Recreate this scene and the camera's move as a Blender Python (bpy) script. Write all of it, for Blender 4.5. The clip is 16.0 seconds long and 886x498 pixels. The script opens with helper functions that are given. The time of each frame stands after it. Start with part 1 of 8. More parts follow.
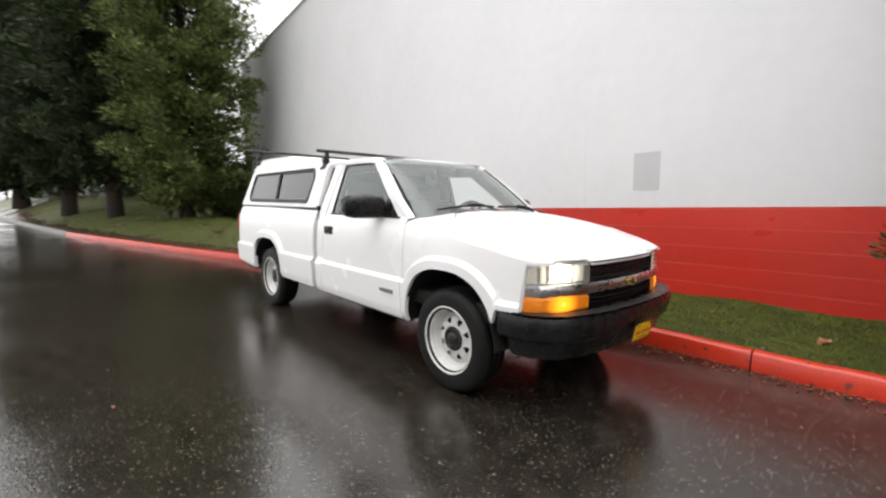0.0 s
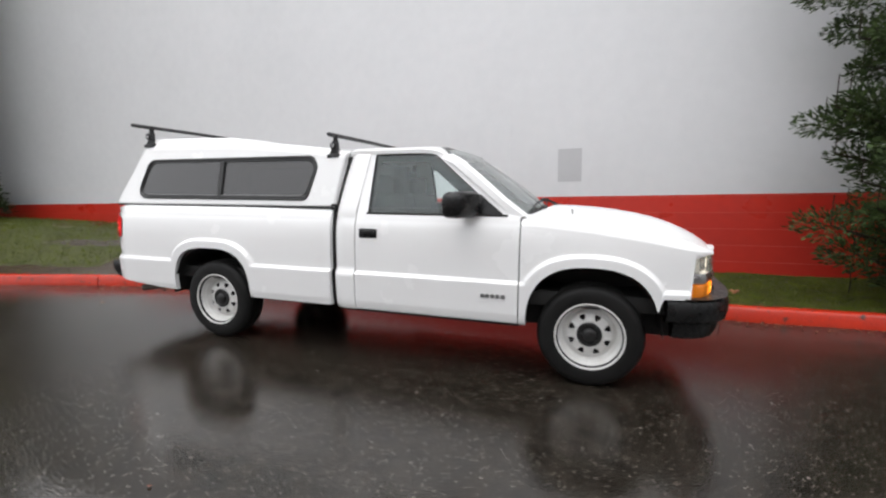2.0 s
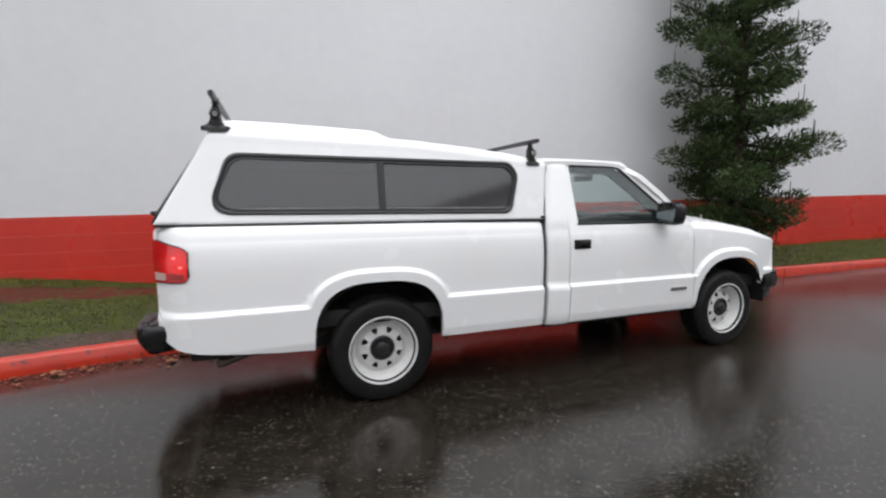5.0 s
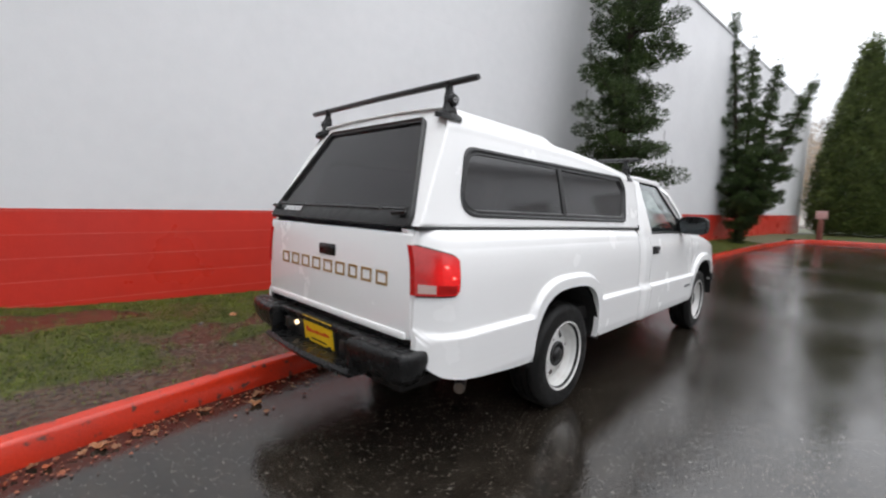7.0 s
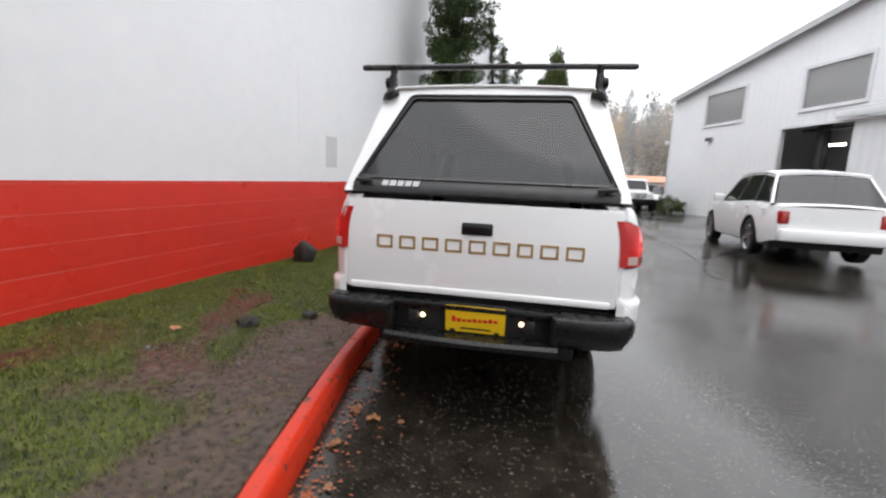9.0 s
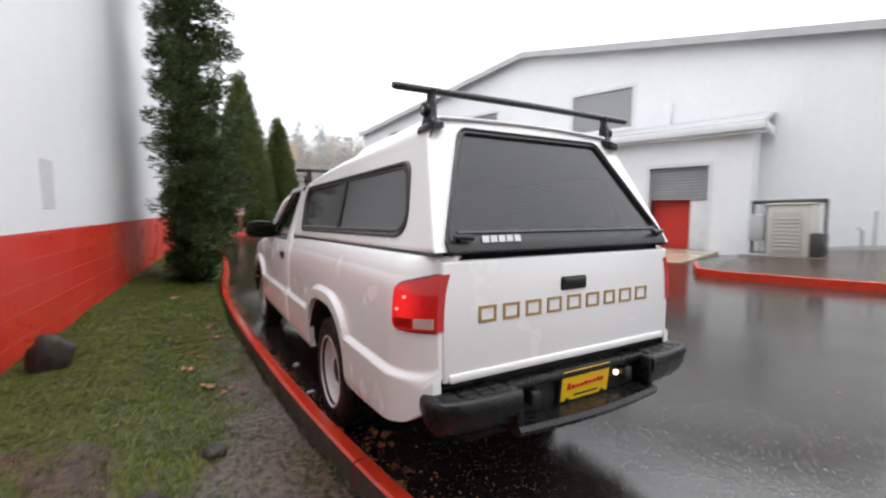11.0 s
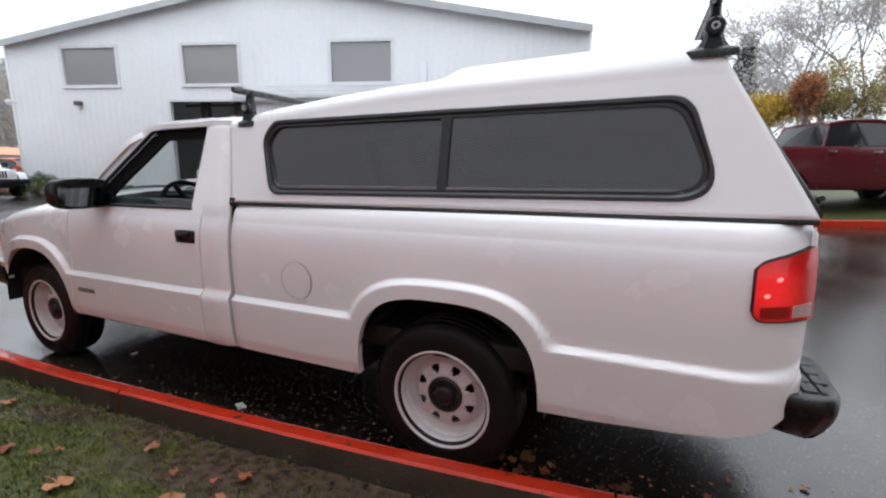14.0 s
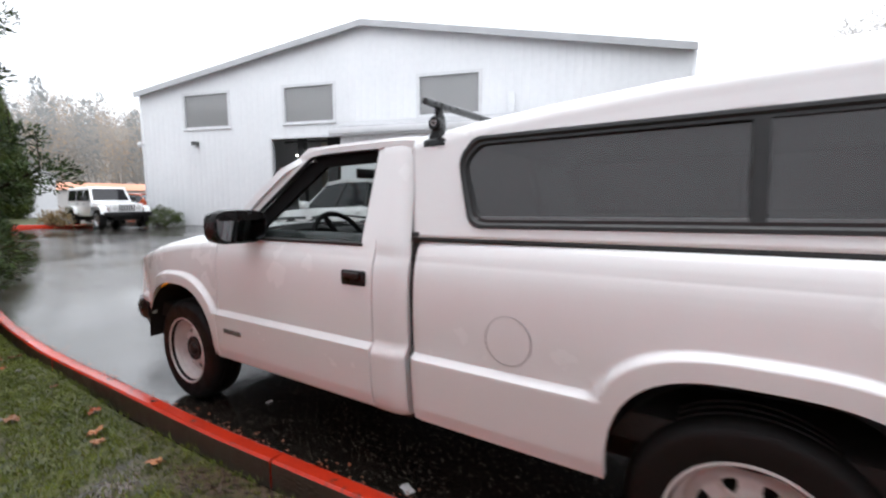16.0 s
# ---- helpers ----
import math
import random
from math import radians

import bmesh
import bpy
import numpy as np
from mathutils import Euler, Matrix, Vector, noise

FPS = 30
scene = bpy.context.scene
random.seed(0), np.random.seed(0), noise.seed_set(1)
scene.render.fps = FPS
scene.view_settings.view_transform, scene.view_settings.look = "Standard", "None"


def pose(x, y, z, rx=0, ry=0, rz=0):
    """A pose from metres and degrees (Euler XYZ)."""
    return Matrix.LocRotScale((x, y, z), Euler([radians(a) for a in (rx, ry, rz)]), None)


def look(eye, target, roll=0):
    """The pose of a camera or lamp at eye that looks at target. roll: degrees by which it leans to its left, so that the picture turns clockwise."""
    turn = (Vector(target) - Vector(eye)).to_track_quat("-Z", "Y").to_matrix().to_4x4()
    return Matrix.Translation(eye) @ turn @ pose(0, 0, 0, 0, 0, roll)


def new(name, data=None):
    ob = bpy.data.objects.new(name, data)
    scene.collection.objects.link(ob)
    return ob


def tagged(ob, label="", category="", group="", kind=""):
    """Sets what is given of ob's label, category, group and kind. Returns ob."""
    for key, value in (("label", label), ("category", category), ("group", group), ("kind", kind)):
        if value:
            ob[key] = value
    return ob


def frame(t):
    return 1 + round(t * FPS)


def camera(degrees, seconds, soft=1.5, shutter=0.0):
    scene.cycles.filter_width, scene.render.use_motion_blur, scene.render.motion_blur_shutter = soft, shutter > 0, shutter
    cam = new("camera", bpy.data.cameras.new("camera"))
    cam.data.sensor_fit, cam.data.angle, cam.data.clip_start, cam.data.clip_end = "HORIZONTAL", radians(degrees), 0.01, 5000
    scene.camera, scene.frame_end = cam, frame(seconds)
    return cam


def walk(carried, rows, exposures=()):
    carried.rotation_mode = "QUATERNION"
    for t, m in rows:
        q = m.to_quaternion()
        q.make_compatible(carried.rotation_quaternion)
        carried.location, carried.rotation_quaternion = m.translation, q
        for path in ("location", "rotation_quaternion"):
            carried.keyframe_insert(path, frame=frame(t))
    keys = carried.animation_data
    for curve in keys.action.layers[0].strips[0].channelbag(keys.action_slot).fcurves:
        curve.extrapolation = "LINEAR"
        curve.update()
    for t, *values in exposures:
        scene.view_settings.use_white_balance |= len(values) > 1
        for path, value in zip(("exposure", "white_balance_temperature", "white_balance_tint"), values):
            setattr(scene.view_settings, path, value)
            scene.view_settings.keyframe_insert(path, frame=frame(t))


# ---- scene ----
cam = camera(91.3, 16.0, soft=2.2, shutter=0.4)

PATH = [
    (0, (3.454, -2.593, 1.197), (1.974, -1.265, 0.983), 0.8),
    (0.5, (3.053, -2.893, 1.214), (1.764, -1.384, 0.96), -0.8),
    (1, (2.553, -3.114, 1.227), (1.454, -1.46, 0.989), -1.1),
    (1.5, (2.033, -3.407, 1.244), (1.135, -1.644, 0.953), -0.5),
    (2, (1.453, -3.588, 1.248), (0.827, -1.707, 0.981), 0.1),
    (2.5, (0.852, -3.771, 1.253), (0.452, -1.826, 1.01), -1.0),
    (3, (0.244, -3.786, 1.269), (0.104, -1.802, 1.053), 0.1),
    (3.5, (-0.389, -3.774, 1.225), (-0.32, -1.785, 1.028), -0.3),
    (4, (-0.972, -3.623, 1.25), (-0.698, -1.657, 1.003), 0.4),
    (4.5, (-1.583, -3.507, 1.222), (-1.026, -1.596, 1.024), -0.7),
    (5, (-2.073, -3.344, 1.269), (-1.372, -1.485, 1.036), 0.1),
    (5.2, (-2.276, -3.257, 1.265), (-1.558, -1.401, 1.062), 1.8),
    (6.25, (-3.326, -2.661, 1.222), (-2.232, -0.997, 1.035), 2.2),
    (7.3, (-4.154, -1.792, 1.18), (-2.581, -0.569, 1.007), 2.6),
    (7.5, (-4.287, -1.618, 1.16), (-2.625, -0.518, 0.995), 2.5),
    (8, (-4.552, -1.177, 1.165), (-2.735, -0.363, 0.984), 3.1),
    (8.2, (-4.604, -0.977, 1.154), (-2.756, -0.26, 0.886), 3.5),
    (9.25, (-4.852, -0.012, 1.172), (-2.88, 0.234, 0.942), 1.9),
    (10.3, (-4.532, 0.901, 1.19), (-2.581, 0.505, 0.998), 0.3),
    (10.5, (-4.379, 1.094, 1.23), (-2.465, 0.558, 1.008), 0.8),
    (11, (-4.093, 1.473, 1.256), (-2.361, 0.483, 1.117), -0.3),
    (11.5, (-3.704, 1.771, 1.248), (-2.176, 0.494, 1.068), -1.8),
    (12, (-3.29, 2.028, 1.24), (-1.892, 0.606, 1.075), -1.1),
    (12.5, (-2.912, 2.169, 1.256), (-1.719, 0.576, 1.06), -1.5),
    (13, (-2.569, 2.242, 1.262), (-1.555, 0.542, 0.974), -0.0),
    (13.5, (-2.298, 2.297, 1.272), (-1.443, 0.519, 0.943), -1.6),
    (14, (-2.189, 2.312, 1.275), (-1.391, 0.513, 0.921), -0.2),
    (14.5, (-2.154, 2.342, 1.279), (-1.38, 0.547, 0.853), -0.1),
    (15, (-2.114, 2.329, 1.273), (-1.304, 0.553, 0.835), 1.1),
    (15.5, (-1.78, 2.276, 1.281), (-0.821, 0.55, 0.967), 0.4),
    (16, (-1.401, 2.165, 1.269), (-0.316, 0.499, 1.052), -0.8),
]
walk(cam, [(t, look(eye, target, roll)) for t, eye, target, roll in PATH],
     exposures=((0.0, 0.42, 6850, 10), (1.0, 0.20, 6700, 10), (2.4, 0.13, 6600, 10), (3.5, -0.02, 6500, 10), (5.2, 0.0, 6500, 10), (7.5, 0.15, 6500, 10), (10.5, 0.48, 6550, 10),
                (12.5, 0.46, 6250, 10), (14.0, 0.28, 6200, 9), (16.0, 0.53, 6300, 9.5)))

# ---- world and light: a bright, even, overcast sky ----
world = bpy.data.worlds.new("overcast")
scene.world = world
world.use_nodes = True
_n, _l = world.node_tree.nodes, world.node_tree.links
_sky = _n.new("ShaderNodeTexSky")
_sky.sky_type = "NISHITA"
_sky.sun_disc = False
_sky.sun_elevation = radians(80)
_sky.sun_rotation = radians(160)
_sky.air_density, _sky.dust_density = 1.0, 6.0
_gray = _n.new("ShaderNodeHueSaturation")
_gray.inputs["Saturation"].default_value = 0.10
_cloud = _n.new("ShaderNodeMixRGB")
_cloud.inputs["Fac"].default_value = 0.85
_cloud.inputs["Color2"].default_value = (11.2, 11.5, 12.1, 1)
_l.new(_sky.outputs[0], _gray.inputs["Color"])
_l.new(_gray.outputs[0], _cloud.inputs["Color1"])
# an overcast dome: brightest overhead, dimmer towards the horizon
_dir, _xyz, _up, _dome = _n.new("ShaderNodeTexCoord"), _n.new("ShaderNodeSeparateXYZ"), _n.new("ShaderNodeMapRange"), _n.new("ShaderNodeVectorMath")
_dome.operation = "SCALE"
_up.inputs["To Min"].default_value, _up.inputs["To Max"].default_value = 0.66, 1.28
_l.new(_dir.outputs["Generated"], _xyz.inputs[0])
_l.new(_xyz.outputs["Z"], _up.inputs["Value"])
_l.new(_cloud.outputs[0], _dome.inputs[0])
_l.new(_up.outputs[0], _dome.inputs["Scale"])
_l.new(_dome.outputs[0], _n["Background"].inputs["Color"])
_n["Background"].inputs["Strength"].default_value = 0.15

_sun = new("sun", bpy.data.lights.new("sun", "SUN"))
_sun.data.energy, _sun.data.angle, _sun.data.color = 0.55, radians(50), (1.0, 0.98, 0.95)
_sun.matrix_world = look((0, 0, 30), (3.0, 4.0, 0))

# ---- materials ----
def surface(name, c1, c2=None, scale=8.0, rough=(0.4, 0.5), metal=0.0, bump=0.0, bump_scale=60.0, coat=0.0, fine=None, vary=0.0):
    """Two colours mixed by a broad and a fine noise, with uneven gloss and relief."""
    m = bpy.data.materials.new(name)
    m.use_nodes = True
    n, l = m.node_tree.nodes, m.node_tree.links
    p = n["Principled BSDF"]
    c2 = c2 or tuple(c * 0.85 for c in c1)
    where = n.new("ShaderNodeTexCoord")
    broad = n.new("ShaderNodeTexNoise")
    broad.inputs["Scale"].default_value, broad.inputs["Detail"].default_value = scale, 5
    small = n.new("ShaderNodeTexNoise")
    small.inputs["Scale"].default_value, small.inputs["Detail"].default_value = fine or scale * 14, 3
    l.new(where.outputs["Object"], broad.inputs["Vector"])
    l.new(where.outputs["Object"], small.inputs["Vector"])
    both = n.new("ShaderNodeMath")
    both.operation = "MULTIPLY_ADD"
    both.inputs[1].default_value = 0.45
    l.new(small.outputs["Fac"], both.inputs[0])
    half = n.new("ShaderNodeMath")
    half.operation = "MULTIPLY"
    half.inputs[1].default_value = 0.6
    l.new(broad.outputs["Fac"], half.inputs[0])
    l.new(half.outputs[0], both.inputs[2])
    ramp = n.new("ShaderNodeValToRGB")
    ramp.color_ramp.elements[0].position, ramp.color_ramp.elements[1].position = 0.35, 0.7
    ramp.color_ramp.elements[0].color, ramp.color_ramp.elements[1].color = (*c1, 1), (*c2, 1)
    l.new(both.outputs[0], ramp.inputs[0])
    colour = ramp.outputs[0]
    if vary:
        info = n.new("ShaderNodeObjectInfo")
        hue = n.new("ShaderNodeHueSaturation")
        span = n.new("ShaderNodeMapRange")
        span.inputs["To Min"].default_value, span.inputs["To Max"].default_value = 1 - vary, 1 + vary
        l.new(info.outputs["Random"], span.inputs["Value"])
        l.new(span.outputs[0], hue.inputs["Value"])
        l.new(colour, hue.inputs["Color"])
        colour = hue.outputs[0]
    l.new(colour, p.inputs["Base Color"])
    gloss = n.new("ShaderNodeMapRange")
    gloss.inputs["From Min"].default_value, gloss.inputs["From Max"].default_value = 0.35, 0.65
    gloss.inputs["To Min"].default_value, gloss.inputs["To Max"].default_value = rough
    l.new(broad.outputs["Fac"], gloss.inputs["Value"])
    l.new(gloss.outputs[0], p.inputs["Roughness"])
    p.inputs["Metallic"].default_value = metal
    p.inputs["Coat Weight"].default_value = coat
    p.inputs["Coat Roughness"].default_value = 0.08
    if bump:
        grain = n.new("ShaderNodeTexNoise")
        grain.inputs["Scale"].default_value, grain.inputs["Detail"].default_value = bump_scale, 4
        l.new(where.outputs["Object"], grain.inputs["Vector"])
        rel = n.new("ShaderNodeBump")
        rel.inputs["Strength"].default_value, rel.inputs["Distance"].default_value = bump, 0.01
        l.new(grain.outputs["Fac"], rel.inputs["Height"])
        l.new(rel.outputs[0], p.inputs["Normal"])
    return m


def plain(name, c, rough=0.5, metal=0.0, glow=0.0, glow_colour=None, clear=0.0):
    m = bpy.data.materials.new(name)
    m.use_nodes = True
    p = m.node_tree.nodes["Principled BSDF"]
    p.inputs["Base Color"].default_value = (*c, 1)
    p.inputs["Roughness"].default_value, p.inputs["Metallic"].default_value = rough, metal
    p.inputs["Transmission Weight"].default_value = clear
    if glow:
        p.inputs["Emission Color"].default_value = (*(glow_colour or c), 1)
        p.inputs["Emission Strength"].default_value = glow
    return m


def glass(name, tint, see, rough=0.04, body=(0.05, 0.05, 0.05), mirror=0.05):
    """Flat glazing: a tinted see-through share, a share of dull body (film, drops), and a glossy face."""
    m = bpy.data.materials.new(name)
    m.use_nodes = True
    n, l = m.node_tree.nodes, m.node_tree.links
    n.remove(n["Principled BSDF"])
    clear, dull, face = n.new("ShaderNodeBsdfTransparent"), n.new("ShaderNodeBsdfDiffuse"), n.new("ShaderNodeBsdfGlossy")
    clear.inputs[0].default_value = (*tint, 1)
    dull.inputs[0].default_value = (*body, 1)
    face.inputs["Roughness"].default_value = rough
    mix, top = n.new("ShaderNodeMixShader"), n.new("ShaderNodeMixShader")
    rim, power, fres = n.new("ShaderNodeLayerWeight"), n.new("ShaderNodeMath"), n.new("ShaderNodeMath")
    rim.inputs["Blend"].default_value = 0.5
    power.operation, fres.operation = "POWER", "MULTIPLY_ADD"
    power.inputs[1].default_value = 4.0
    fres.inputs[1].default_value, fres.inputs[2].default_value = 0.85, mirror
    l.new(rim.outputs["Facing"], power.inputs[0])
    l.new(power.outputs[0], fres.inputs[0])
    mix.inputs[0].default_value = see
    l.new(dull.outputs[0], mix.inputs[1])
    l.new(clear.outputs[0], mix.inputs[2])
    l.new(fres.outputs[0], top.inputs[0])
    l.new(mix.outputs[0], top.inputs[1])
    l.new(face.outputs[0], top.inputs[2])
    l.new(top.outputs[0], n["Material Output"].inputs["Surface"])
    return m


def lit_lens(name, base, colour, centre, radius, low, high, rough=0.12):
    """A lamp's lens or reflector with its bulb on: it glows most round the bulb."""
    m = surface(name, base, tuple(c * 0.7 for c in base), 60, (rough, rough + 0.06), coat=0.4)
    n, l = m.node_tree.nodes, m.node_tree.links
    p = n["Principled BSDF"]
    tc, dist, fall = n.new("ShaderNodeTexCoord"), n.new("ShaderNodeVectorMath"), n.new("ShaderNodeMapRange")
    dist.operation = "DISTANCE"
    dist.inputs[1].default_value = centre
    fall.interpolation_type = "SMOOTHERSTEP"
    fall.inputs["From Min"].default_value, fall.inputs["From Max"].default_value = 0.0, radius
    fall.inputs["To Min"].default_value, fall.inputs["To Max"].default_value = high, low
    l.new(tc.outputs["Object"], dist.inputs[0])
    l.new(dist.outputs["Value"], fall.inputs["Value"])
    l.new(fall.outputs[0], p.inputs["Emission Strength"])
    p.inputs["Emission Color"].default_value = (*colour, 1)
    return m


PAINT = surface("white_car_paint", (0.865, 0.862, 0.860), (0.861, 0.858, 0.856), 3.0, (0.255, 0.275), coat=0.45, fine=300)
PLASTIC = surface("black_bumper_plastic", (0.005, 0.005, 0.0055), (0.011, 0.011, 0.011), 20, (0.20, 0.36), bump=0.12, bump_scale=900)
PLASTIC.node_tree.nodes["Principled BSDF"].inputs["Specular IOR Level"].default_value = 0.32
TRIM = surface("black_rubber_trim", (0.010, 0.010, 0.010), (0.02, 0.02, 0.02), 30, (0.3, 0.5))
UNDER = surface("underbody_black", (0.006, 0.006, 0.006), (0.014, 0.013, 0.012), 9, (0.6, 0.8), bump=0.3)
TYRE = surface("wet_tyre_rubber", (0.007, 0.007, 0.007), (0.013, 0.0125, 0.012), 14, (0.35, 0.6), bump=0.2, bump_scale=200)
TYRE.node_tree.nodes["Principled BSDF"].inputs["Specular IOR Level"].default_value = 0.22
RIM = surface("white_steel_wheel", (0.72, 0.72, 0.71), (0.60, 0.585, 0.56), 18, (0.3, 0.45), fine=120)
CHROME = surface("chrome", (0.66, 0.66, 0.67), (0.56, 0.56, 0.56), 10, (0.24, 0.36), metal=1.0)
CABGLASS = glass("windscreen_glass", (0.90, 0.96, 0.94), 0.76, body=(0.50, 0.55, 0.54), mirror=0.07)
DOORGLASS = glass("door_glass", (0.88, 0.95, 0.94), 0.975, body=(0.3, 0.33, 0.33))
TINTED = glass("tinted_glass", (0.40, 0.40, 0.42), 0.62, 0.06, body=(0.055, 0.053, 0.055))
SIDEGLASS = glass("grey_film_glass", (0.42, 0.42, 0.43), 0.55, 0.07, body=(0.075, 0.073, 0.074), mirror=0.085)
DARKGLASS = glass("vehicle_dark_glass", (0.05, 0.055, 0.06), 0.4, 0.04, body=(0.03, 0.03, 0.035))
LAMPGLASS = glass("lamp_lens", (0.95, 0.95, 0.93), 0.85, body=(0.6, 0.6, 0.58))
REFLECTOR = surface("lamp_reflector", (0.75, 0.75, 0.74), (0.5, 0.5, 0.48), 40, (0.12, 0.3), metal=0.9)
LIT = plain("lit_headlamp", (1, 0.95, 0.85), 0.4, glow=7.0, glow_colour=(1.0, 0.90, 0.72))
AMBERLIT = plain("lit_amber_bulb", (1, 0.5, 0.1), 0.3, glow=2.2, glow_colour=(1.0, 0.50, 0.10))
REDLENS = surface("red_lens", (0.42, 0.010, 0.008), (0.25, 0.006, 0.006), 30, (0.08, 0.16), coat=0.5)
REDLIT = plain("lit_red_bulb", (0.9, 0.03, 0.03), 0.25, glow=2.2, glow_colour=(1.0, 0.16, 0.13))
WHITELENS = plain("reversing_lens", (0.50, 0.36, 0.33), 0.2)
SMALLLIT = plain("lit_small_bulb", (1, 0.9, 0.7), 0.3, glow=2.2, glow_colour=(1.0, 0.74, 0.45))
GOLD = surface("gold_emblem", (0.42, 0.27, 0.11), (0.36, 0.23, 0.09), 40, (0.35, 0.5), metal=0.3)
YELLOW = surface("yellow_plate", (0.85, 0.56, 0.012), (0.80, 0.50, 0.01), 30, (0.3, 0.4))
REDINK = plain("red_print", (0.62, 0.02, 0.015), 0.4)
SILVERINK = plain("silver_print", (0.55, 0.55, 0.56), 0.35)
SEATCLOTH = surface("grey_seat_cloth", (0.07, 0.07, 0.075), (0.045, 0.045, 0.05), 30, (0.8, 0.9), bump=0.3)
LINING = surface("black_cab_lining", (0.006, 0.006, 0.0065), (0.009, 0.009, 0.009), 20, (0.7, 0.85))
LINING.node_tree.nodes["Principled BSDF"].inputs["Specular IOR Level"].default_value = 0.12


# ---- mesh tools ----
def finish(name, bm, material, angle=38):
    bmesh.ops.recalc_face_normals(bm, faces=bm.faces[:])
    for f in bm.faces:
        f.smooth = True
    me = bpy.data.meshes.new(name)
    bm.to_mesh(me)
    bm.free()
    me.set_sharp_from_angle(angle=radians(angle))
    me.materials.append(material)
    return me


def part(name, bm, material, parent, label="", angle=38):
    ob = new(name, finish(name, bm, material, angle))
    ob.parent = parent
    return tagged(ob, label)


def thing(name, label, category, m=None, group="", kind=""):
    ob = new(name)
    ob.empty_display_size = 0.2
    ob.matrix_world = m or Matrix()
    return tagged(ob, label, category, group, kind)


def single(name, bm, material, label, category, group="", kind="", angle=38):
    return tagged(new(name, finish(name, bm, material, angle)), label, category, group, kind)


def block(bm, x0, x1, y0, y1, z0, z1, r=0.0, seg=2):
    """A box, its edges rounded by r, added to bm."""
    made = bmesh.ops.create_cube(bm, size=1)["verts"]
    for v in made:
        v.co = ((x0 + x1) / 2 + v.co.x * (x1 - x0), (y0 + y1) / 2 + v.co.y * (y1 - y0), (z0 + z1) / 2 + v.co.z * (z1 - z0))
    if r:
        edges = list({e for v in made for e in v.link_edges})
        bmesh.ops.bevel(bm, geom=edges, offset=r, segments=seg, affect="EDGES", profile=0.5)
    return bm


def box(x0, x1, y0, y1, z0, z1, r=0.0, seg=2):
    return block(bmesh.new(), x0, x1, y0, y1, z0, z1, r, seg)


def loft(bm, loops, closed=True, caps=True):
    """Skin between loops of equal length."""
    rings = [[bm.verts.new(p) for p in loop] for loop in loops]
    n = len(rings[0])
    for a, b in zip(rings, rings[1:]):
        for i in range(n if closed else n - 1):
            j = (i + 1) % n
            bm.faces.new((a[i], a[j], b[j], b[i]))
    if caps and closed:
        bm.faces.new(rings[0])
        bm.faces.new(list(reversed(rings[-1])))
    return bm


def tube(bm, points, r, sides=8, caps=True):
    """A round bar along points; r is one radius or one for each point."""
    pts = [Vector(p) for p in points]
    rs = r if isinstance(r, (list, tuple)) else [r] * len(pts)
    loops = []
    side = None
    for i, p in enumerate(pts):
        d = (pts[min(i + 1, len(pts) - 1)] - pts[max(i - 1, 0)]).normalized()
        if side is None:
            side = d.orthogonal().normalized()
        side = (side - d * side.dot(d)).normalized()
        up = d.cross(side)
        loops.append([p + (side * math.cos(a) + up * math.sin(a)) * rs[i] for a in (2 * math.pi * k / sides for k in range(sides))])
    return loft(bm, loops, True, caps)


def lathe(bm, profile, centre=(0, 0, 0), seg=48):
    """Turn (radius, y) points about the y axis."""
    c = Vector(centre)
    loops = [[c + Vector((r * math.cos(a), y, r * math.sin(a))) for a in (2 * math.pi * k / seg for k in range(seg))] for r, y in profile]
    return loft(bm, loops, True, False)


def sheet(bm, f, us, vs):
    """A grid surface; f may give None for a hole."""
    rows = [[(lambda p: bm.verts.new(p) if p is not None else None)(f(u, v)) for v in vs] for u in us]
    for a, b in zip(rows, rows[1:]):
        for i in range(len(vs) - 1):
            q = (a[i], a[i + 1], b[i + 1], b[i])
            if None not in q:
                bm.faces.new(q)
    return rows


def flange(bm, vec):
    """Fold all open edges inwards by vec."""
    edges = [e for e in bm.edges if e.is_boundary]
    made = bmesh.ops.extrude_edge_only(bm, edges=edges)["geom"]
    for v in made:
        if isinstance(v, bmesh.types.BMVert):
            v.co += Vector(vec)
    return bm


def rounded(poly, radius, n=5):
    """A polygon in 2D with its corners rounded: n + 1 points a corner."""
    out = []
    rad = radius if isinstance(radius, (list, tuple)) else [radius] * len(poly)
    for i, p in enumerate(poly):
        p, a, b = Vector(p), Vector(poly[i - 1]), Vector(poly[(i + 1) % len(poly)])
        da, db = (a - p).normalized(), (b - p).normalized()
        half = math.acos(max(-1, min(1, da.dot(db)))) / 2
        cut = rad[i] / math.tan(half)
        s, e = p + da * cut, p + db * cut
        for k in range(n + 1):
            t = k / n
            out.append((s * (1 - t) + p * t) * (1 - t) + (p * (1 - t) + e * t) * t)
    return out


def ring(bm, outer, inner, vec):
    """A frame between two loops of 3D points, vec thick."""
    v = Vector(vec)
    loops = [[Vector(p) for p in outer], [Vector(p) for p in inner]]
    a, b = ([bm.verts.new(p) for p in lp] for lp in loops)
    c, d = ([bm.verts.new(p + v) for p in lp] for lp in loops)
    n = len(a)
    for i in range(n):
        j = (i + 1) % n
        for q in ((a[i], a[j], b[j], b[i]), (c[j], c[i], d[i], d[j]), (a[j], a[i], c[i], c[j]), (b[i], b[j], d[j], d[i])):
            bm.faces.new(q)
    return bm


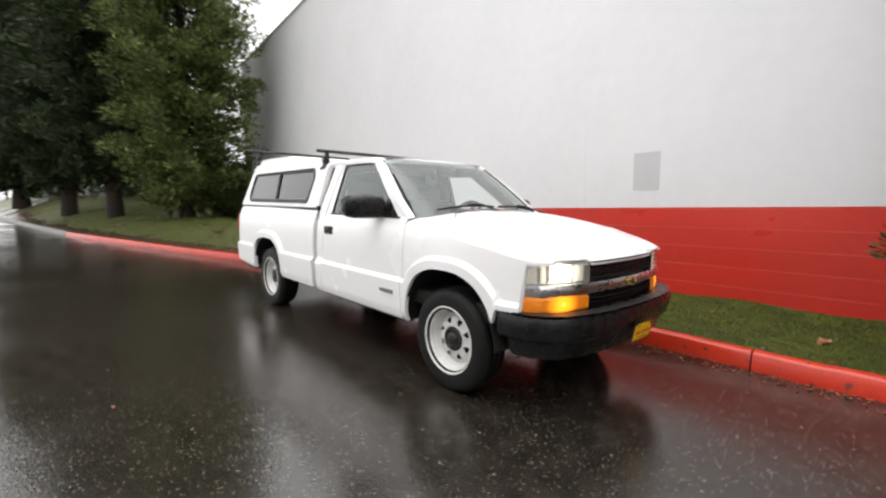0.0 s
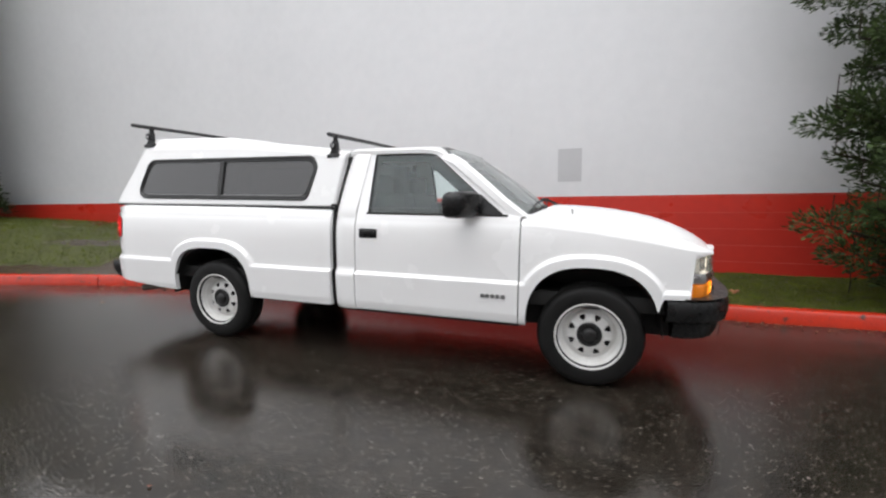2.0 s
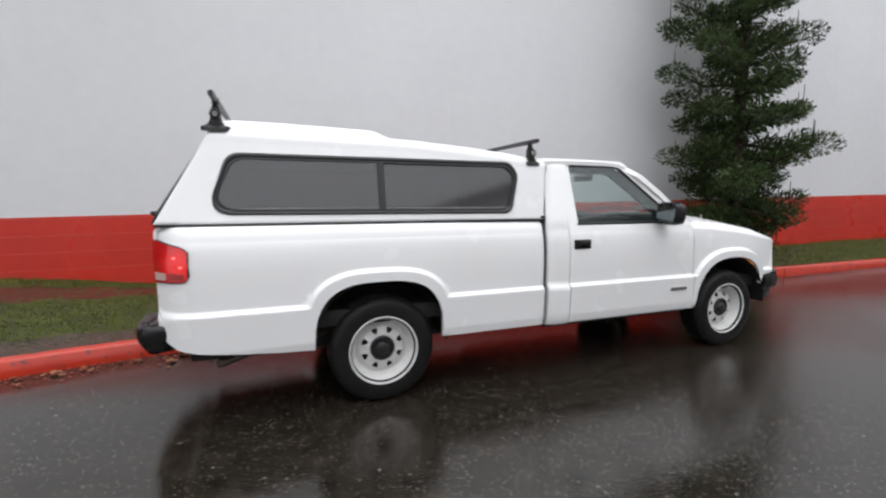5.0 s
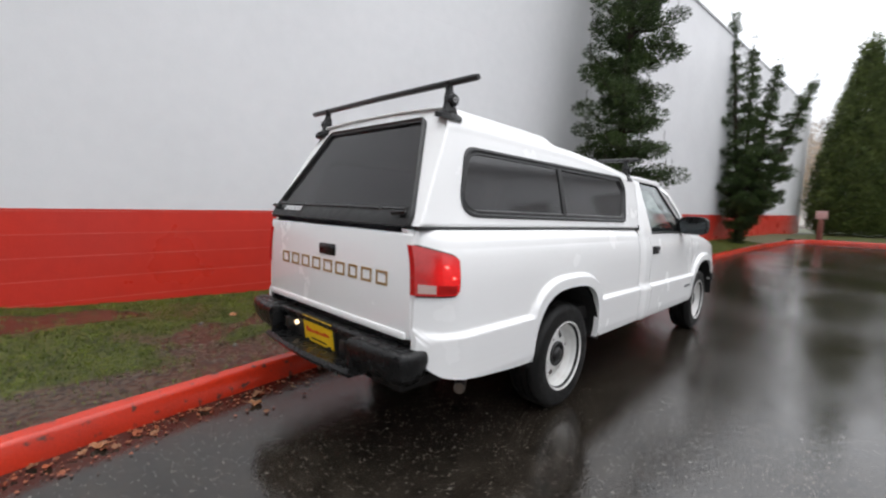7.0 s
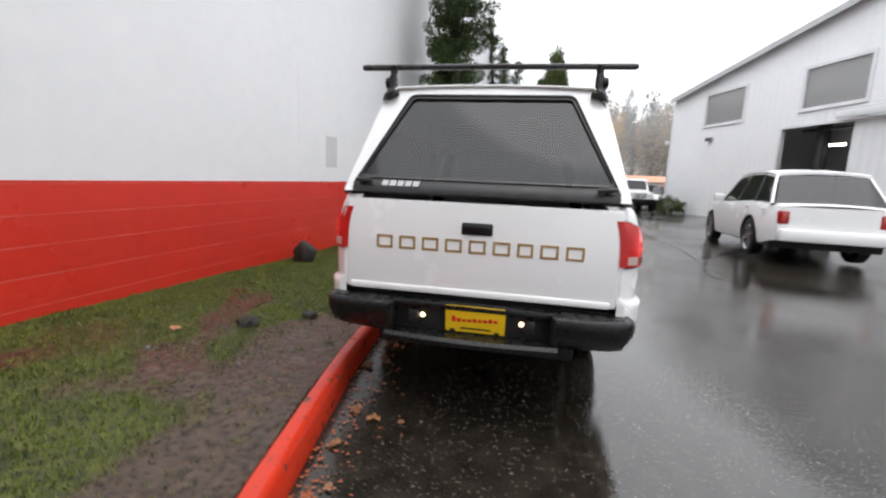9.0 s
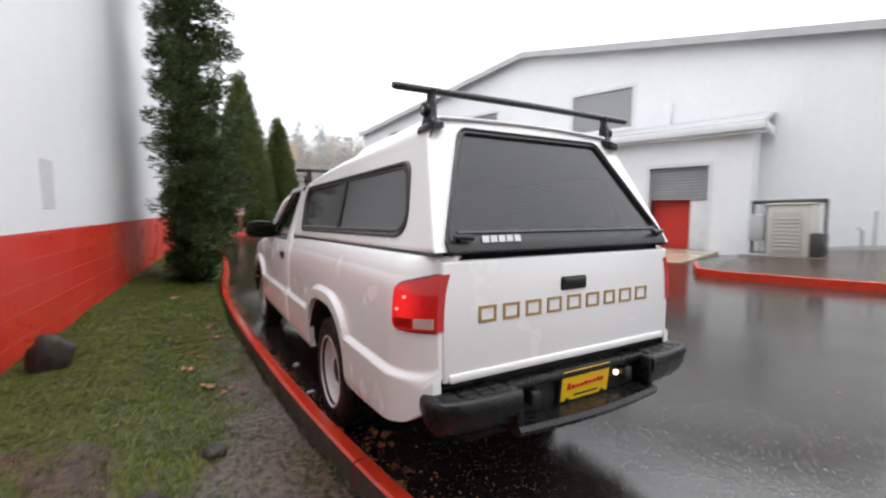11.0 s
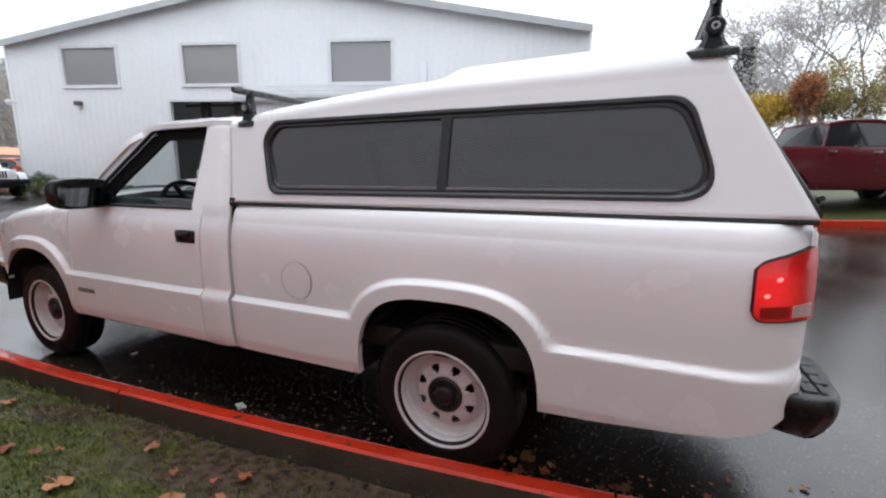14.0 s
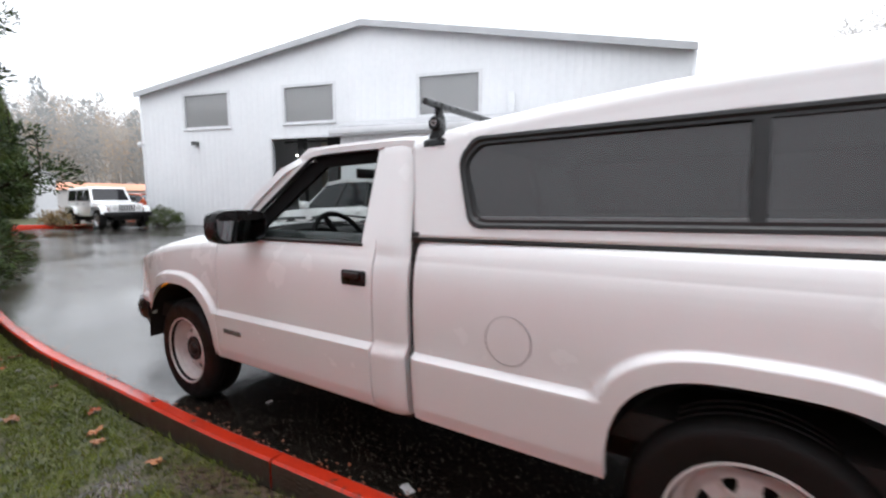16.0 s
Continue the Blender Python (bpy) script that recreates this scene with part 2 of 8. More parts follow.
def pane(bm, loop, vec):
    """A flat or gently bent plate with the outline loop, vec thick."""
    v = Vector(vec)
    return loft(bm, [[Vector(p) for p in loop], [Vector(p) + v for p in loop]])


def spread(a, b, n):
    return [a + (b - a) * i / (n - 1) for i in range(n)]


def ease(a, b, x):
    t = max(0.0, min(1.0, (x - a) / (b - a)))
    return t * t * (3 - 2 * t)


def at(x, xs, ys):
    return float(np.interp(x, xs, ys))

# ---- ground, kerb, lawn and the painted block wall ----
KERB_X = (-60, -30, -20, -14.6, -12.6, -9.5, -7.2, -5.2, -4.5, -3.9, -3.2, -2.6, -2.0, -1.3, -0.6, 0.0, 1.0, 2.0, 3.0, 4.2, 5.4, 7.3, 9.0, 12.0, 16.0, 18.5)
KERB_Y = (-8.6, -4.9, -3.3, -2.35, -1.9, -1.05, -0.42, 0.19, 0.40, 0.555, 0.69, 0.79, 0.868, 0.935, 0.988, 1.02, 1.078, 1.118, 1.128, 1.09, 0.985, 0.88, 0.84, 0.76, 0.52, 0.25)


def kerb_y(x):
    """Middle of the kerb: a smoothed line through its bends."""
    return sum(at(x + d, KERB_X, KERB_Y) for d in (-0.4, -0.2, 0, 0.2, 0.4)) / 5


def kerb_rise(x):
    """How far the gutter stands above the lane beside the truck's nose."""
    return 0.035 * ease(0.5, 2.0, x) * ease(8.0, 5.0, x)


def ground_z(x, y=0.0):
    z = at(x, (-60, -3, 3, 14, 24, 60, 400), (0.0, 0.0, 0.0, 0.30, 0.54, 1.2, 1.2))
    if -25 < x < 20:
        z += kerb_rise(x) * ease(kerb_y(x) - 0.35, kerb_y(x) - 0.05, y)
    z -= 0.16 * ease(11, 20, x) * ease(-2, -6, y)
    z += (0.38 * ease(-9.6, -15, y) + 0.25 * ease(-15, -30, y)) * ease(4.0, 0.0, x)
    return z + 0.10 * ease(-6, -12, y)


def wall_y(x):
    return 2.63 - 0.0647 * (x - 1.2)


def lawn_z(x, y):
    d = y - kerb_y(x)
    z = at(x, (-60, -3, 3, 14, 24), (0.0, 0.0, 0.0, 0.30, 0.54))
    edge = 0.045 + 0.065 * ease(0.8, 2.4, x) + 0.055 * ease(-3.4, -5.0, x)
    z += edge + 0.14 * ease(0.05, 1.6, d)
    z += 0.30 * ease(-2.5, -9, x) * ease(0.1, 2.4, d) + 0.20 * ease(-12, -20, x) * ease(0.3, 3.0, d) + 0.9 * ease(-15, -32, x) * ease(0.6, 6.0, d)
    return z + 0.018 * noise.noise(Vector((x * 1.7, y * 1.7, 0))) + 0.008 * noise.noise(Vector((x * 7, y * 7, 3)))


def mud_at(x, y):
    """How bare the lawn is, from 0 to 1: worn patches and a strip behind the kerb."""
    d = y - kerb_y(x)
    m = 0.26 + 0.50 * noise.noise(Vector((x * 0.55 + 4.3, y * 1.1, 7.0))) + 0.60 * noise.noise(Vector((x * 2.1, y * 2.6, 1.0)))
    rough = 0.14 * noise.noise(Vector((x * 3, y * 3, 0)))
    wide = at(x, (-5.0, -3.0, -1.6, 0.0, 1.4), (0.70, 0.92, 0.72, 0.50, 0.10))
    m += at(x, (-3.0, -1.3, -0.5, 1.4), (0.95, 0.95, 0.5, 0.3)) * ease(wide, wide * 0.45, d + rough)
    for ax, ay, bx, by, w in ((-2.9, 1.65, -1.3, 2.15, 0.20), (-4.9, 2.2, -3.4, 2.45, 0.36), (-7.0, 1.2, -5.4, 1.8, 0.3)):
        f = max(0.0, min(1.0, ((x - ax) * (bx - ax) + (y - ay) * (by - ay)) / ((bx - ax) ** 2 + (by - ay) ** 2)))
        m += 0.75 * ease(w, w * 0.3, math.hypot(x - ax - (bx - ax) * f, y - ay - (by - ay) * f) + rough)
    m -= 0.38 * ease(0.7, 2.0, x)
    return max(0.0, min(1.0, m))


def asphalt():
    m = bpy.data.materials.new("wet_asphalt")
    m.use_nodes = True
    n, l = m.node_tree.nodes, m.node_tree.links
    p = n["Principled BSDF"]
    tc = n.new("ShaderNodeTexCoord")
    stones = n.new("ShaderNodeTexVoronoi")
    stones.inputs["Scale"].default_value = 85
    chips = n.new("ShaderNodeTexVoronoi")
    chips.inputs["Scale"].default_value = 24
    broad = n.new("ShaderNodeTexNoise")
    broad.inputs["Scale"].default_value, broad.inputs["Detail"].default_value = 0.45, 6
    mid = n.new("ShaderNodeTexNoise")
    mid.inputs["Scale"].default_value, mid.inputs["Detail"].default_value = 9, 6
    for t in (stones, chips, broad, mid):
        l.new(tc.outputs["Object"], t.inputs["Vector"])
    tone = n.new("ShaderNodeValToRGB")
    tone.color_ramp.elements[0].position, tone.color_ramp.elements[0].color = 0.3, (0.009, 0.0073, 0.0057, 1)
    tone.color_ramp.elements[1].position, tone.color_ramp.elements[1].color = 0.75, (0.034, 0.0277, 0.0215, 1)
    l.new(mid.outputs["Fac"], tone.inputs[0])
    pick = n.new("ShaderNodeValToRGB")
    pick.color_ramp.interpolation = "CONSTANT"
    pick.color_ramp.elements[0].color = (0, 0, 0, 1)
    pick.color_ramp.elements[1].position, pick.color_ramp.elements[1].color = 0.86, (1, 1, 1, 1)
    sep = n.new("ShaderNodeSeparateColor")
    l.new(stones.outputs["Color"], sep.inputs[0])
    l.new(sep.outputs[0], pick.inputs[0])
    near = n.new("ShaderNodeMath")
    near.operation = "LESS_THAN"
    near.inputs[1].default_value = 0.34
    l.new(stones.outputs["Distance"], near.inputs[0])
    both = n.new("ShaderNodeMath")
    both.operation = "MULTIPLY"
    l.new(pick.outputs[0], both.inputs[0])
    l.new(near.outputs[0], both.inputs[1])
    col = n.new("ShaderNodeMixRGB")
    col.inputs["Color2"].default_value = (0.105, 0.092, 0.078, 1)
    l.new(both.outputs[0], col.inputs["Fac"])
    l.new(tone.outputs[0], col.inputs["Color1"])
    # bits of pale chippings and leaf crumbs
    sep2 = n.new("ShaderNodeSeparateColor")
    l.new(chips.outputs["Color"], sep2.inputs[0])
    rare = n.new("ShaderNodeMath")
    rare.operation = "GREATER_THAN"
    rare.inputs[1].default_value = 0.962
    l.new(sep2.outputs[1], rare.inputs[0])
    close = n.new("ShaderNodeMath")
    close.operation = "LESS_THAN"
    close.inputs[1].default_value = 0.20
    l.new(chips.outputs["Distance"], close.inputs[0])
    chip = n.new("ShaderNodeMath")
    chip.operation = "MULTIPLY"
    l.new(rare.outputs[0], chip.inputs[0])
    l.new(close.outputs[0], chip.inputs[1])
    col2 = n.new("ShaderNodeMixRGB")
    col2.inputs["Color2"].default_value = (0.105, 0.096, 0.084, 1)
    l.new(chip.outputs[0], col2.inputs["Fac"])
    l.new(col.outputs[0], col2.inputs["Color1"])
    l.new(col2.outputs[0], p.inputs["Base Color"])
    wet = n.new("ShaderNodeMapRange")
    wet.inputs["From Min"].default_value, wet.inputs["From Max"].default_value = 0.38, 0.62
    wet.inputs["To Min"].default_value, wet.inputs["To Max"].default_value = 0.09, 0.22
    l.new(broad.outputs["Fac"], wet.inputs["Value"])
    l.new(wet.outputs[0], p.inputs["Roughness"])
    height = n.new("ShaderNodeMath")
    height.operation = "MULTIPLY_ADD"
    height.inputs[1].default_value = -0.5
    l.new(stones.outputs["Distance"], height.inputs[0])
    l.new(mid.outputs["Fac"], height.inputs[2])
    damp = n.new("ShaderNodeMapRange")
    damp.inputs["From Min"].default_value, damp.inputs["From Max"].default_value = 0.40, 0.62
    damp.inputs["To Min"].default_value, damp.inputs["To Max"].default_value = 0.13, 0.33
    l.new(broad.outputs["Fac"], damp.inputs["Value"])
    rel = n.new("ShaderNodeBump")
    rel.inputs["Distance"].default_value = 0.004
    l.new(damp.outputs[0], rel.inputs["Strength"])
    l.new(height.outputs[0], rel.inputs["Height"])
    l.new(rel.outputs[0], p.inputs["Normal"])
    p.inputs["Specular IOR Level"].default_value = 0.78
    return m


ASPHALT = asphalt()
xs = sorted({-400, -250, -150, -100, -70, -50, -40, 60, 80, 110, 160, 250, 400} | set(spread(-30, 50, 161)))
ys = sorted({-400, -250, -150, -100, -70, -50, -40, -30, 30, 50, 90, 150, 250, 400} | set(spread(-25, 15, 161)))
bm = bmesh.new()
sheet(bm, lambda x, y: (x, y, ground_z(x, y) if abs(y) < 30 else ground_z(x, -30)), xs, ys)
single("ground", bm, ASPHALT, "wet dark asphalt with pale stone chips and puddles", "ground", kind="structure")

# tar lines where cracks were sealed
TAR = surface("tar_seal", (0.008, 0.008, 0.008), (0.014, 0.014, 0.014), 9, (0.06, 0.14))
for line in (((2.2, -3.1), (4.2, -3.5), (6.5, -3.6), (9, -3.2), (12, -2.9), (17, -2.2), (21, -2.0)), ((4.2, -3.5), (5.2, -4.4), (6.5, -5.4), (7.6, -7.0))):
    pts = []
    for a, b in zip(line, line[1:]):
        pts += [Vector(a).lerp(Vector(b), i / 12) for i in range(12)]
    bm = bmesh.new()
    rows = []
    for i, q in enumerate(pts):
        q = q + Vector((0, 0.10 * noise.noise(Vector((q.x * 1.3, q.y, 5)))))
        d = (pts[min(i + 1, len(pts) - 1)] - pts[max(i - 1, 0)]).normalized()
        w = 0.045 + 0.02 * noise.noise(Vector((q.x * 3, q.y * 3, 2)))
        rows.append([bm.verts.new((q.x - d.y * w * k, q.y + d.x * w * k, ground_z(q.x, q.y) + 0.005)) for k in (-1, 1)])
    for a, b in zip(rows, rows[1:]):
        bm.faces.new((a[0], a[1], b[1], b[0]))
    single("tar_line", bm, TAR, "black tar line sealing a crack in the asphalt", "road mark", kind="structure")

# red kerb in cast sections
def kerb_paint():
    m = surface("red_kerb_paint", (0.55, 0.034, 0.012), (0.40, 0.026, 0.011), 5, (0.08, 0.22), bump=0.14, bump_scale=60, vary=0.08)
    n, l = m.node_tree.nodes, m.node_tree.links
    p = n["Principled BSDF"]
    src = p.inputs["Base Color"].links[0].from_socket
    wear = n.new("ShaderNodeTexNoise")
    wear.inputs["Scale"].default_value, wear.inputs["Detail"].default_value = 16, 8
    tc = n.new("ShaderNodeTexCoord")
    l.new(tc.outputs["Object"], wear.inputs["Vector"])
    cut = n.new("ShaderNodeValToRGB")
    cut.color_ramp.elements[0].position, cut.color_ramp.elements[1].position = 0.60, 0.68
    l.new(wear.outputs["Fac"], cut.inputs[0])
    mix = n.new("ShaderNodeMixRGB")
    mix.inputs["Color2"].default_value = (0.10, 0.035, 0.025, 1)
    l.new(cut.outputs[0], mix.inputs["Fac"])
    l.new(src, mix.inputs["Color1"])
    l.new(mix.outputs[0], p.inputs["Base Color"])
    return m


KERBRED = kerb_paint()
KERBGREY = surface("wet_kerb_concrete", (0.22, 0.21, 0.19), (0.14, 0.13, 0.12), 6, (0.3, 0.55), bump=0.4, bump_scale=90)
KERBBACK = surface("mossy_wet_concrete", (0.055, 0.048, 0.036), (0.085, 0.07, 0.05), 7, (0.4, 0.7), bump=0.5, bump_scale=60)


def kerb_run(line, heights, material, back=None):
    """Skin a kerb along plan points; heights: (road side bottom, top, back bottom) for each. back: material of the far face."""
    bm = bmesh.new()
    loops = []
    for i, q in enumerate(line):
        d = (line[min(i + 1, len(line) - 1)] - line[max(i - 1, 0)]).normalized()
        nrm = Vector((-d.y, d.x))
        z0, z1, zb = heights(q)
        w = 0.058
        prof = ((-w - 0.016, z0 - 0.10), (-w - 0.014, z0), (-w, z1 - 0.022), (-w + 0.012, z1 - 0.006), (-w + 0.028, z1), (w - 0.034, z1 + 0.002), (w - 0.022, z1 - 0.008), (w - 0.018, zb - 0.15))
        jig = 0.004 * noise.noise(Vector((q.x * 4, q.y * 4, 0)))
        loops.append([(q.x + nrm.x * (o + jig), q.y + nrm.y * (o + jig), z + jig) for o, z in prof])
    loft(bm, loops)
    return bm


kerb = thing("kerb_along_lawn", "red painted concrete kerb in cast sections, wet and worn", "kerb", kind="structure")


def kerb_heights(q):
    z0 = ground_z(q.x, q.y - 0.08)
    top = at(q.x, (-60, -3, 3, 14, 24), (0, 0, 0, 0.30, 0.54)) + 0.132 + kerb_rise(q.x)
    return z0, top, lawn_z(q.x, q.y + 0.08)


joint = -14.45
while joint < 18.0:
    stop = joint + 2.45
    line = [Vector((x, kerb_y(x))) for x in spread(joint + 0.006, min(stop, 18.4) - 0.006, 15)]
    ob = part("kerb_section", kerb_run(line, kerb_heights, KERBRED), KERBRED, kerb)
    ob.data.materials.append(KERBBACK)
    for f in ob.data.polygons:
        if f.normal.y > 0.85 and f.center.z < kerb_heights(Vector((f.center.x, f.center.y)))[1] - 0.016:
            f.material_index = 1
    joint = stop
line = [Vector((x, kerb_y(x))) for x in spread(-59, -14.46, 60)]
part("grey_kerb", kerb_run(line, kerb_heights, KERBGREY), KERBGREY, kerb, "bare grey kerb")
# the kerb turns across the far end of the lot
turn = [Vector((18.4, 0.26)), Vector((19.6, 0.10)), Vector((20.4, -0.25)), Vector((20.9, -0.9)), Vector((21.2, -1.8)), Vector((21.5, -3.2)), Vector((21.9, -4.6)), Vector((22.6, -5.6))]
fine_turn = [a.lerp(b, i / 5) for a, b in zip(turn, turn[1:]) for i in range(5)] + [turn[-1]]
part("kerb_turn", kerb_run(fine_turn, lambda q: (ground_z(q.x, q.y), ground_z(q.x, q.y) + 0.15, ground_z(q.x, q.y) + 0.1), KERBRED), KERBRED, kerb)

# lawn
def lawn_material():
    m = bpy.data.materials.new("wet_lawn_soil")
    m.use_nodes = True
    n, l = m.node_tree.nodes, m.node_tree.links
    p = n["Principled BSDF"]
    mud = n.new("ShaderNodeAttribute")
    mud.attribute_name = "mud"
    tc = n.new("ShaderNodeTexCoord")
    a, b = n.new("ShaderNodeTexNoise"), n.new("ShaderNodeTexNoise")
    a.inputs["Scale"].default_value, a.inputs["Detail"].default_value = 26, 8
    b.inputs["Scale"].default_value, b.inputs["Detail"].default_value = 3.2, 6
    for t in (a, b):
        l.new(tc.outputs["Object"], t.inputs["Vector"])
    grass, soil = n.new("ShaderNodeValToRGB"), n.new("ShaderNodeValToRGB")
    grass.color_ramp.elements[0].position, grass.color_ramp.elements[0].color = 0.34, (0.016, 0.022, 0.005, 1)
    grass.color_ramp.elements[1].position, grass.color_ramp.elements[1].color = 0.66, (0.080, 0.086, 0.015, 1)
    soil.color_ramp.elements[0].position, soil.color_ramp.elements[0].color = 0.34, (0.022, 0.0145, 0.0095, 1)
    soil.color_ramp.elements[1].position, soil.color_ramp.elements[1].color = 0.68, (0.082, 0.055, 0.037, 1)
    l.new(a.outputs["Fac"], grass.inputs[0])
    l.new(a.outputs["Fac"], soil.inputs[0])
    sharp = n.new("ShaderNodeMath")
    sharp.operation = "MULTIPLY_ADD"
    sharp.inputs[1].default_value = 0.5
    l.new(b.outputs["Fac"], sharp.inputs[0])
    l.new(mud.outputs["Fac"], sharp.inputs[2])
    step = n.new("ShaderNodeMapRange")
    step.inputs["From Min"].default_value, step.inputs["From Max"].default_value = 0.66, 0.92
    l.new(sharp.outputs[0], step.inputs["Value"])
    mix = n.new("ShaderNodeMixRGB")
    l.new(step.outputs[0], mix.inputs["Fac"])
    l.new(grass.outputs[0], mix.inputs["Color1"])
    l.new(soil.outputs[0], mix.inputs["Color2"])
    l.new(mix.outputs[0], p.inputs["Base Color"])
    p.inputs["Specular IOR Level"].default_value = 0.42
    gl = n.new("ShaderNodeMapRange")
    gl.inputs["To Min"].default_value, gl.inputs["To Max"].default_value = 0.55, 0.22
    l.new(step.outputs[0], gl.inputs["Value"])
    l.new(gl.outputs[0], p.inputs["Roughness"])
    rel = n.new("ShaderNodeBump")
    rel.inputs["Strength"].default_value, rel.inputs["Distance"].default_value = 0.42, 0.02
    l.new(a.outputs["Fac"], rel.inputs["Height"])
    l.new(rel.outputs[0], p.inputs["Normal"])
    return m


LAWN = lawn_material()
bm = bmesh.new()
lx = sorted(set(spread(-60, -26, 40)) | set(spread(-26, -14, 110)) | set(spread(-14, 9, 240)) | set(spread(9, 30, 60)))


def lawn_point(x, f):
    y0 = kerb_y(min(x, 18.4)) + 0.065 if x < 18.4 else 0.3 + (x - 18.4) * 0.05
    y1 = (wall_y(x) + 0.25) if x > -16.6 else (wall_y(x) + 0.25 + (-16.6 - x) * 1.2 if x > -30 else 40.0)
    y = y0 + (y1 - y0) * f
    z = lawn_z(x, y)
    if f == 0:
        z -= 0.06
    return (x, y, z)


sheet(bm, lawn_point, lx, [0, 0.012] + spread(0.05, 1, 34))
lawn = single("lawn", bm, LAWN, "patchy wet lawn with bare brown soil beside the kerb", "lawn", kind="structure")
att = lawn.data.attributes.new("mud", "FLOAT", "POINT")
for i, v in enumerate(lawn.data.vertices):
    att.data[i].value = mud_at(v.co.x, v.co.y)
# lawn round the conical trees at the far end
bm = bmesh.new()
sheet(bm, lambda x, f: (x, -6 + (1.4 - (-6)) * f, ground_z(x, -6 + 7.4 * f) + 0.12 + 0.1 * noise.noise(Vector((x, f * 7, 0)))), spread(21.6, 40, 14), spread(0, 1, 10))
far_lawn = single("far_lawn", bm, LAWN, "grass bed under the conical trees", "lawn", kind="structure")

# grass blades, thick on the green parts of the lawn
GRASS = surface("grass_blades", (0.030, 0.050, 0.006), (0.160, 0.190, 0.022), 5.0, (0.3, 0.5), fine=40)
GRASS.node_tree.nodes["Principled BSDF"].inputs["Specular IOR Level"].default_value = 0.28
rng = np.random.default_rng(4)


def blades(name, x0, x1, count, tall):
    verts, faces = [], []
    placed = 0
    while placed < count:
        x = float(rng.uniform(x0, x1))
        y0 = kerb_y(x) + 0.075
        y = float(rng.uniform(y0, wall_y(x) if x > -16 else y0 + 6))
        if mud_at(x, y) * 0.9 + 0.25 * noise.noise(Vector((x * 9, y * 9, 0))) > 0.40 + 0.55 * float(rng.random()) ** 1.5:
            placed += 0.25
            continue
        z = lawn_z(x, y) - 0.004
        for _ in range(3):
            a, h = float(rng.uniform(0, 6.283)), tall * float(rng.uniform(0.5, 1.25))
            bx, by = x + float(rng.normal(0, 0.012)), y + float(rng.normal(0, 0.012))
            w, lean = 0.0030, h * float(rng.uniform(0.2, 0.9))
            dx, dy = math.cos(a), math.sin(a)
            k = len(verts)
            verts += [(bx - dy * w, by + dx * w, z), (bx + dy * w, by - dx * w, z), (bx + dx * lean, by + dy * lean, z + h)]
            faces.append((k, k + 1, k + 2))
        placed += 1
    me = bpy.data.meshes.new(name)
    me.from_pydata(verts, [], faces)
    me.materials.append(GRASS)
    ob = new(name, me)
    return ob


tagged(blades("grass", -4.6, 5.0, 64000, 0.020), "short wet green grass growing on the lawn", "grass", kind="stuff")
tagged(blades("grass", -20, -4.6, 16000, 0.06), "short wet green grass growing on the lawn", "grass", kind="stuff")
tagged(blades("grass", 5.0, 16, 12000, 0.05), "short wet green grass growing on the lawn", "grass", kind="stuff")

# ---- the big painted wall ----
WALLPOSE = pose(1.2, 2.63, 0, 0, -1.26, -3.7)
WALLWHITE = surface("white_wall_paint", (0.76, 0.76, 0.772), (0.71, 0.713, 0.726), 0.7, (0.35, 0.6), bump=0.10, bump_scale=45, fine=6)
WALLRED = surface("red_wall_paint", (0.63, 0.036, 0.020), (0.54, 0.027, 0.016), 1.2, (0.25, 0.45), bump=0.22, bump_scale=55, fine=9, vary=0.06)
JOINT = surface("pale_red_joint", (0.68, 0.15, 0.11), (0.56, 0.06, 0.045), 3, (0.5, 0.7))
wall = thing("wall_north", "tall painted block wall, white above a red base band", "wall", WALLPOSE, kind="structure")
bm = box(-18, 28.5, 0.006, 0.30, 1.171, 7.30)
part("white_upper_wall", bm, WALLWHITE, wall, "white painted upper wall")
# shallow joints of the white courses: thin lips, uneven along their length
bm = bmesh.new()
rngw = random.Random(3)
for k in range(1, 30):
    z = 1.17 + 0.2 * k
    x = -17.5
    while x < 20:
        run = rngw.uniform(0.4, 2.4)
        if rngw.random() < (0.20 if x < -1 else 0.05):
            block(bm, x, x + run, 0.0050, 0.02, z - rngw.uniform(0.001, 0.0022), z + 0.001)
        x += run + rngw.uniform(0.1, 1.6)
ob = part("course_joints", bm, surface("white_joint", (0.76, 0.76, 0.77), (0.72, 0.72, 0.73), 4, (0.5, 0.7)), wall)
tagged(ob, kind="stuff")
z = -0.45
while z < 1.16:
    top = min(z + 0.2, 1.171) if z < 0.96 else 1.171
    bm = box(-18, 28.5, 0.0, 0.30, z + 0.0045, top - (0.0035 if top < 1.16 else 0.002))
    part("red_course", bm, WALLRED, wall)
    z = top
    if z > 1.165:
        break
part("joint_backing", box(-17.99, 28.49, 0.002, 0.29, -0.4, 1.165), JOINT, wall, "paler red in the joints")
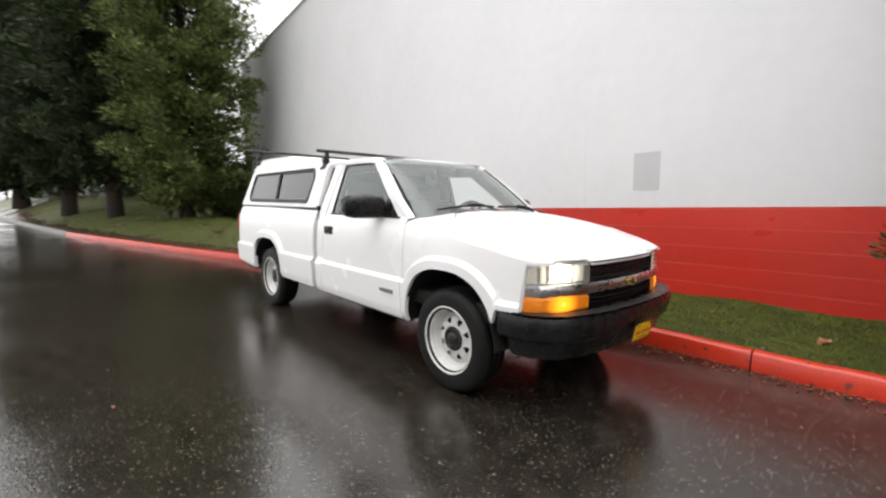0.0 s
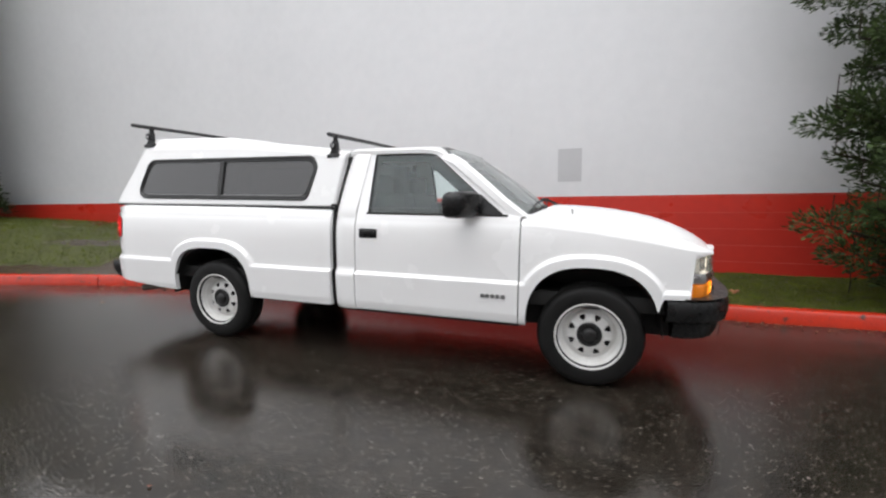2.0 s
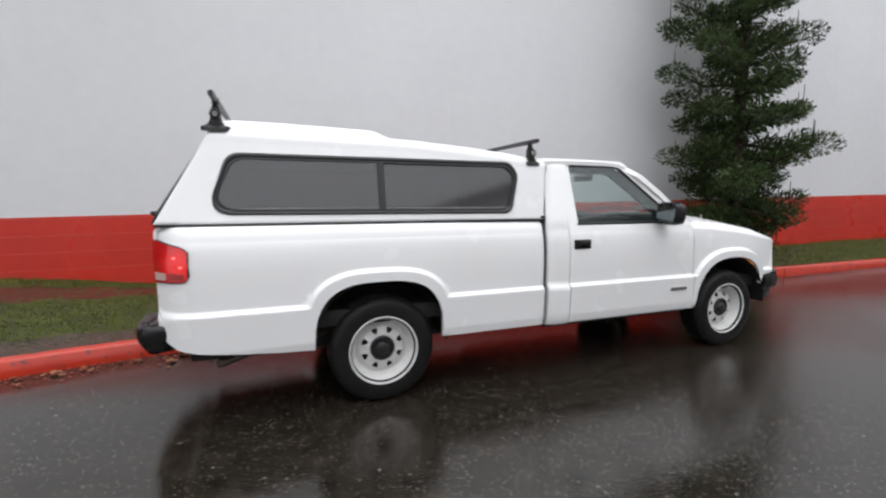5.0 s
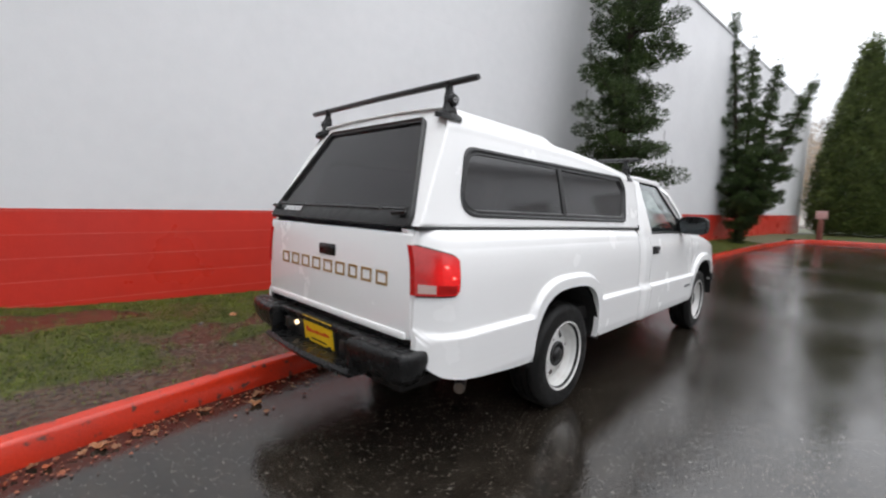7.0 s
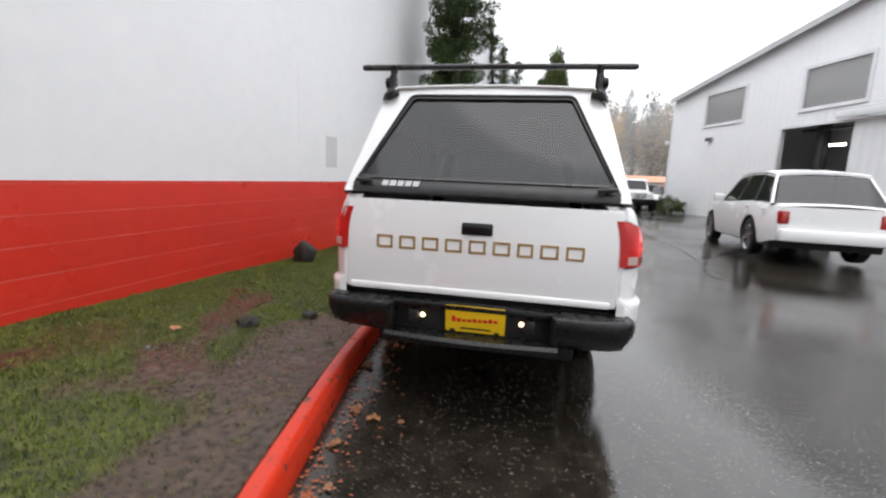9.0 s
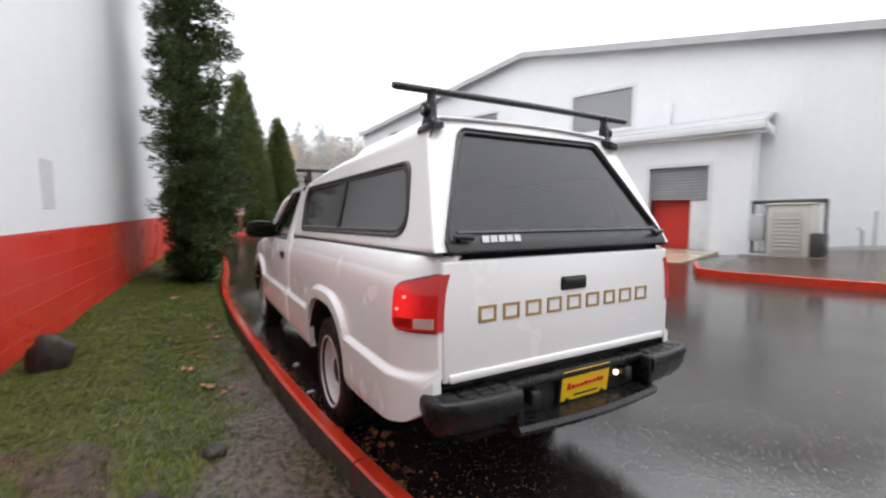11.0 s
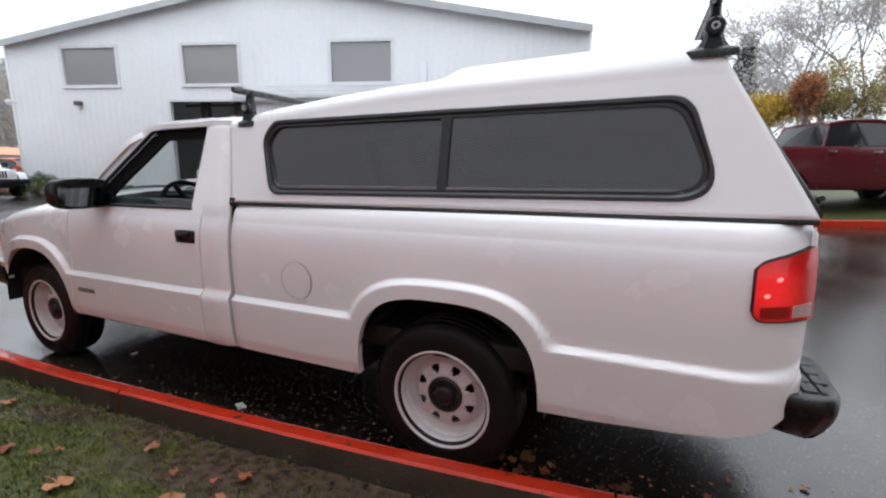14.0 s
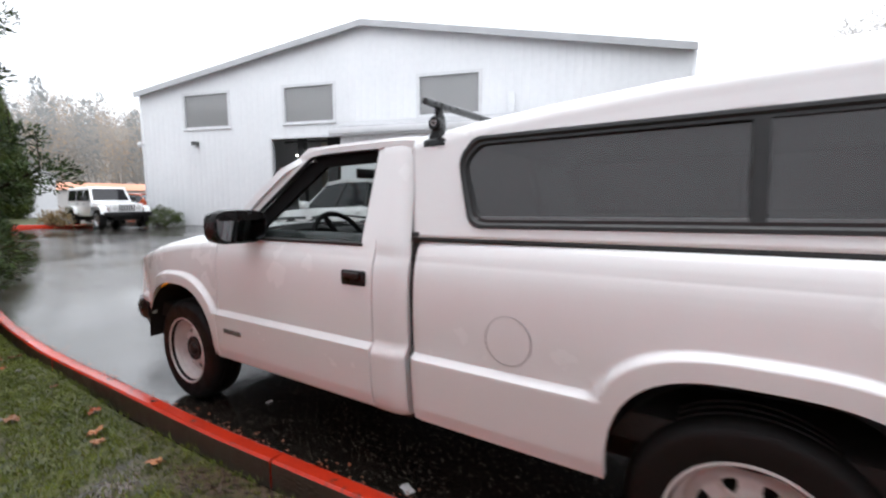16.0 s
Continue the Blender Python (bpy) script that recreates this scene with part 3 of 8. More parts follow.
# the wall's return at its far end, and plain walls that close the block
part("end_wall", box(28.2, 28.5, 0.31, 14, -0.4, 7.28), WALLWHITE, wall)
part("west_wall", box(-18, -17.7, 0.31, 14, -0.4, 7.28), WALLWHITE, wall)
part("flat_roof", box(-17.9, 28.4, 0.32, 13.9, 7.10, 7.22), surface("roof_felt", (0.10, 0.10, 0.10), (0.07, 0.07, 0.07), 2, (0.8, 0.9)), wall)
part("back_wall", box(-17.69, 28.19, 13.7, 13.99, -0.4, 7.09), WALLWHITE, wall)
part("wall_coping", box(-18.03, 28.53, -0.03, 0.33, 7.30, 7.38, 0.01), surface("coping_metal", (0.55, 0.55, 0.56), (0.45, 0.45, 0.46), 3, (0.35, 0.5)), wall)
part("vent_cover", box(-0.125, 0.185, 0.001, 0.02, 1.375, 1.815), surface("grey_cover_paint", (0.57, 0.57, 0.58), (0.54, 0.54, 0.55), 6, (0.4, 0.55)), wall, "grey painted metal cover on the wall")
bm = bmesh.new()
tube(bm, [(-0.80, 0.0062, 1.20), (-0.80, 0.0062, 2.62)], 0.003, 8)
part("conduit", bm, WALLWHITE, wall, "thin painted conduit")

# ---- white metal building across the lot ----
CLAD = surface("white_metal_cladding", (0.80, 0.802, 0.812), (0.74, 0.745, 0.757), 0.6, (0.35, 0.55), fine=5)
CLADTRIM = surface("grey_metal_trim", (0.46, 0.46, 0.47), (0.38, 0.38, 0.39), 2, (0.35, 0.5))
BLDPOSE = pose(-0.3, -14.79, 0.137, 0, -0.9, 16.7)
LEANPOSE = pose(-0.3, -14.79, 0.04, 0, -0.9, 16.7)
hall = thing("metal_building", "white metal-clad workshop with a low gable and upper windows", "building", BLDPOSE, kind="structure")
HOLES = ((18.66, 21.30, 4.31, 5.91), (13.34, 15.88, 4.31, 5.91), (7.18, 9.73, 4.31, 5.91), (13.0, 16.55, 0.0, 3.74))


def gable(x):
    return 6.02 + (8.0 - 6.02) * (1 - abs(x - 11.95) / 11.95)


# front wall as ribbed strips with real openings
def ribbed(bm, x0, x1, z0, z1f, y=0.0):
    """Vertical ribbed sheet from x0 to x1; the top follows z1f."""
    xs, x, i = [], x0, 0
    while x < x1 - 1e-6:
        nxt = min(x + 0.30, x1)
        xs += [(x, 0.0), (min(x + 0.24, nxt), 0.0), (min(x + 0.26, nxt), 0.006), (min(x + 0.28, nxt), 0.006)]
        x = nxt
    xs.append((x1, 0.0))
    lo = [bm.verts.new((a, y + d, z0)) for a, d in xs]
    hi = [bm.verts.new((a, y + d, z1f(a))) for a, d in xs]
    for i in range(len(xs) - 1):
        if xs[i + 1][0] - xs[i][0] > 1e-5:
            bm.faces.new((lo[i], lo[i + 1], hi[i + 1], hi[i]))


cuts = sorted({0.0, 23.9} | {h for a in HOLES for h in a[:2]})
for a, b in zip(cuts, cuts[1:]):
    bm = bmesh.new()
    inside_holes = sorted((h[2], h[3]) for h in HOLES if h[0] < (a + b) / 2 < h[1])
    z = -0.3
    for h0, h1 in inside_holes:
        if h0 > z:
            ribbed(bm, a, b, z, lambda x, t=h0: t)
        z = h1
    ribbed(bm, a, b, z, gable)
    part("cladding_bay", bm, CLAD, hall, angle=20)
bm = bmesh.new()
for p0, p1 in (((0.07, 6.01), (11.95, 8.03)), ((11.95, 8.03), (23.83, 6.01))):
    loft(bm, [[(x, y, z + dz) for y, dz in ((-24.0, 0.0), (-24.0, 0.06), (0.32, 0.06), (0.32, 0.0))] for x, z in (p0, p1)])
part("roof", bm, CLADTRIM, hall)
for p0, p1 in (((0.06, 6.01), (11.95, 8.02)), ((11.95, 8.02), (23.84, 6.01))):
    bm = loft(bmesh.new(), [[(x, y, z + dz) for y, dz in ((0.325, -0.16), (0.325, 0.09), (0.36, 0.09), (0.36, -0.16))] for x, z in (p0, p1)])
    part("verge_trim", bm, CLADTRIM, hall, "grey metal verge")
part("east_wall", box(23.7, 23.88, -24, -0.02, -0.3, 6.0), CLAD, hall)
part("west_wall", box(0.02, 0.2, -24, -0.02, -0.3, 6.0), CLAD, hall)
part("back_wall", box(0.02, 23.88, -24.1, -24, -0.3, 6.0), CLAD, hall)
part("corner_trim", box(0.0, 0.12, -0.02, 0.04, -0.3, 6.0, 0.01), CLAD, hall)
part("corner_trim", box(23.78, 23.90, -0.02, 0.04, -0.3, 6.0, 0.01), CLAD, hall)
WINGLASS = glass("upper_window_glass", (0.80, 0.80, 0.80), 0.62, 0.08, body=(0.50, 0.495, 0.49))
BLIND = surface("pale_vertical_blind", (0.74, 0.73, 0.72), (0.62, 0.61, 0.60), 6, (0.7, 0.9))
WINWHITE = surface("white_window_frame", (0.72, 0.72, 0.73), (0.62, 0.62, 0.63), 4, (0.35, 0.5))
for k, (a, b, z0, z1) in enumerate(HOLES[:3]):
    win = new("window")
    win.parent = hall
    loopo = [(x, 0.03, z) for x, z in ((a - 0.03, z0 - 0.03), (b + 0.03, z0 - 0.03), (b + 0.03, z1 + 0.03), (a - 0.03, z1 + 0.03))]
    loopi = [(x, 0.03, z) for x, z in ((a + 0.10, z0 + 0.08), (b - 0.10, z0 + 0.08), (b - 0.10, z1 - 0.08), (a + 0.10, z1 - 0.08))]
    part("window_frame", ring(bmesh.new(), loopo, loopi, (0, -0.16, 0)), WINWHITE, win, "white window frame")
    part("pane", box(a + 0.09, b - 0.09, -0.065, -0.055, z0 + 0.07, z1 - 0.07), WINGLASS, win, "grey glass")
    hang = random.Random(40 + k)
    part("sill_board", box(a - 0.02, b + 0.02, -0.02, 0.07, z0 - 0.06, z0 - 0.01, 0.01), WINWHITE, win)
    bm = bmesh.new()
    x = a + 0.12
    while x < b - 0.16:
        y = -0.17 - hang.uniform(0.0, 0.05)
        block(bm, x, x + hang.uniform(0.075, 0.115), y - 0.006, y, z0 + (0.09 if k else hang.uniform(0.45, 0.9)), z1 - 0.09)
        x += hang.choice((0.115, 0.125, 0.125, 0.19))
    part("blind", bm, BLIND, win, "grey vertical blind with uneven gaps")
# workshop opening, glazed, with lamps and dark shapes inside
bay = new("workshop_bay")
bay.parent = hall
loopo = [(x, 0.04, z) for x, z in ((12.96, -0.2), (16.59, -0.2), (16.59, 3.78), (12.96, 3.78))]
loopi = [(x, 0.04, z) for x, z in ((13.04, -0.2), (16.51, -0.2), (16.51, 3.70), (13.04, 3.70))]
part("bay_frame", ring(bmesh.new(), loopo, loopi, (0, -0.2, 0)), WINWHITE, bay)
part("bay_floor", box(12.0, 18.0, -8, -0.1, 0.0, 0.06), surface("workshop_floor", (0.3, 0.29, 0.27), (0.22, 0.21, 0.2), 1, (0.4, 0.6)), bay)
part("bay_back", box(11, 19, -8.1, -8, 0, 5), surface("workshop_wall", (0.60, 0.58, 0.50), (0.50, 0.48, 0.42), 1, (0.6, 0.8)), bay)
for x, wide in ((13.75, 0.5), (15.45, 0.34)):
    part("lift_post", box(x, x + wide, -1.1, -0.8, 0.0, 3.9, 0.02), surface("dark_steel", (0.02, 0.02, 0.022), (0.03, 0.03, 0.03), 6), bay)
part("bay_beam", box(13.06, 16.49, -0.9, -0.85, 3.62, 3.72), surface("dark_rail", (0.03, 0.03, 0.03), (0.04, 0.04, 0.04), 6), bay)
for x in (13.5, 16.0):
    ob = part("lit_tube", box(x, x + 0.9, -2.4, -2.28, 3.18, 3.26, 0.02), plain("lit_tube", (1, 1, 1), glow=14.0, glow_colour=(1.0, 0.97, 0.85)), bay, "lit fluorescent tube")
for x in (20.62, 10.2):
    lamp = new("wall_lamp")
    lamp.parent = hall
    part("lamp_body", box(x - 0.13, x + 0.13, 0.02, 0.22, 3.56, 3.74, 0.03), surface("lamp_dark", (0.06, 0.06, 0.06), (0.1, 0.1, 0.1), 10), lamp, "dark wall lamp")
    part("lamp_lens", box(x - 0.10, x + 0.10, 0.06, 0.20, 3.535, 3.562, 0.008), WINWHITE, lamp)
bm = bmesh.new()
tube(bm, [(23.6, 0.05, 3.7), (23.6, 0.3, 3.72)], 0.02, 6)
bmesh.ops.create_uvsphere(bm, u_segments=10, v_segments=8, radius=0.13, matrix=Matrix.Translation((23.6, 0.38, 3.68)))
part("dome_lamp", bm, WINWHITE, hall)
part("wall_box", box(5.9, 6.15, 0.02, 0.14, 4.0, 5.0, 0.02), CLAD, hall)

# lean-to with a half-open roller door
lean = thing("lean_to", "white lean-to with a half-raised roller door, wall lamp and trim", "building", LEANPOSE, kind="structure")
D = 1.5
bm = bmesh.new()
ribbed(bm, 3.3, 4.36, -0.3, lambda x: 3.55, D)
ribbed(bm, 4.36, 6.06, 2.73, lambda x: 3.55, D)
ribbed(bm, 6.06, 12.3, -0.3, lambda x: 3.55, D)
part("front_wall", bm, CLAD, lean, angle=20)
part("side_wall", box(3.3, 3.42, 0.03, D - 0.005, -0.3, 3.7), CLAD, lean)
part("side_wall", box(12.2, 12.3, 0.03, D - 0.005, -0.3, 3.7), CLAD, lean)
bm = loft(bmesh.new(), [[(x, 0.03, 4.28), (x, 0.03, 4.36), (x, D + 0.35, 3.86), (x, D + 0.35, 3.78)] for x in (3.0, 12.6)])
lean_roof = part("lean_roof", bm, CLADTRIM, lean)
part("fascia", box(2.98, 12.62, D + 0.28, D + 0.36, 3.60, 3.84, 0.02), WINWHITE, lean, "white gutter fascia")
part("soffit", box(3.0, 12.6, D - 0.0, D + 0.29, 3.54, 3.58), WINWHITE, lean)
part("fascia", box(2.96, 3.02, 0.03, D + 0.30, 3.60, 3.84, 0.02), WINWHITE, lean)
door = new("roller_door")
door.parent = lean
bm = bmesh.new()
for k in range(11):
    z = 1.70 + k * 0.095
    block(bm, 4.38, 6.04, D - 0.16, D - 0.13, z, z + 0.088, 0.008, 1)
part("roller_curtain", bm, surface("grey_roller", (0.30, 0.30, 0.31), (0.24, 0.24, 0.25), 3, (0.4, 0.55)), door, "grey roller curtain, half raised")
loopo = [(x, D + 0.03, z) for x, z in ((4.26, -0.1), (6.16, -0.1), (6.16, 2.83), (4.26, 2.83))]
loopi = [(x, D + 0.03, z) for x, z in ((4.36, -0.1), (6.06, -0.1), (6.06, 2.73), (4.36, 2.73))]
part("door_trim", ring(bmesh.new(), loopo, loopi, (0, -0.2, 0)), WINWHITE, door)
part("white_panel", box(4.37, 4.86, D - 0.22, D - 0.18, 0.0, 1.7, 0.01), WINWHITE, lean, "white leaning panel in the doorway")
part("inner_red_door", box(4.80, 6.04, D - 0.50, D - 0.45, 0.0, 1.9), WALLRED, lean, "red inner door")
part("floor", box(4.3, 6.1, 0.1, D, -0.05, 0.13), KERBGREY, lean)
lamp = new("wall_lamp")
lamp.parent = lean
part("lamp_body", box(7.55, 7.85, D + 0.02, D + 0.24, 3.05, 3.22, 0.03), surface("lamp_dark", (0.06, 0.06, 0.06), (0.1, 0.1, 0.1), 10), lamp, "dark wall lamp")
# concrete apron before the roller door, island with kerb
CONC = surface("wet_concrete", (0.42, 0.36, 0.27), (0.33, 0.28, 0.20), 1.5, (0.10, 0.3), bump=0.1)
bm = bmesh.new()
M = LEANPOSE
pts = [M @ Vector(p) for p in ((4.0, D + 0.03, 0.16), (7.3, D + 0.03, 0.16), (7.8, D + 2.9, 0.12), (4.3, D + 2.7, 0.12))]
loft(bm, [[Vector((p.x, p.y, ground_z(p.x, p.y) - 0.05)) for p in pts], [Vector((p.x, p.y, ground_z(p.x, p.y) + (0.10 if i < 2 else 0.012))) for i, p in enumerate(pts)]])
single("apron", bm, CONC, "wet tan concrete apron before the roller door", "paving", kind="structure")
island = thing("kerb_of_island", "red painted kerb round the island across the lot", "kerb", kind="structure")
run = [Vector((2.0, -9.1)), Vector((1.55, -8.35)), Vector((1.2, -7.85)), Vector((0.7, -7.72)), Vector((-0.8, -7.95)), Vector((-2.6, -8.45)), Vector((-4.6, -9.0)), Vector((-8.0, -10.0)), Vector((-13, -11.6)), Vector((-20, -14.2)), Vector((-30, -18.5))]
for i, (a, b) in enumerate(zip(run, run[1:])):
    piece = [b.lerp(a, k / 6) for k in range(7)]
    part("kerb_section", kerb_run(piece, lambda q: (ground_z(q.x, q.y), ground_z(q.x, q.y) + 0.16, ground_z(q.x, q.y) + 0.1), KERBRED), KERBRED, island)
ix = [(1.05, -7.92), (0.6, -7.80), (-0.8, -8.03), (-2.6, -8.53), (-4.6, -9.08), (-8.0, -10.08), (-13, -11.7), (-20, -14.3), (-30, -18.6)]
bm = bmesh.new()


def island_point(i, f):
    x, y = ix[i][0] + (1.0 if i < 2 else -0.6) * f, ix[i][1] - (6.0 if i > 1 else 4.6) * f
    return (x, y, ground_z(x, y) + 0.10 + 0.09 * ease(0.0, 0.3, f) * ease(1.02, 0.8, f) + 0.02 * noise.noise(Vector((i, f * 5, 0))))


sheet(bm, island_point, range(len(ix)), spread(0, 1, 16))
isl = single("island_lawn", bm, LAWN, "wet grass and soil on the island", "lawn", kind="structure")
att = isl.data.attributes.new("mud", "FLOAT", "POINT")
for i, v in enumerate(isl.data.vertices):
    att.data[i].value = max(0.0, min(1.0, 0.9 * ease(-3.0, 0.2, v.co.x) + 0.25 * noise.noise(v.co) + 0.15))

# ---- the white pickup truck; it faces +x, its wheels stand on z = 0 ----
ARCHES = ((-1.512, 0.396, 0.405, 3.0, 0.37), (1.492, 0.398, 0.412, 2.5, 0.37))


def arch_top(x):
    """Height of the wheel opening's edge at x, or None."""
    for c, a, b, n, z0 in ARCHES:
        d = abs(x - c) / a
        if d < 1:
            return z0 + b * (1 - d ** n) ** (1 / n)
    return None


def side_y(x, z):
    """Half width of the body's side: sheet metal, ledge at the lower third, flares round the wheels, rounded ends."""
    soft = max(0.002, min(0.075, 0.9 * (1.116 - z)))
    y = sum(at(z + soft * d, (0.30, 0.36, 0.385, 0.44, 0.60, 0.70, 0.85, 0.95, 1.03, 1.075, 1.10, 1.115), (0.70, 0.762, 0.785, 0.797, 0.806, 0.812, 0.813, 0.807, 0.794, 0.778, 0.758, 0.738)) for d in ((-1, -0.75, -0.5, -0.25, 0, 0.25, 0.5, 0.75, 1) if z > 0.5 else (0,))) / (9 if z > 0.5 else 1)
    low = 0.655 - z
    for c, a, b, n, z0 in ARCHES:
        r = ((abs(x - c) / (a + 0.074)) ** n + (max(z - z0, 0) / (b + 0.070)) ** n) ** (1 / n)
        low = max(low, (1 - r) * 0.45)
    y += 0.029 * ease(-0.012, 0.014, low)
    if -0.41 < x < -0.33:
        y -= 0.024 * ((x + 0.41) / 0.072) ** 2
    if x < -2.45:
        y -= 0.115 * ((-2.45 - x) / 0.245) ** 2.4
    if x > 1.55:
        y -= 0.052 * ((x - 1.55) / 0.53) ** 2.2
    return y


def columns(x0, x1, n):
    xs = set(spread(x0, x1, n))
    for c, a, *_ in ARCHES:
        for k in range(17):
            d = a * (1 - (k / 16) ** 2.6)
            xs |= {c - d, c + d}
        xs |= {c - a - 0.002, c + a + 0.002}
    return sorted(x for x in xs if x0 <= x <= x1)


def side_panel(s, x0, x1, low, top, n=40, rows=100):
    bm = bmesh.new()

    def point(x, v):
        z0 = max(low(x), arch_top(x) or 0)
        z = z0 + (top(x) - z0) * v
        return (x, s * side_y(x, z), z)
    sheet(bm, point, columns(x0, x1, n), spread(0, 1, rows))
    return flange(bm, (0, -s * 0.035, 0))


truck = thing("pickup_truck", "white pickup truck with lights on, parked beside the red kerb", "pickup truck")

for s in (-1, 1):
    # bed side
    bed = part("bed_side", side_panel(s, -2.695, -0.344, lambda x: at(x, (-2.70, -2.665, -2.60, -2.50, -2.36, -2.1, -1.8), (0.575, 0.515, 0.468, 0.445, 0.425, 0.402, 0.388)), lambda x: 1.113, 110), PAINT, truck)
    if s > 0:
        bm = bmesh.new()
        out = [(-0.785 + 0.088 * math.cos(a), 0.780 + 0.089 * math.sin(a)) for a in spread(0, 2 * math.pi * 35 / 36, 36)]
        inn = [(-0.785 + 0.0850 * math.cos(a), 0.780 + 0.0875 * math.sin(a)) for a in spread(0, 2 * math.pi * 35 / 36, 36)]
        ring(bm, [(x, side_y(x, z) + 0.0035, z) for x, z in out], [(x, side_y(x, z) + 0.0035, z) for x, z in inn], (0, -0.01, 0))
        part("fuel_door_gap", bm, surface("panel_gap", (0.30, 0.29, 0.29), (0.36, 0.35, 0.35), 20), bed, "fine round seam of the fuel door")
        bm = bmesh.new()
        sheet(bm, lambda r, a: (-0.785 + r * math.cos(a), side_y(-0.785 + r * math.cos(a), 0.780 + 1.02 * r * math.sin(a)) + 0.0045, 0.780 + 1.02 * r * math.sin(a)), (0.001, 0.03, 0.06, 0.084), spread(0, 2 * math.pi, 33))
        part("fuel_door", bm, PAINT, bed)
    # tail light, wrapped round the rear corner
    def lens_at(x, v, lift=0.012, grow=0.0):
        u = max(0.0, min(1.0, (x + 2.565) / 0.036))
        cut = 0.034 * (1 - math.sqrt(max(0.0, 1 - u * u)))
        top = at(x, (-2.692, -2.53), (1.048, 0.998)) - cut * 0.6 + grow
        low = 0.832 + cut - grow
        z = low + (top - low) * v
        return (x - (0.006 if x < -2.6 else 0), s * (side_y(x, z) + lift), z)
    bm = bmesh.new()
    sheet(bm, lambda x, v: lens_at(x, v, 0.006, 0.007), spread(-2.686, -2.524, 18), spread(0, 1, 10))
    flange(bm, (0, -s * 0.03, 0))
    lamp = part("tail_light", bm, TRIM, truck, "glowing red tail light with a pale reversing lens")
    bm = bmesh.new()
    sheet(bm, lens_at, spread(-2.697, -2.531, 20), spread(0, 1, 12))
    flange(bm, (0, -s * 0.03, 0))
    part("red_lens", bm, lit_lens("lit_red_lens", (0.45, 0.010, 0.010), (1.0, 0.028, 0.030), (-2.575, s * 0.80, 0.925), 0.15, 0.07, 0.50), lamp, "glossy red lens, lit from within")
    bm = bmesh.new()
    sheet(bm, lambda x, v: lens_at(x, v, 0.016), spread(-2.688, -2.630, 8), spread(0.05, 0.235, 5))
    flange(bm, (0, -s * 0.01, 0))
    part("reversing_lens", bm, WHITELENS, lamp, "pale reversing lens")
    bm = bmesh.new()
    sheet(bm, lambda x, v: lens_at(x, v, 0.0145), spread(-2.622, -2.548, 8), spread(0.045, 0.24, 5))
    flange(bm, (0, -s * 0.008, 0))
    part("lower_lens", bm, REDLENS, lamp, "dark red lower lens")
    for bx, bv in ((-2.562, 0.44), (-2.592, 0.68)):
        bm = bmesh.new()
        sheet(bm, lambda r, a: lens_at(bx + 0.008 * r * math.cos(a), bv + 0.035 * r * math.sin(a), 0.0155), spread(0.02, 1, 3), spread(0, 2 * math.pi, 13))
        part("lit_bulb", bm, REDLIT, lamp, "brightly lit bulb behind the lens")
    # front fender: side, then rolled over to the hood's seam
    def fender_low(x):
        return at(x, (1.0, 1.84, 1.90, 2.050, 2.0505, 2.2), (0.372, 0.372, 0.612, 0.612, 0.872, 0.878))
    def shoulder(x):
        return at(x, (1.0, 1.2, 1.5, 1.8, 2.0, 2.1, 2.17), (1.02, 1.005, 0.975, 0.935, 0.902, 0.890, 0.885))
    def seam(x):
        return at(x, (1.0, 1.2, 1.5, 1.8, 2.0, 2.1, 2.17), (1.088, 1.098, 1.070, 1.020, 0.962, 0.929, 0.901))
    def fender(x, v):
        z0 = max(fender_low(x), arch_top(x) or 0)
        zs = max(shoulder(x), z0)
        if v <= 0.72:
            z = z0 + (zs - z0) * v / 0.72
            return (x, s * (side_y(x, z) - 0.06 * max(0.0, (x - 2.05) / 0.12) ** 2), z)
        a = (v - 0.72) / 0.28 * math.pi / 2
        ys = side_y(x, zs) - 0.06 * max(0.0, (x - 2.05) / 0.12) ** 2
        return (x, s * (0.625 + (ys - 0.625) * math.cos(a)), zs + (seam(x) - zs) * math.sin(a))
    bm = bmesh.new()
    sheet(bm, fender, columns(1.052, 2.172, 64), spread(0, 1, 90))
    flange(bm, (0, -s * 0.03, 0))
    part("fender", bm, PAINT, truck)

    # door: lower skin, window surround, glass, handle, mirror
    door = part("door", side_panel(s, -0.148, 1.044, lambda x: 0.378, lambda x: 1.092, 48, 90), PAINT, truck)

    def up(x, z):
        return (x, s * (0.772 - 0.155 * ((z - 1.08) / 0.45) - 0.02 * max(0, (x - 0.75)) ), z)
    outer = rounded([(-0.146, 1.07), (-0.118, 1.562), (0.445, 1.556), (1.035, 1.078)], [0.005, 0.045, 0.07, 0.01], 6)
    inner = rounded([(-0.062, 1.086), (-0.060, 1.520), (0.400, 1.518), (0.930, 1.080)], [0.012, 0.03, 0.04, 0.02], 6)
    bm = bmesh.new()
    ring(bm, [up(*p) for p in outer], [up(*p) for p in inner], (0, -s * 0.035, 0))
    part("window_surround", bm, PAINT, door)
    seal = rounded([(-0.054, 1.094), (-0.052, 1.512), (0.394, 1.510), (0.912, 1.088)], [0.012, 0.03, 0.04, 0.02], 6)
    bm = bmesh.new()
    ring(bm, [Vector(up(*p)) - Vector((0, s * 0.002, 0)) for p in inner], [Vector(up(*p)) - Vector((0, s * 0.004, 0)) for p in seal], (0, -s * 0.02, 0))
    part("window_seal", bm, TRIM, door, "black rubber window seal")
    lining = rounded([(-0.040, 1.115), (-0.038, 1.458), (0.330, 1.454), (0.745, 1.125)], [0.012, 0.03, 0.04, 0.02], 6)
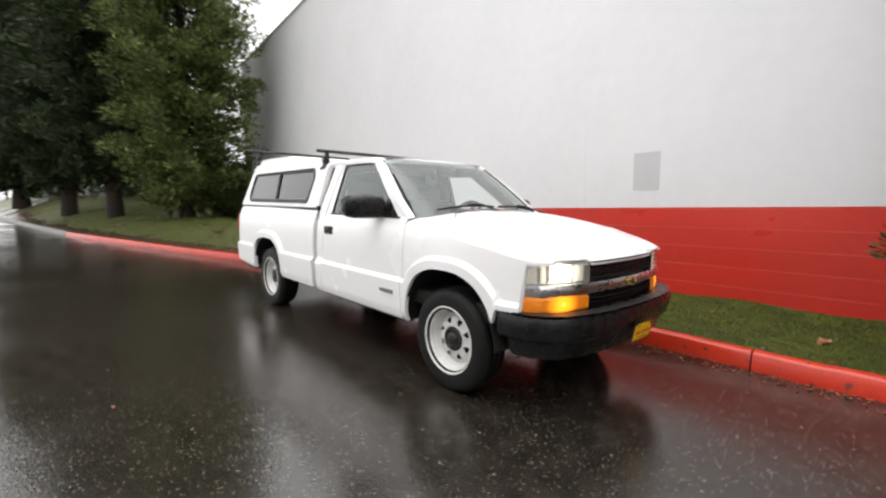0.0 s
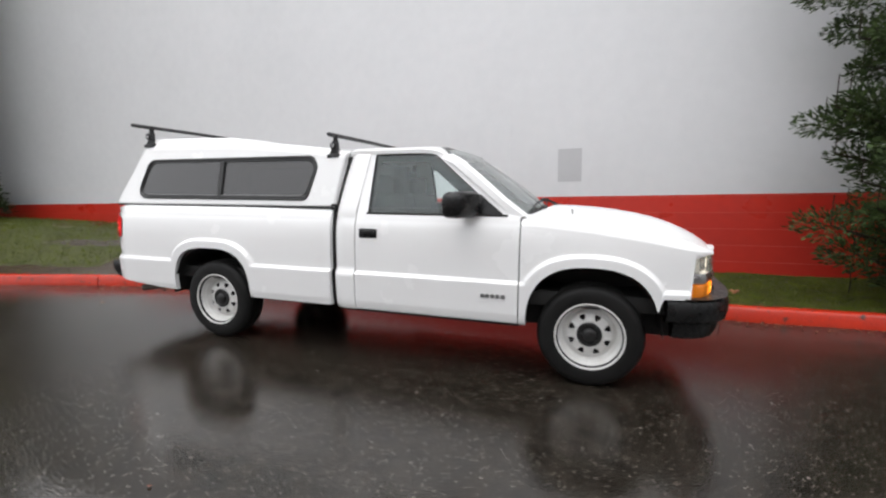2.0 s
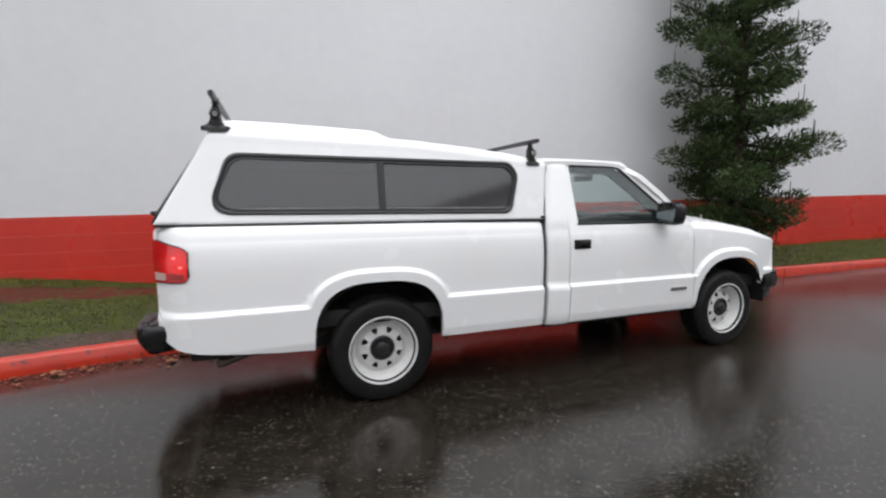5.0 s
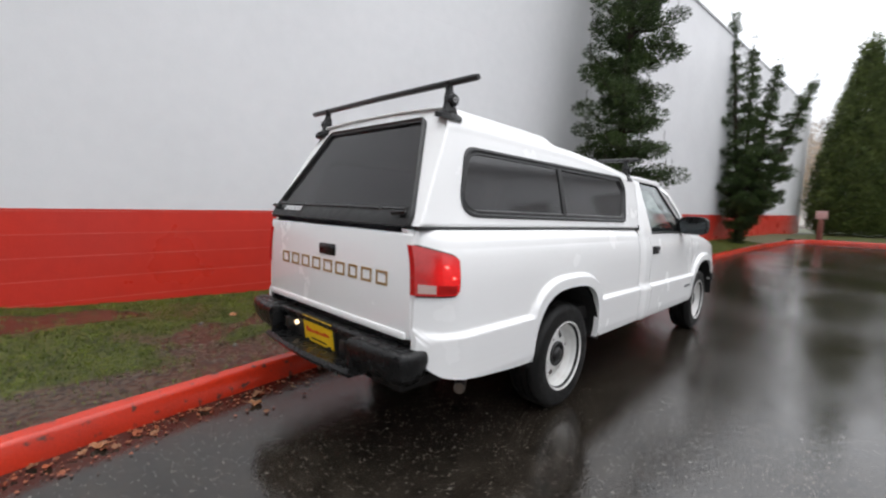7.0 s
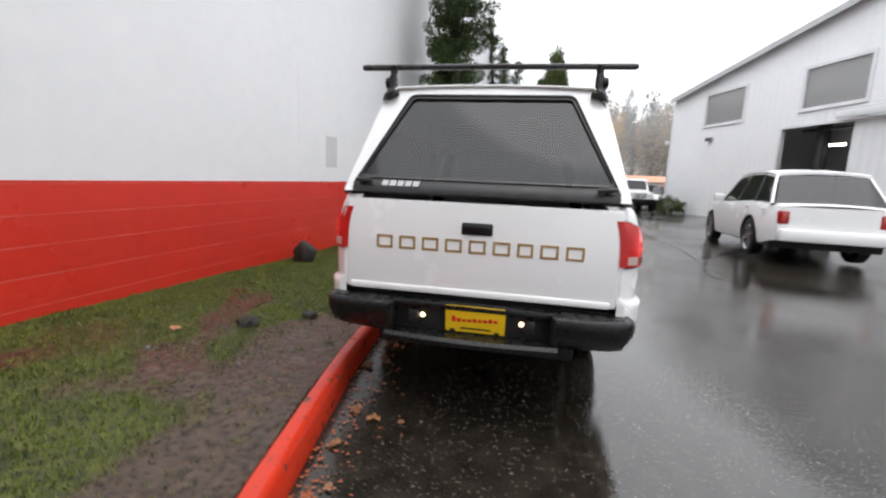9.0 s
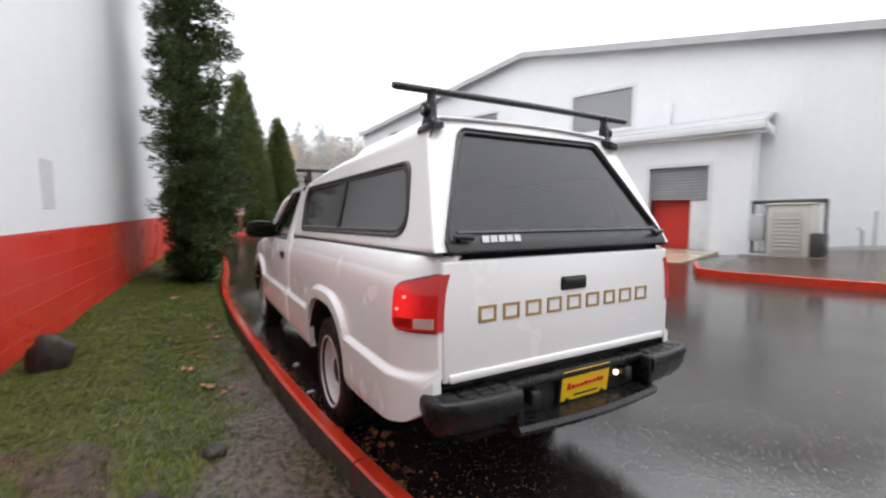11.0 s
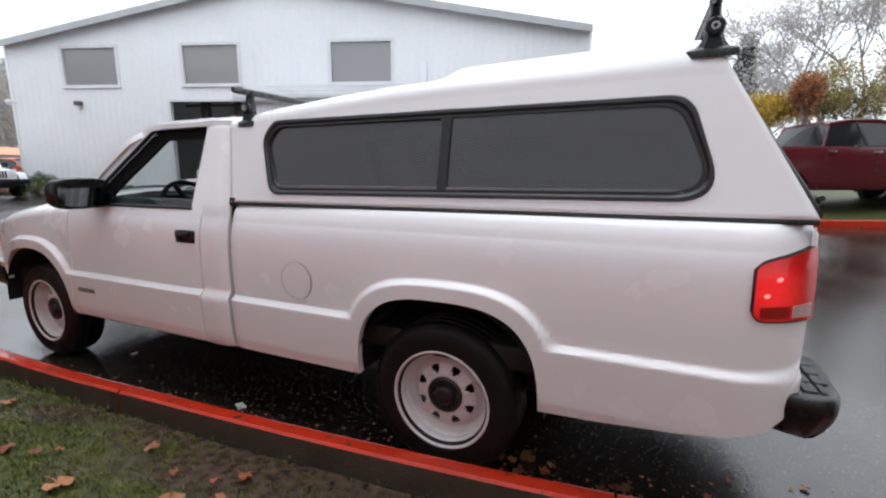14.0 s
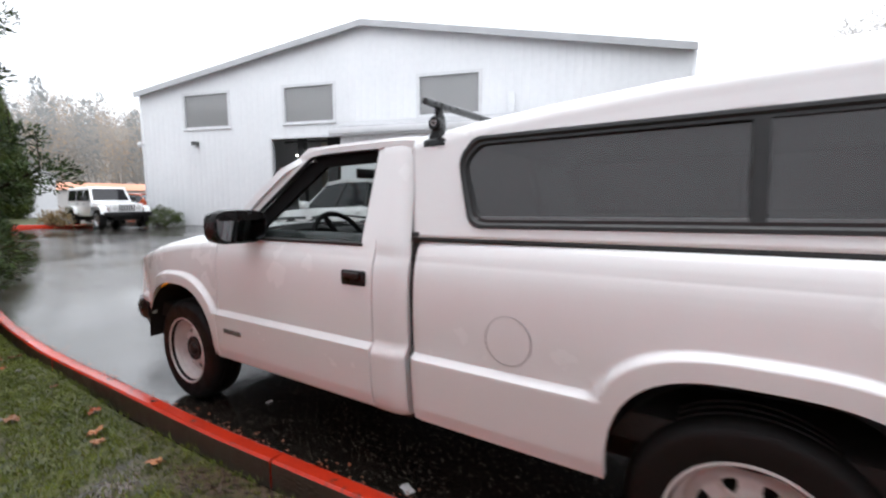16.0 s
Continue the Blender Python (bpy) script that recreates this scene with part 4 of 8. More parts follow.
    bm = bmesh.new()
    ring(bm, [Vector(up(*p)) - Vector((0, s * 0.038, 0)) for p in inner], [Vector(up(*p)) - Vector((0, s * 0.050, 0)) for p in lining], (0, -s * 0.02, 0))
    part("window_lining", bm, LINING, door, "dark inner window lining")
    bm = bmesh.new()
    lowered = [(-0.054, 1.094), (-0.053, 1.135), (0.868, 1.135), (0.925, 1.088)]
    pane(bm, [Vector(up(*p)) - Vector((0, s * 0.012, 0)) for p in (seal if s < 0 else lowered)], (0, -s * 0.004, 0))
    part("door_glass", bm, DOORGLASS, door, "clear side window" if s < 0 else "side window rolled down").visible_shadow = False
    bm = bmesh.new()
    loft(bm, [[(x, s * (side_y(x, 1.085) + o), z) for o, z in ((-0.012, 1.078), (0.008, 1.080), (0.008, 1.092), (-0.012, 1.096))] for x in spread(-0.07, 0.96, 12)])
    part("belt_strip", bm, TRIM, door)
    bm = bmesh.new()
    pane(bm, [Vector(up(*p)) + Vector((0, s * 0.006, 0)) for p in rounded([(0.755, 1.085), (0.755, 1.235), (0.945, 1.083)], [0.008, 0.012, 0.01], 3)], (0, -s * 0.02, 0))
    part("mirror_sail", bm, PLASTIC, door)
    bm = box(-0.116, 0.026, s * side_y(0, 0.94) - 0.012, s * side_y(0, 0.94) + 0.012, 0.908, 0.976, 0.010)
    grip = part("door_handle", bm, PLASTIC, door, "black plastic door handle")
    part("pull", box(-0.085, 0.012, s * side_y(0, 0.94) + (0.010 if s > 0 else -0.022), s * side_y(0, 0.94) + (0.022 if s > 0 else -0.010), 0.944, 0.968, 0.005), TRIM, grip)
    bm = bmesh.new()
    for k, wdt in enumerate((0.022, 0.016, 0.018, 0.016, 0.018)):
        x = 0.80 + k * 0.034 if s < 0 else 0.80 + k * 0.034
        block(bm, x, x + wdt + 0.008, s * (side_y(x, 0.56) + 0.004) - 0.004, s * (side_y(x, 0.56) + 0.004) + 0.004, 0.545, 0.572, 0.002, 1)
    part("door_badge", bm, surface("badge_grey", (0.2, 0.2, 0.2), (0.3, 0.3, 0.3), 40, (0.3, 0.4), metal=0.6), door, "small grey model badge")
    # mirror, the driver's turned outwards
    turned = -0.10 if s > 0 else 0.36
    bm = bmesh.new()
    loops = []
    for x, k in ((0.800, 0.55), (0.792, 0.80), (0.765, 0.97), (0.72, 1.0), (0.685, 0.97), (0.680, 0.93)):
        loops.append([(x - 0.045 - turned * k * 0.140 * math.copysign(abs(math.cos(a)) ** 0.55, math.cos(a)), s * (0.893 + k * 0.140 * math.copysign(abs(math.cos(a)) ** 0.55, math.cos(a))), 1.158 + k * 0.087 * math.copysign(abs(math.sin(a)) ** 0.55, math.sin(a))) for a in spread(0, 2 * math.pi * 23 / 24, 24)])
    loft(bm, loops)
    block(bm, 0.70, 0.78, min(s * 0.74, s * 0.80), max(s * 0.74, s * 0.80), 1.085, 1.17, 0.015)
    mirror = part("side_mirror", bm, PLASTIC, door, "black side mirror")
    bm = bmesh.new()
    pane(bm, [(0.633 - turned * 0.120 * math.copysign(abs(math.cos(a)) ** 0.5, math.cos(a)) + 0.012 * math.sin(a), s * (0.893 + 0.120 * math.copysign(abs(math.cos(a)) ** 0.5, math.cos(a))), 1.158 + 0.070 * math.copysign(abs(math.sin(a)) ** 0.5, math.sin(a))) for a in spread(0, 2 * math.pi * 23 / 24, 24)], (-0.003, 0, 0))
    part("mirror_glass", bm, plain("mirror_glass", (0.20, 0.21, 0.22), 0.05, 1.0), mirror, "mirror glass")

    # cab corner behind the door
    def corner(x, v):
        z = 0.372 + (1.56 - 0.372) * v
        lean = at(z, (0.3, 1.08, 1.56), (0, 0, 0.065))
        y = side_y(-0.2, min(z, 1.07)) if z < 1.07 else at(z, (1.07, 1.12, 1.50, 1.56), (0.780, 0.768, 0.640, 0.600))
        k = max(0, (-0.25 - x) / 0.07)
        return (x + lean, s * (y - 0.024 * k * k), z)
    bm = bmesh.new()
    sheet(bm, corner, spread(-0.322, -0.156, 8), spread(0, 1, 60))
    flange(bm, (0, -s * 0.035, 0))
    part("cab_corner", bm, PAINT, truck)
    # black filler added in the gap behind the cab, in place of its shade
    bm = bmesh.new()
    loft(bm, [[(x + dx, s * (y + dy), z) for dx, dy in ((-0.05, -0.10), (-0.05, 0), (0.04, 0), (0.04, -0.10))] for x, y, z in ((-0.334, 0.762, 0.40), (-0.334, 0.765, 0.9), (-0.334, 0.740, 1.08), (-0.325, 0.715, 1.15), (-0.275, 0.625, 1.50))])
    part("cab_gap_shade", bm, UNDER, truck, "black filler standing for the shade in the gap between cab and bed")
    # windscreen post
    bm = bmesh.new()
    loft(bm, [[(x + dx, s * (y + dy), z + dz) for dx, dy, dz in ((-0.040, 0.004, -0.022), (0.000, 0.004, 0.000), (0.022, -0.032, 0.010), (-0.02, -0.05, -0.014))]
              for x, y, z in ((1.065, 0.765, 1.085), (0.915, 0.745, 1.195), (0.76, 0.712, 1.325), (0.595, 0.668, 1.455), (0.505, 0.632, 1.498), (0.435, 0.595, 1.505))])
    part("windscreen_post", bm, PAINT, truck, angle=50)
    # lower rocker and dark floor edge
    part("rocker", box(-0.32, 1.05, min(s * 0.70, s * 0.765), max(s * 0.70, s * 0.765), 0.345, 0.40, 0.012), UNDER, truck)

# hood
def hood_z(x):
    return at(x, (1.20, 1.35, 1.5, 1.65, 1.8, 1.92, 2.02, 2.10, 2.17, 2.215, 2.24, 2.252), (1.138, 1.135, 1.126, 1.109, 1.084, 1.056, 1.022, 0.987, 0.950, 0.918, 0.894, 0.880))


def hood(u, w):
    y = w * 0.622
    tip = 2.252 - 0.075 * (abs(w)) ** 2.2
    back = 1.200 - 0.090 * abs(w) ** 2.2
    x = back + (tip - back) * (1 - (1 - u) ** 1.35)
    f = (x - back) / (tip - back)
    xz = 1.20 + f * (2.252 - 1.20)
    edge = at(x, (1.0, 1.2, 1.5, 1.8, 2.0, 2.1, 2.17, 2.26), (1.09, 1.10, 1.072, 1.022, 0.964, 0.931, 0.903, 0.868))
    k = abs(w) ** 2.4
    z = hood_z(xz) * (1 - k) + edge * k
    z -= 0.006 * math.exp(-((abs(w) - 0.62) / 0.06) ** 2) * ease(2.2, 1.5, x)
    return (x, y, z)


bm = bmesh.new()
sheet(bm, hood, spread(0, 1, 48), spread(-1, 1, 49))
flange(bm, (0, 0, -0.018))
part("hood", bm, PAINT, truck)

# cowl, windscreen, wipers
bm = bmesh.new()
sheet(bm, lambda u, w: (1.06 + 0.02 - 0.02 * abs(w) + u * (0.150 - 0.07 * abs(w) ** 2.2) + 0.02 * (1 - abs(w) ** 2.2), w * 0.68, 1.072 + 0.046 * (1 - abs(w) ** 2) - 0.012 * u), spread(0, 1, 5), spread(-1, 1, 21))
flange(bm, (0, 0, -0.05))
cowl = part("cowl", bm, PLASTIC, truck, "black plastic cowl below the windscreen")


def screen(u, w, lift=0.0):
    low = Vector((1.056 + 0.070 * (1 - abs(w) ** 2.2), w * 0.725, 1.078 + 0.050 * (1 - abs(w) ** 2)))
    high = Vector((0.462 + 0.040 * (1 - abs(w) ** 2.2), w * 0.595, 1.540 + 0.020 * (1 - abs(w) ** 2)))
    p = low.lerp(high, u) + Vector((0.02, 0, 0.02)) * (4 * u * (1 - u) * 0.5 + 1.5 * lift)
    return p


bm = bmesh.new()
sheet(bm, screen, spread(0.015, 0.985, 12), spread(-0.955, 0.955, 22))
windscreen = part("windscreen", bm, CABGLASS, truck, "clear windscreen")
windscreen.visible_shadow = False
bm = bmesh.new()
band = [screen(u, -0.985, 0.02) for u in spread(0.95, 0.05, 10)] + [screen(0.0, w, 0.02) for w in spread(-0.985, 0.985, 24)] + [screen(u, 0.985, 0.02) for u in spread(0.05, 0.95, 10)]
tube(bm, band, 0.007, 6)
part("windscreen_seal", bm, TRIM, windscreen, "black windscreen seal")
for y0, y1 in ((-0.52, 0.02), (0.08, 0.60)):
    bm = bmesh.new()
    pts = [screen(0.030 + 0.022 * math.sin(math.pi * t), (y0 + (y1 - y0) * t) / 0.70, 0.9) for t in spread(0, 1, 9)]
    tube(bm, pts, 0.009, 6)
    tube(bm, [Vector((1.25 - 0.1 * abs(y1) ** 2, y1 + 0.02, 1.115)), pts[6] + Vector((0.01, 0, 0.012)), pts[4] + Vector((0.006, 0, 0.012))], 0.008, 6)
    part("wiper", bm, TRIM, cowl, "black windscreen wiper")

# roof, rear wall of the cab
def roof(u, w):
    x0, x1 = -0.268, 0.466 + 0.045 * (1 - abs(w) ** 2.2)
    x = x0 + (x1 - x0) * u
    y = w * 0.628
    z = 1.582 - 0.010 * abs(w) ** 2 - 0.028 * abs(w) ** 9 - 0.030 * abs(2 * u - 0.9) ** 6 * 0.6
    return (x, y, z)


bm = bmesh.new()
sheet(bm, roof, spread(0, 1, 20), [math.sin(t * math.pi / 2) for t in spread(-1, 1, 33)])
flange(bm, (0, 0, -0.028))
part("roof", bm, PAINT, truck)
bm = bmesh.new()
ring(bm, [(-0.30 + (z - 1.0) * 0.06, y, z) for y, z in rounded([(-0.70, 0.5), (-0.70, 1.07), (-0.58, 1.54), (0.58, 1.54), (0.70, 1.07), (0.70, 0.5)], 0.02, 3)],
     [(-0.30 + (z - 1.0) * 0.06, y, z) for y, z in rounded([(-0.50, 1.12), (-0.52, 1.16), (-0.47, 1.48), (0.47, 1.48), (0.52, 1.16), (0.50, 1.12)], 0.015, 3)], (0.03, 0, 0))
back = part("cab_rear_wall", bm, PAINT, truck)
bm = bmesh.new()
pane(bm, [(-0.285 + (z - 1.0) * 0.06, y, z) for y, z in rounded([(-0.51, 1.11), (-0.48, 1.49), (0.48, 1.49), (0.51, 1.11)], 0.03, 4)], (0.005, 0, 0))
part("rear_window", bm, TINTED, back, "tinted rear cab window")

# front: plan line of the nose
def nose(y, base=2.262):
    e = max(0, abs(y) - 0.5)
    return base - 0.040 * (y / 0.45) ** 2 - 0.055 * (e / 0.27) ** 2 - 0.060 * (max(0, abs(y) - 0.720) / 0.036) ** 2


def nose_bar(bm, y0, y1, z0, z1, out, deep, n=20, round_off=0.3):
    loops = []
    for y in spread(y0, y1, n):
        x, h = nose(y) + out, (z1 - z0)
        loops.append([(x - deep, y, z0), (x - deep * 0.2, y, z0), (x, y, z0 + h * round_off), (x, y, z1 - h * round_off), (x - deep * 0.2, y, z1), (x - deep, y, z1)])
    return loft(bm, loops)


grille = part("grille", nose_bar(bmesh.new(), -0.397, 0.397, 0.60, 0.900, -0.045, 0.03, 16, 0.05), plain("grille_black", (0.006, 0.006, 0.006), 0.5), truck, "black grille between the headlights")
for z in (0.785, 0.808, 0.831, 0.854, 0.640, 0.665):
    part("slat", nose_bar(bmesh.new(), -0.393, 0.393, z, z + 0.008, -0.012, 0.04, 14), TRIM, grille)
bm = bmesh.new()
nose_bar(bm, -0.393, 0.393, 0.872, 0.884, -0.004, 0.05, 14)
part("grille_lip", bm, TRIM, grille)
part("chrome_bar", nose_bar(bmesh.new(), -0.762, 0.762, 0.704, 0.764, 0.012, 0.06, 36), CHROME, truck, "chrome bar across the nose")
bm = bmesh.new()
for a, b, h in ((-0.070, 0.070, 0.012), (-0.026, 0.026, 0.025)):
    pane(bm, [(nose(0) + 0.030, y, 0.738 + z) for y, z in ((a + 0.012, -h), (a, h), (b - 0.012, h), (b, -h))], (-0.03, 0, 0))
part("emblem", bm, GOLD, truck, "plain gold emblem on the nose")
def lamp_top(y):
    """Upper edge of the headlight: level, then falling round the outer corner."""
    return 0.892 - 0.052 * max(0.0, (abs(y) - 0.60) / 0.156) ** 2.4


def lamp_shell(y0, y1, low, high, out, deep, n):
    loops = []
    for y in spread(y0, y1, n):
        x = nose(y) + out
        a, b = low(y) if callable(low) else low, high(y)
        b = max(b, a + 0.004)
        h = b - a
        loops.append([(x - deep, y, a), (x - deep * 0.3, y, a), (x, y, a + h * 0.12), (x - 0.004, y, b - h * 0.2), (x - 0.004 - deep * 0.3, y, b), (x - deep, y, b)])
    return loft(bmesh.new(), loops)


for s in (-1, 1):
    ys = (s * 0.402, s * 0.758)
    bm = lamp_shell(*ys, 0.771, lamp_top, -0.034, 0.012, 18)
    lamp = part("headlight", bm, lit_lens("lit_reflector", (0.70, 0.68, 0.64), (1.0, 0.92, 0.76), (2.185, s * 0.57, 0.83), 0.19, 0.16, 4.0, 0.25), truck, "lit headlight behind a clear lens")
    bm = lamp_shell(*ys, 0.769, lamp_top, 0.006, 0.010, 22)
    part("lens", bm, LAMPGLASS, lamp, "clear lens").visible_shadow = False
    part("lamp_backing", nose_bar(bmesh.new(), s * 0.398, s * 0.762, 0.758, 0.902, -0.062, 0.010, 16, 0.1), TRIM, lamp)
    bm = lamp_shell(s * 0.400, s * 0.764, lambda y: lamp_top(y) + 0.005, lambda y: 0.905, 0.004, 0.055, 22)
    part("nose_panel", bm, PAINT, truck)
    bm = bmesh.new()
    nose_bar(bm, s * 0.535, s * 0.605, 0.800, 0.860, -0.038, 0.016, 6, 0.3)
    part("lit_bulb", bm, LIT, lamp, "brightly lit bulb")
    for y in (0.50, 0.655, 0.70):
        part("reflector_rib", nose_bar(bmesh.new(), s * (y - 0.004), s * (y + 0.004), 0.775, lamp_top(y) - 0.006, -0.022, 0.03, 3, 0.1), REFLECTOR, lamp)
    bm = nose_bar(bmesh.new(), s * 0.402, s * 0.759, 0.617, 0.700, 0.004, 0.06, 26, 0.15)
    sig = part("turn_signal", bm, lit_lens("lit_amber_lens", (0.80, 0.21, 0.012), (1.0, 0.30, 0.015), (2.19, s * 0.585, 0.66), 0.13, 0.10, 1.9), truck, "lit amber turn signal")
    bm = nose_bar(bmesh.new(), s * 0.578, s * 0.592, 0.650, 0.672, 0.006, 0.02, 4, 0.3)
    part("lit_bulb", bm, AMBERLIT, sig, "lit amber bulb")
    bm = nose_bar(bmesh.new(), s * 0.396, s * 0.402, 0.60, 0.885, 0.002, 0.05, 2, 0.05)
    part("lamp_edge", bm, TRIM, lamp)

# front bumper: black plastic, wrapped round the corners
def bumper_line(t):
    """Plan point and outward normal along the front bumper, t from -1 to 1."""
    pts = [(1.925, 0.795), (2.02, 0.797), (2.11, 0.780), (2.19, 0.728), (2.255, 0.645), (2.305, 0.49), (2.335, 0.30), (2.348, 0.0)]
    d = (1 - abs(t)) * (len(pts) - 1)
    i = min(int(d), len(pts) - 2)
    a, b = Vector(pts[i]), Vector(pts[i + 1])
    p = a.lerp(b, d - i)
    q = Vector(pts[min(i + 2, len(pts) - 1)]) - Vector(pts[max(i - 1, 0)])
    nrm = Vector((q.y, -q.x)).normalized() * -1
    sg = 1 if t >= 0 else -1
    return Vector((p.x, p.y * sg)), Vector((nrm.x, nrm.y * sg))


def bumper_loft(section, ts, line):
    loops = []
    for t in ts:
        p, nrm = line(t)
        loops.append([(p.x + nrm.x * o, p.y + nrm.y * o, z) for o, z in section])
    return loft(bmesh.new(), loops)


front_bumper = part("front_bumper", bumper_loft([(-0.10, 0.612), (-0.02, 0.612), (0.008, 0.602), (0.020, 0.575), (0.022, 0.53), (0.012, 0.485), (-0.01, 0.468), (-0.10, 0.468)], spread(-1, 1, 57), bumper_line), PLASTIC, truck, "black plastic front bumper")
part("bumper_strip", bumper_loft([(-0.06, 0.606), (0.004, 0.612), (0.012, 0.620), (-0.06, 0.622)], spread(-0.86, 0.86, 41), bumper_line), TRIM, front_bumper)
part("air_dam", bumper_loft([(-0.12, 0.47), (-0.022, 0.47), (-0.030, 0.42), (-0.055, 0.365), (-0.12, 0.36)], spread(-0.93, 0.93, 41), bumper_line), PLASTIC, front_bumper)


def number_plate(x, y, z, s, tilt, size=1.0):
    """A yellow dealer's plate in a black holder, facing x * s."""
    holder = thing("number_plate", "yellow dealer plate with red script in a black holder", "number plate", pose(x, y, z, 0, tilt, 0 if s > 0 else 180) @ Matrix.Scale(size, 4))
    part("holder", box(-0.006, 0.0, -0.158, 0.158, -0.080, 0.080, 0.003, 1), TRIM, holder)
    part("plate", box(0.0, 0.004, -0.148, 0.148, -0.070, 0.070, 0.002, 1), YELLOW, holder)
    bm = bmesh.new()
    for k in range(9):
        yy = -0.115 + k * 0.026
        hh = 0.030 if k == 0 else 0.014 + 0.005 * (k % 3 == 1)
        block(bm, 0.0045, 0.0065, yy, yy + 0.019, -0.016 + 0.0012 * k, -0.016 + 0.0012 * k + hh)
    part("script_bars", bm, REDINK, holder, "red writing as bars")
    bm = bmesh.new()
    block(bm, 0.0045, 0.006, -0.07, 0.08, -0.052, -0.044)
    for yy in (-0.11, 0.11):
        for zz in (-0.062, 0.062):
            block(bm, 0.004, 0.010, yy - 0.012, yy + 0.012, zz - 0.007, zz + 0.007, 0.002, 1)
    tagged(part("fixings", bm, TRIM, holder), kind="stuff")
    return holder


number_plate(2.372, -0.01, 0.450, 1, 12, 0.74)

# tailgate
bm = box(-2.712, -2.655, -0.682, 0.682, 0.625, 1.095, 0.012, 3)
for z in (0.642,):
    block(bm, -2.722, -2.70, -0.655, 0.655, z - 0.018, z + 0.016, 0.008, 2)
tailgate = part("tailgate", bm, PAINT, truck)
tailgate.location.x = 0.011
part("handle_recess", box(-2.722, -2.700, -0.078, 0.078, 0.936, 0.998, 0.010, 2), PLASTIC, tailgate, "black tailgate handle")
part("handle_lip", box(-2.730, -2.712, -0.066, 0.066, 0.968, 0.990, 0.006, 2), TRIM, tailgate)
# plain hollow gold blocks across the tailgate
widths = (0.085, 0.085, 0.085, 0.085, 0.085, 0.085, 0.075, 0.085, 0.085)
y = 0.517
for k, wd in enumerate(widths):
    bm = bmesh.new()
    rim = [(y - wd, 0.845), (y, 0.845), (y, 0.912), (y - wd, 0.912)]
    core = [(y - wd + 0.011, 0.856), (y - 0.011, 0.856), (y - 0.011, 0.901), (y - wd + 0.011, 0.901)]
    ring(bm, [(-2.7155, a, b) for a, b in rim], [(-2.7155, a, b) for a, b in core], (0.0045, 0, 0))
    part("gold_bar", bm, GOLD, tailgate)
    y -= wd + 0.0350
for s in (-1, 1):
    bm = bmesh.new()
    sheet(bm, lambda u, v: (-2.690 - 0.012 * u, s * (0.684 + 0.012 * (1 - u)), 0.58 + v * 0.525), spread(0, 1, 3), spread(0, 1, 3))
    part("gate_jamb", bm, PAINT, tailgate)

# rear step bumper
def rear_line(t):
    pts = [(-2.625, 0.722), (-2.675, 0.744), (-2.730, 0.750), (-2.772, 0.726), (-2.795, 0.67), (-2.812, 0.52), (-2.815, 0.40)]
    d = (1 - abs(t)) * (len(pts) - 1)
    i = min(int(d), len(pts) - 2)
    a, b = Vector(pts[i]), Vector(pts[i + 1])
    q = Vector(pts[min(i + 2, len(pts) - 1)]) - Vector(pts[max(i - 1, 0)])
    nrm = Vector((-q.y, q.x)).normalized() * -1
    p = a.lerp(b, d - i)
    return p, nrm


rear_bumper = None
for s in (-1, 1):
    loops = []
    for t in spread(1, 0, 33):
        p, nrm = rear_line(t)
        inner = Vector((max(p.x + 0.16, -2.70), min(p.y, 0.66)))
        out = ((0.000, 0.594), (0.010, 0.591), (0.017, 0.583), (0.021, 0.568), (0.022, 0.545), (0.014, 0.512), (-0.004, 0.476), (-0.026, 0.446), (-0.046, 0.430 + 0.012 * t))
        loops.append([(inner.x, s * inner.y, 0.588)] + [(p.x + nrm.x * o, s * (p.y + nrm.y * o), z) for o, z in out] + [(inner.x, s * inner.y, 0.43 + 0.02 * t)])
    bm = loft(bmesh.new(), loops)
    end = part("rear_bumper" if s < 0 else "bumper_end", bm, PLASTIC, truck if s < 0 else rear_bumper, "black step bumper", angle=60)
    rear_bumper = rear_bumper or end
    for i in range(4):
        for j in range(2):
            x0, y0 = -2.794 + j * 0.046 + (0.022 if i == 3 and j == 0 else 0.0), 0.425 + i * 0.074
            x1 = x0 + 0.040 - (0.022 if i == 3 and j == 0 else 0.0)
            ya, yb = sorted((s * y0, s * (y0 + 0.067)))
            part("tread_pad", box(x0, x1, ya, yb, 0.585, 0.5985, 0.003, 1), PLASTIC, rear_bumper)
part("top_pad", box(-2.775, -2.70, -0.41, 0.41, 0.565, 0.596, 0.010), PLASTIC, rear_bumper)
part("recess_wall", box(-2.735, -2.715, -0.40, 0.40, 0.42, 0.58, 0.004), UNDER, rear_bumper)
bm = bmesh.new()
loft(bm, [[(-2.70, y, 0.446), (-2.835 - 0.028 * math.cos(y / 0.40 * math.pi / 2), y, 0.452), (-2.850 - 0.028 * math.cos(y / 0.40 * math.pi / 2), y, 0.436), (-2.836 - 0.028 * math.cos(y / 0.40 * math.pi / 2), y, 0.412), (-2.70, y, 0.408)] for y in spread(-0.42, 0.42, 19)])
part("lower_step", bm, PLASTIC, rear_bumper)
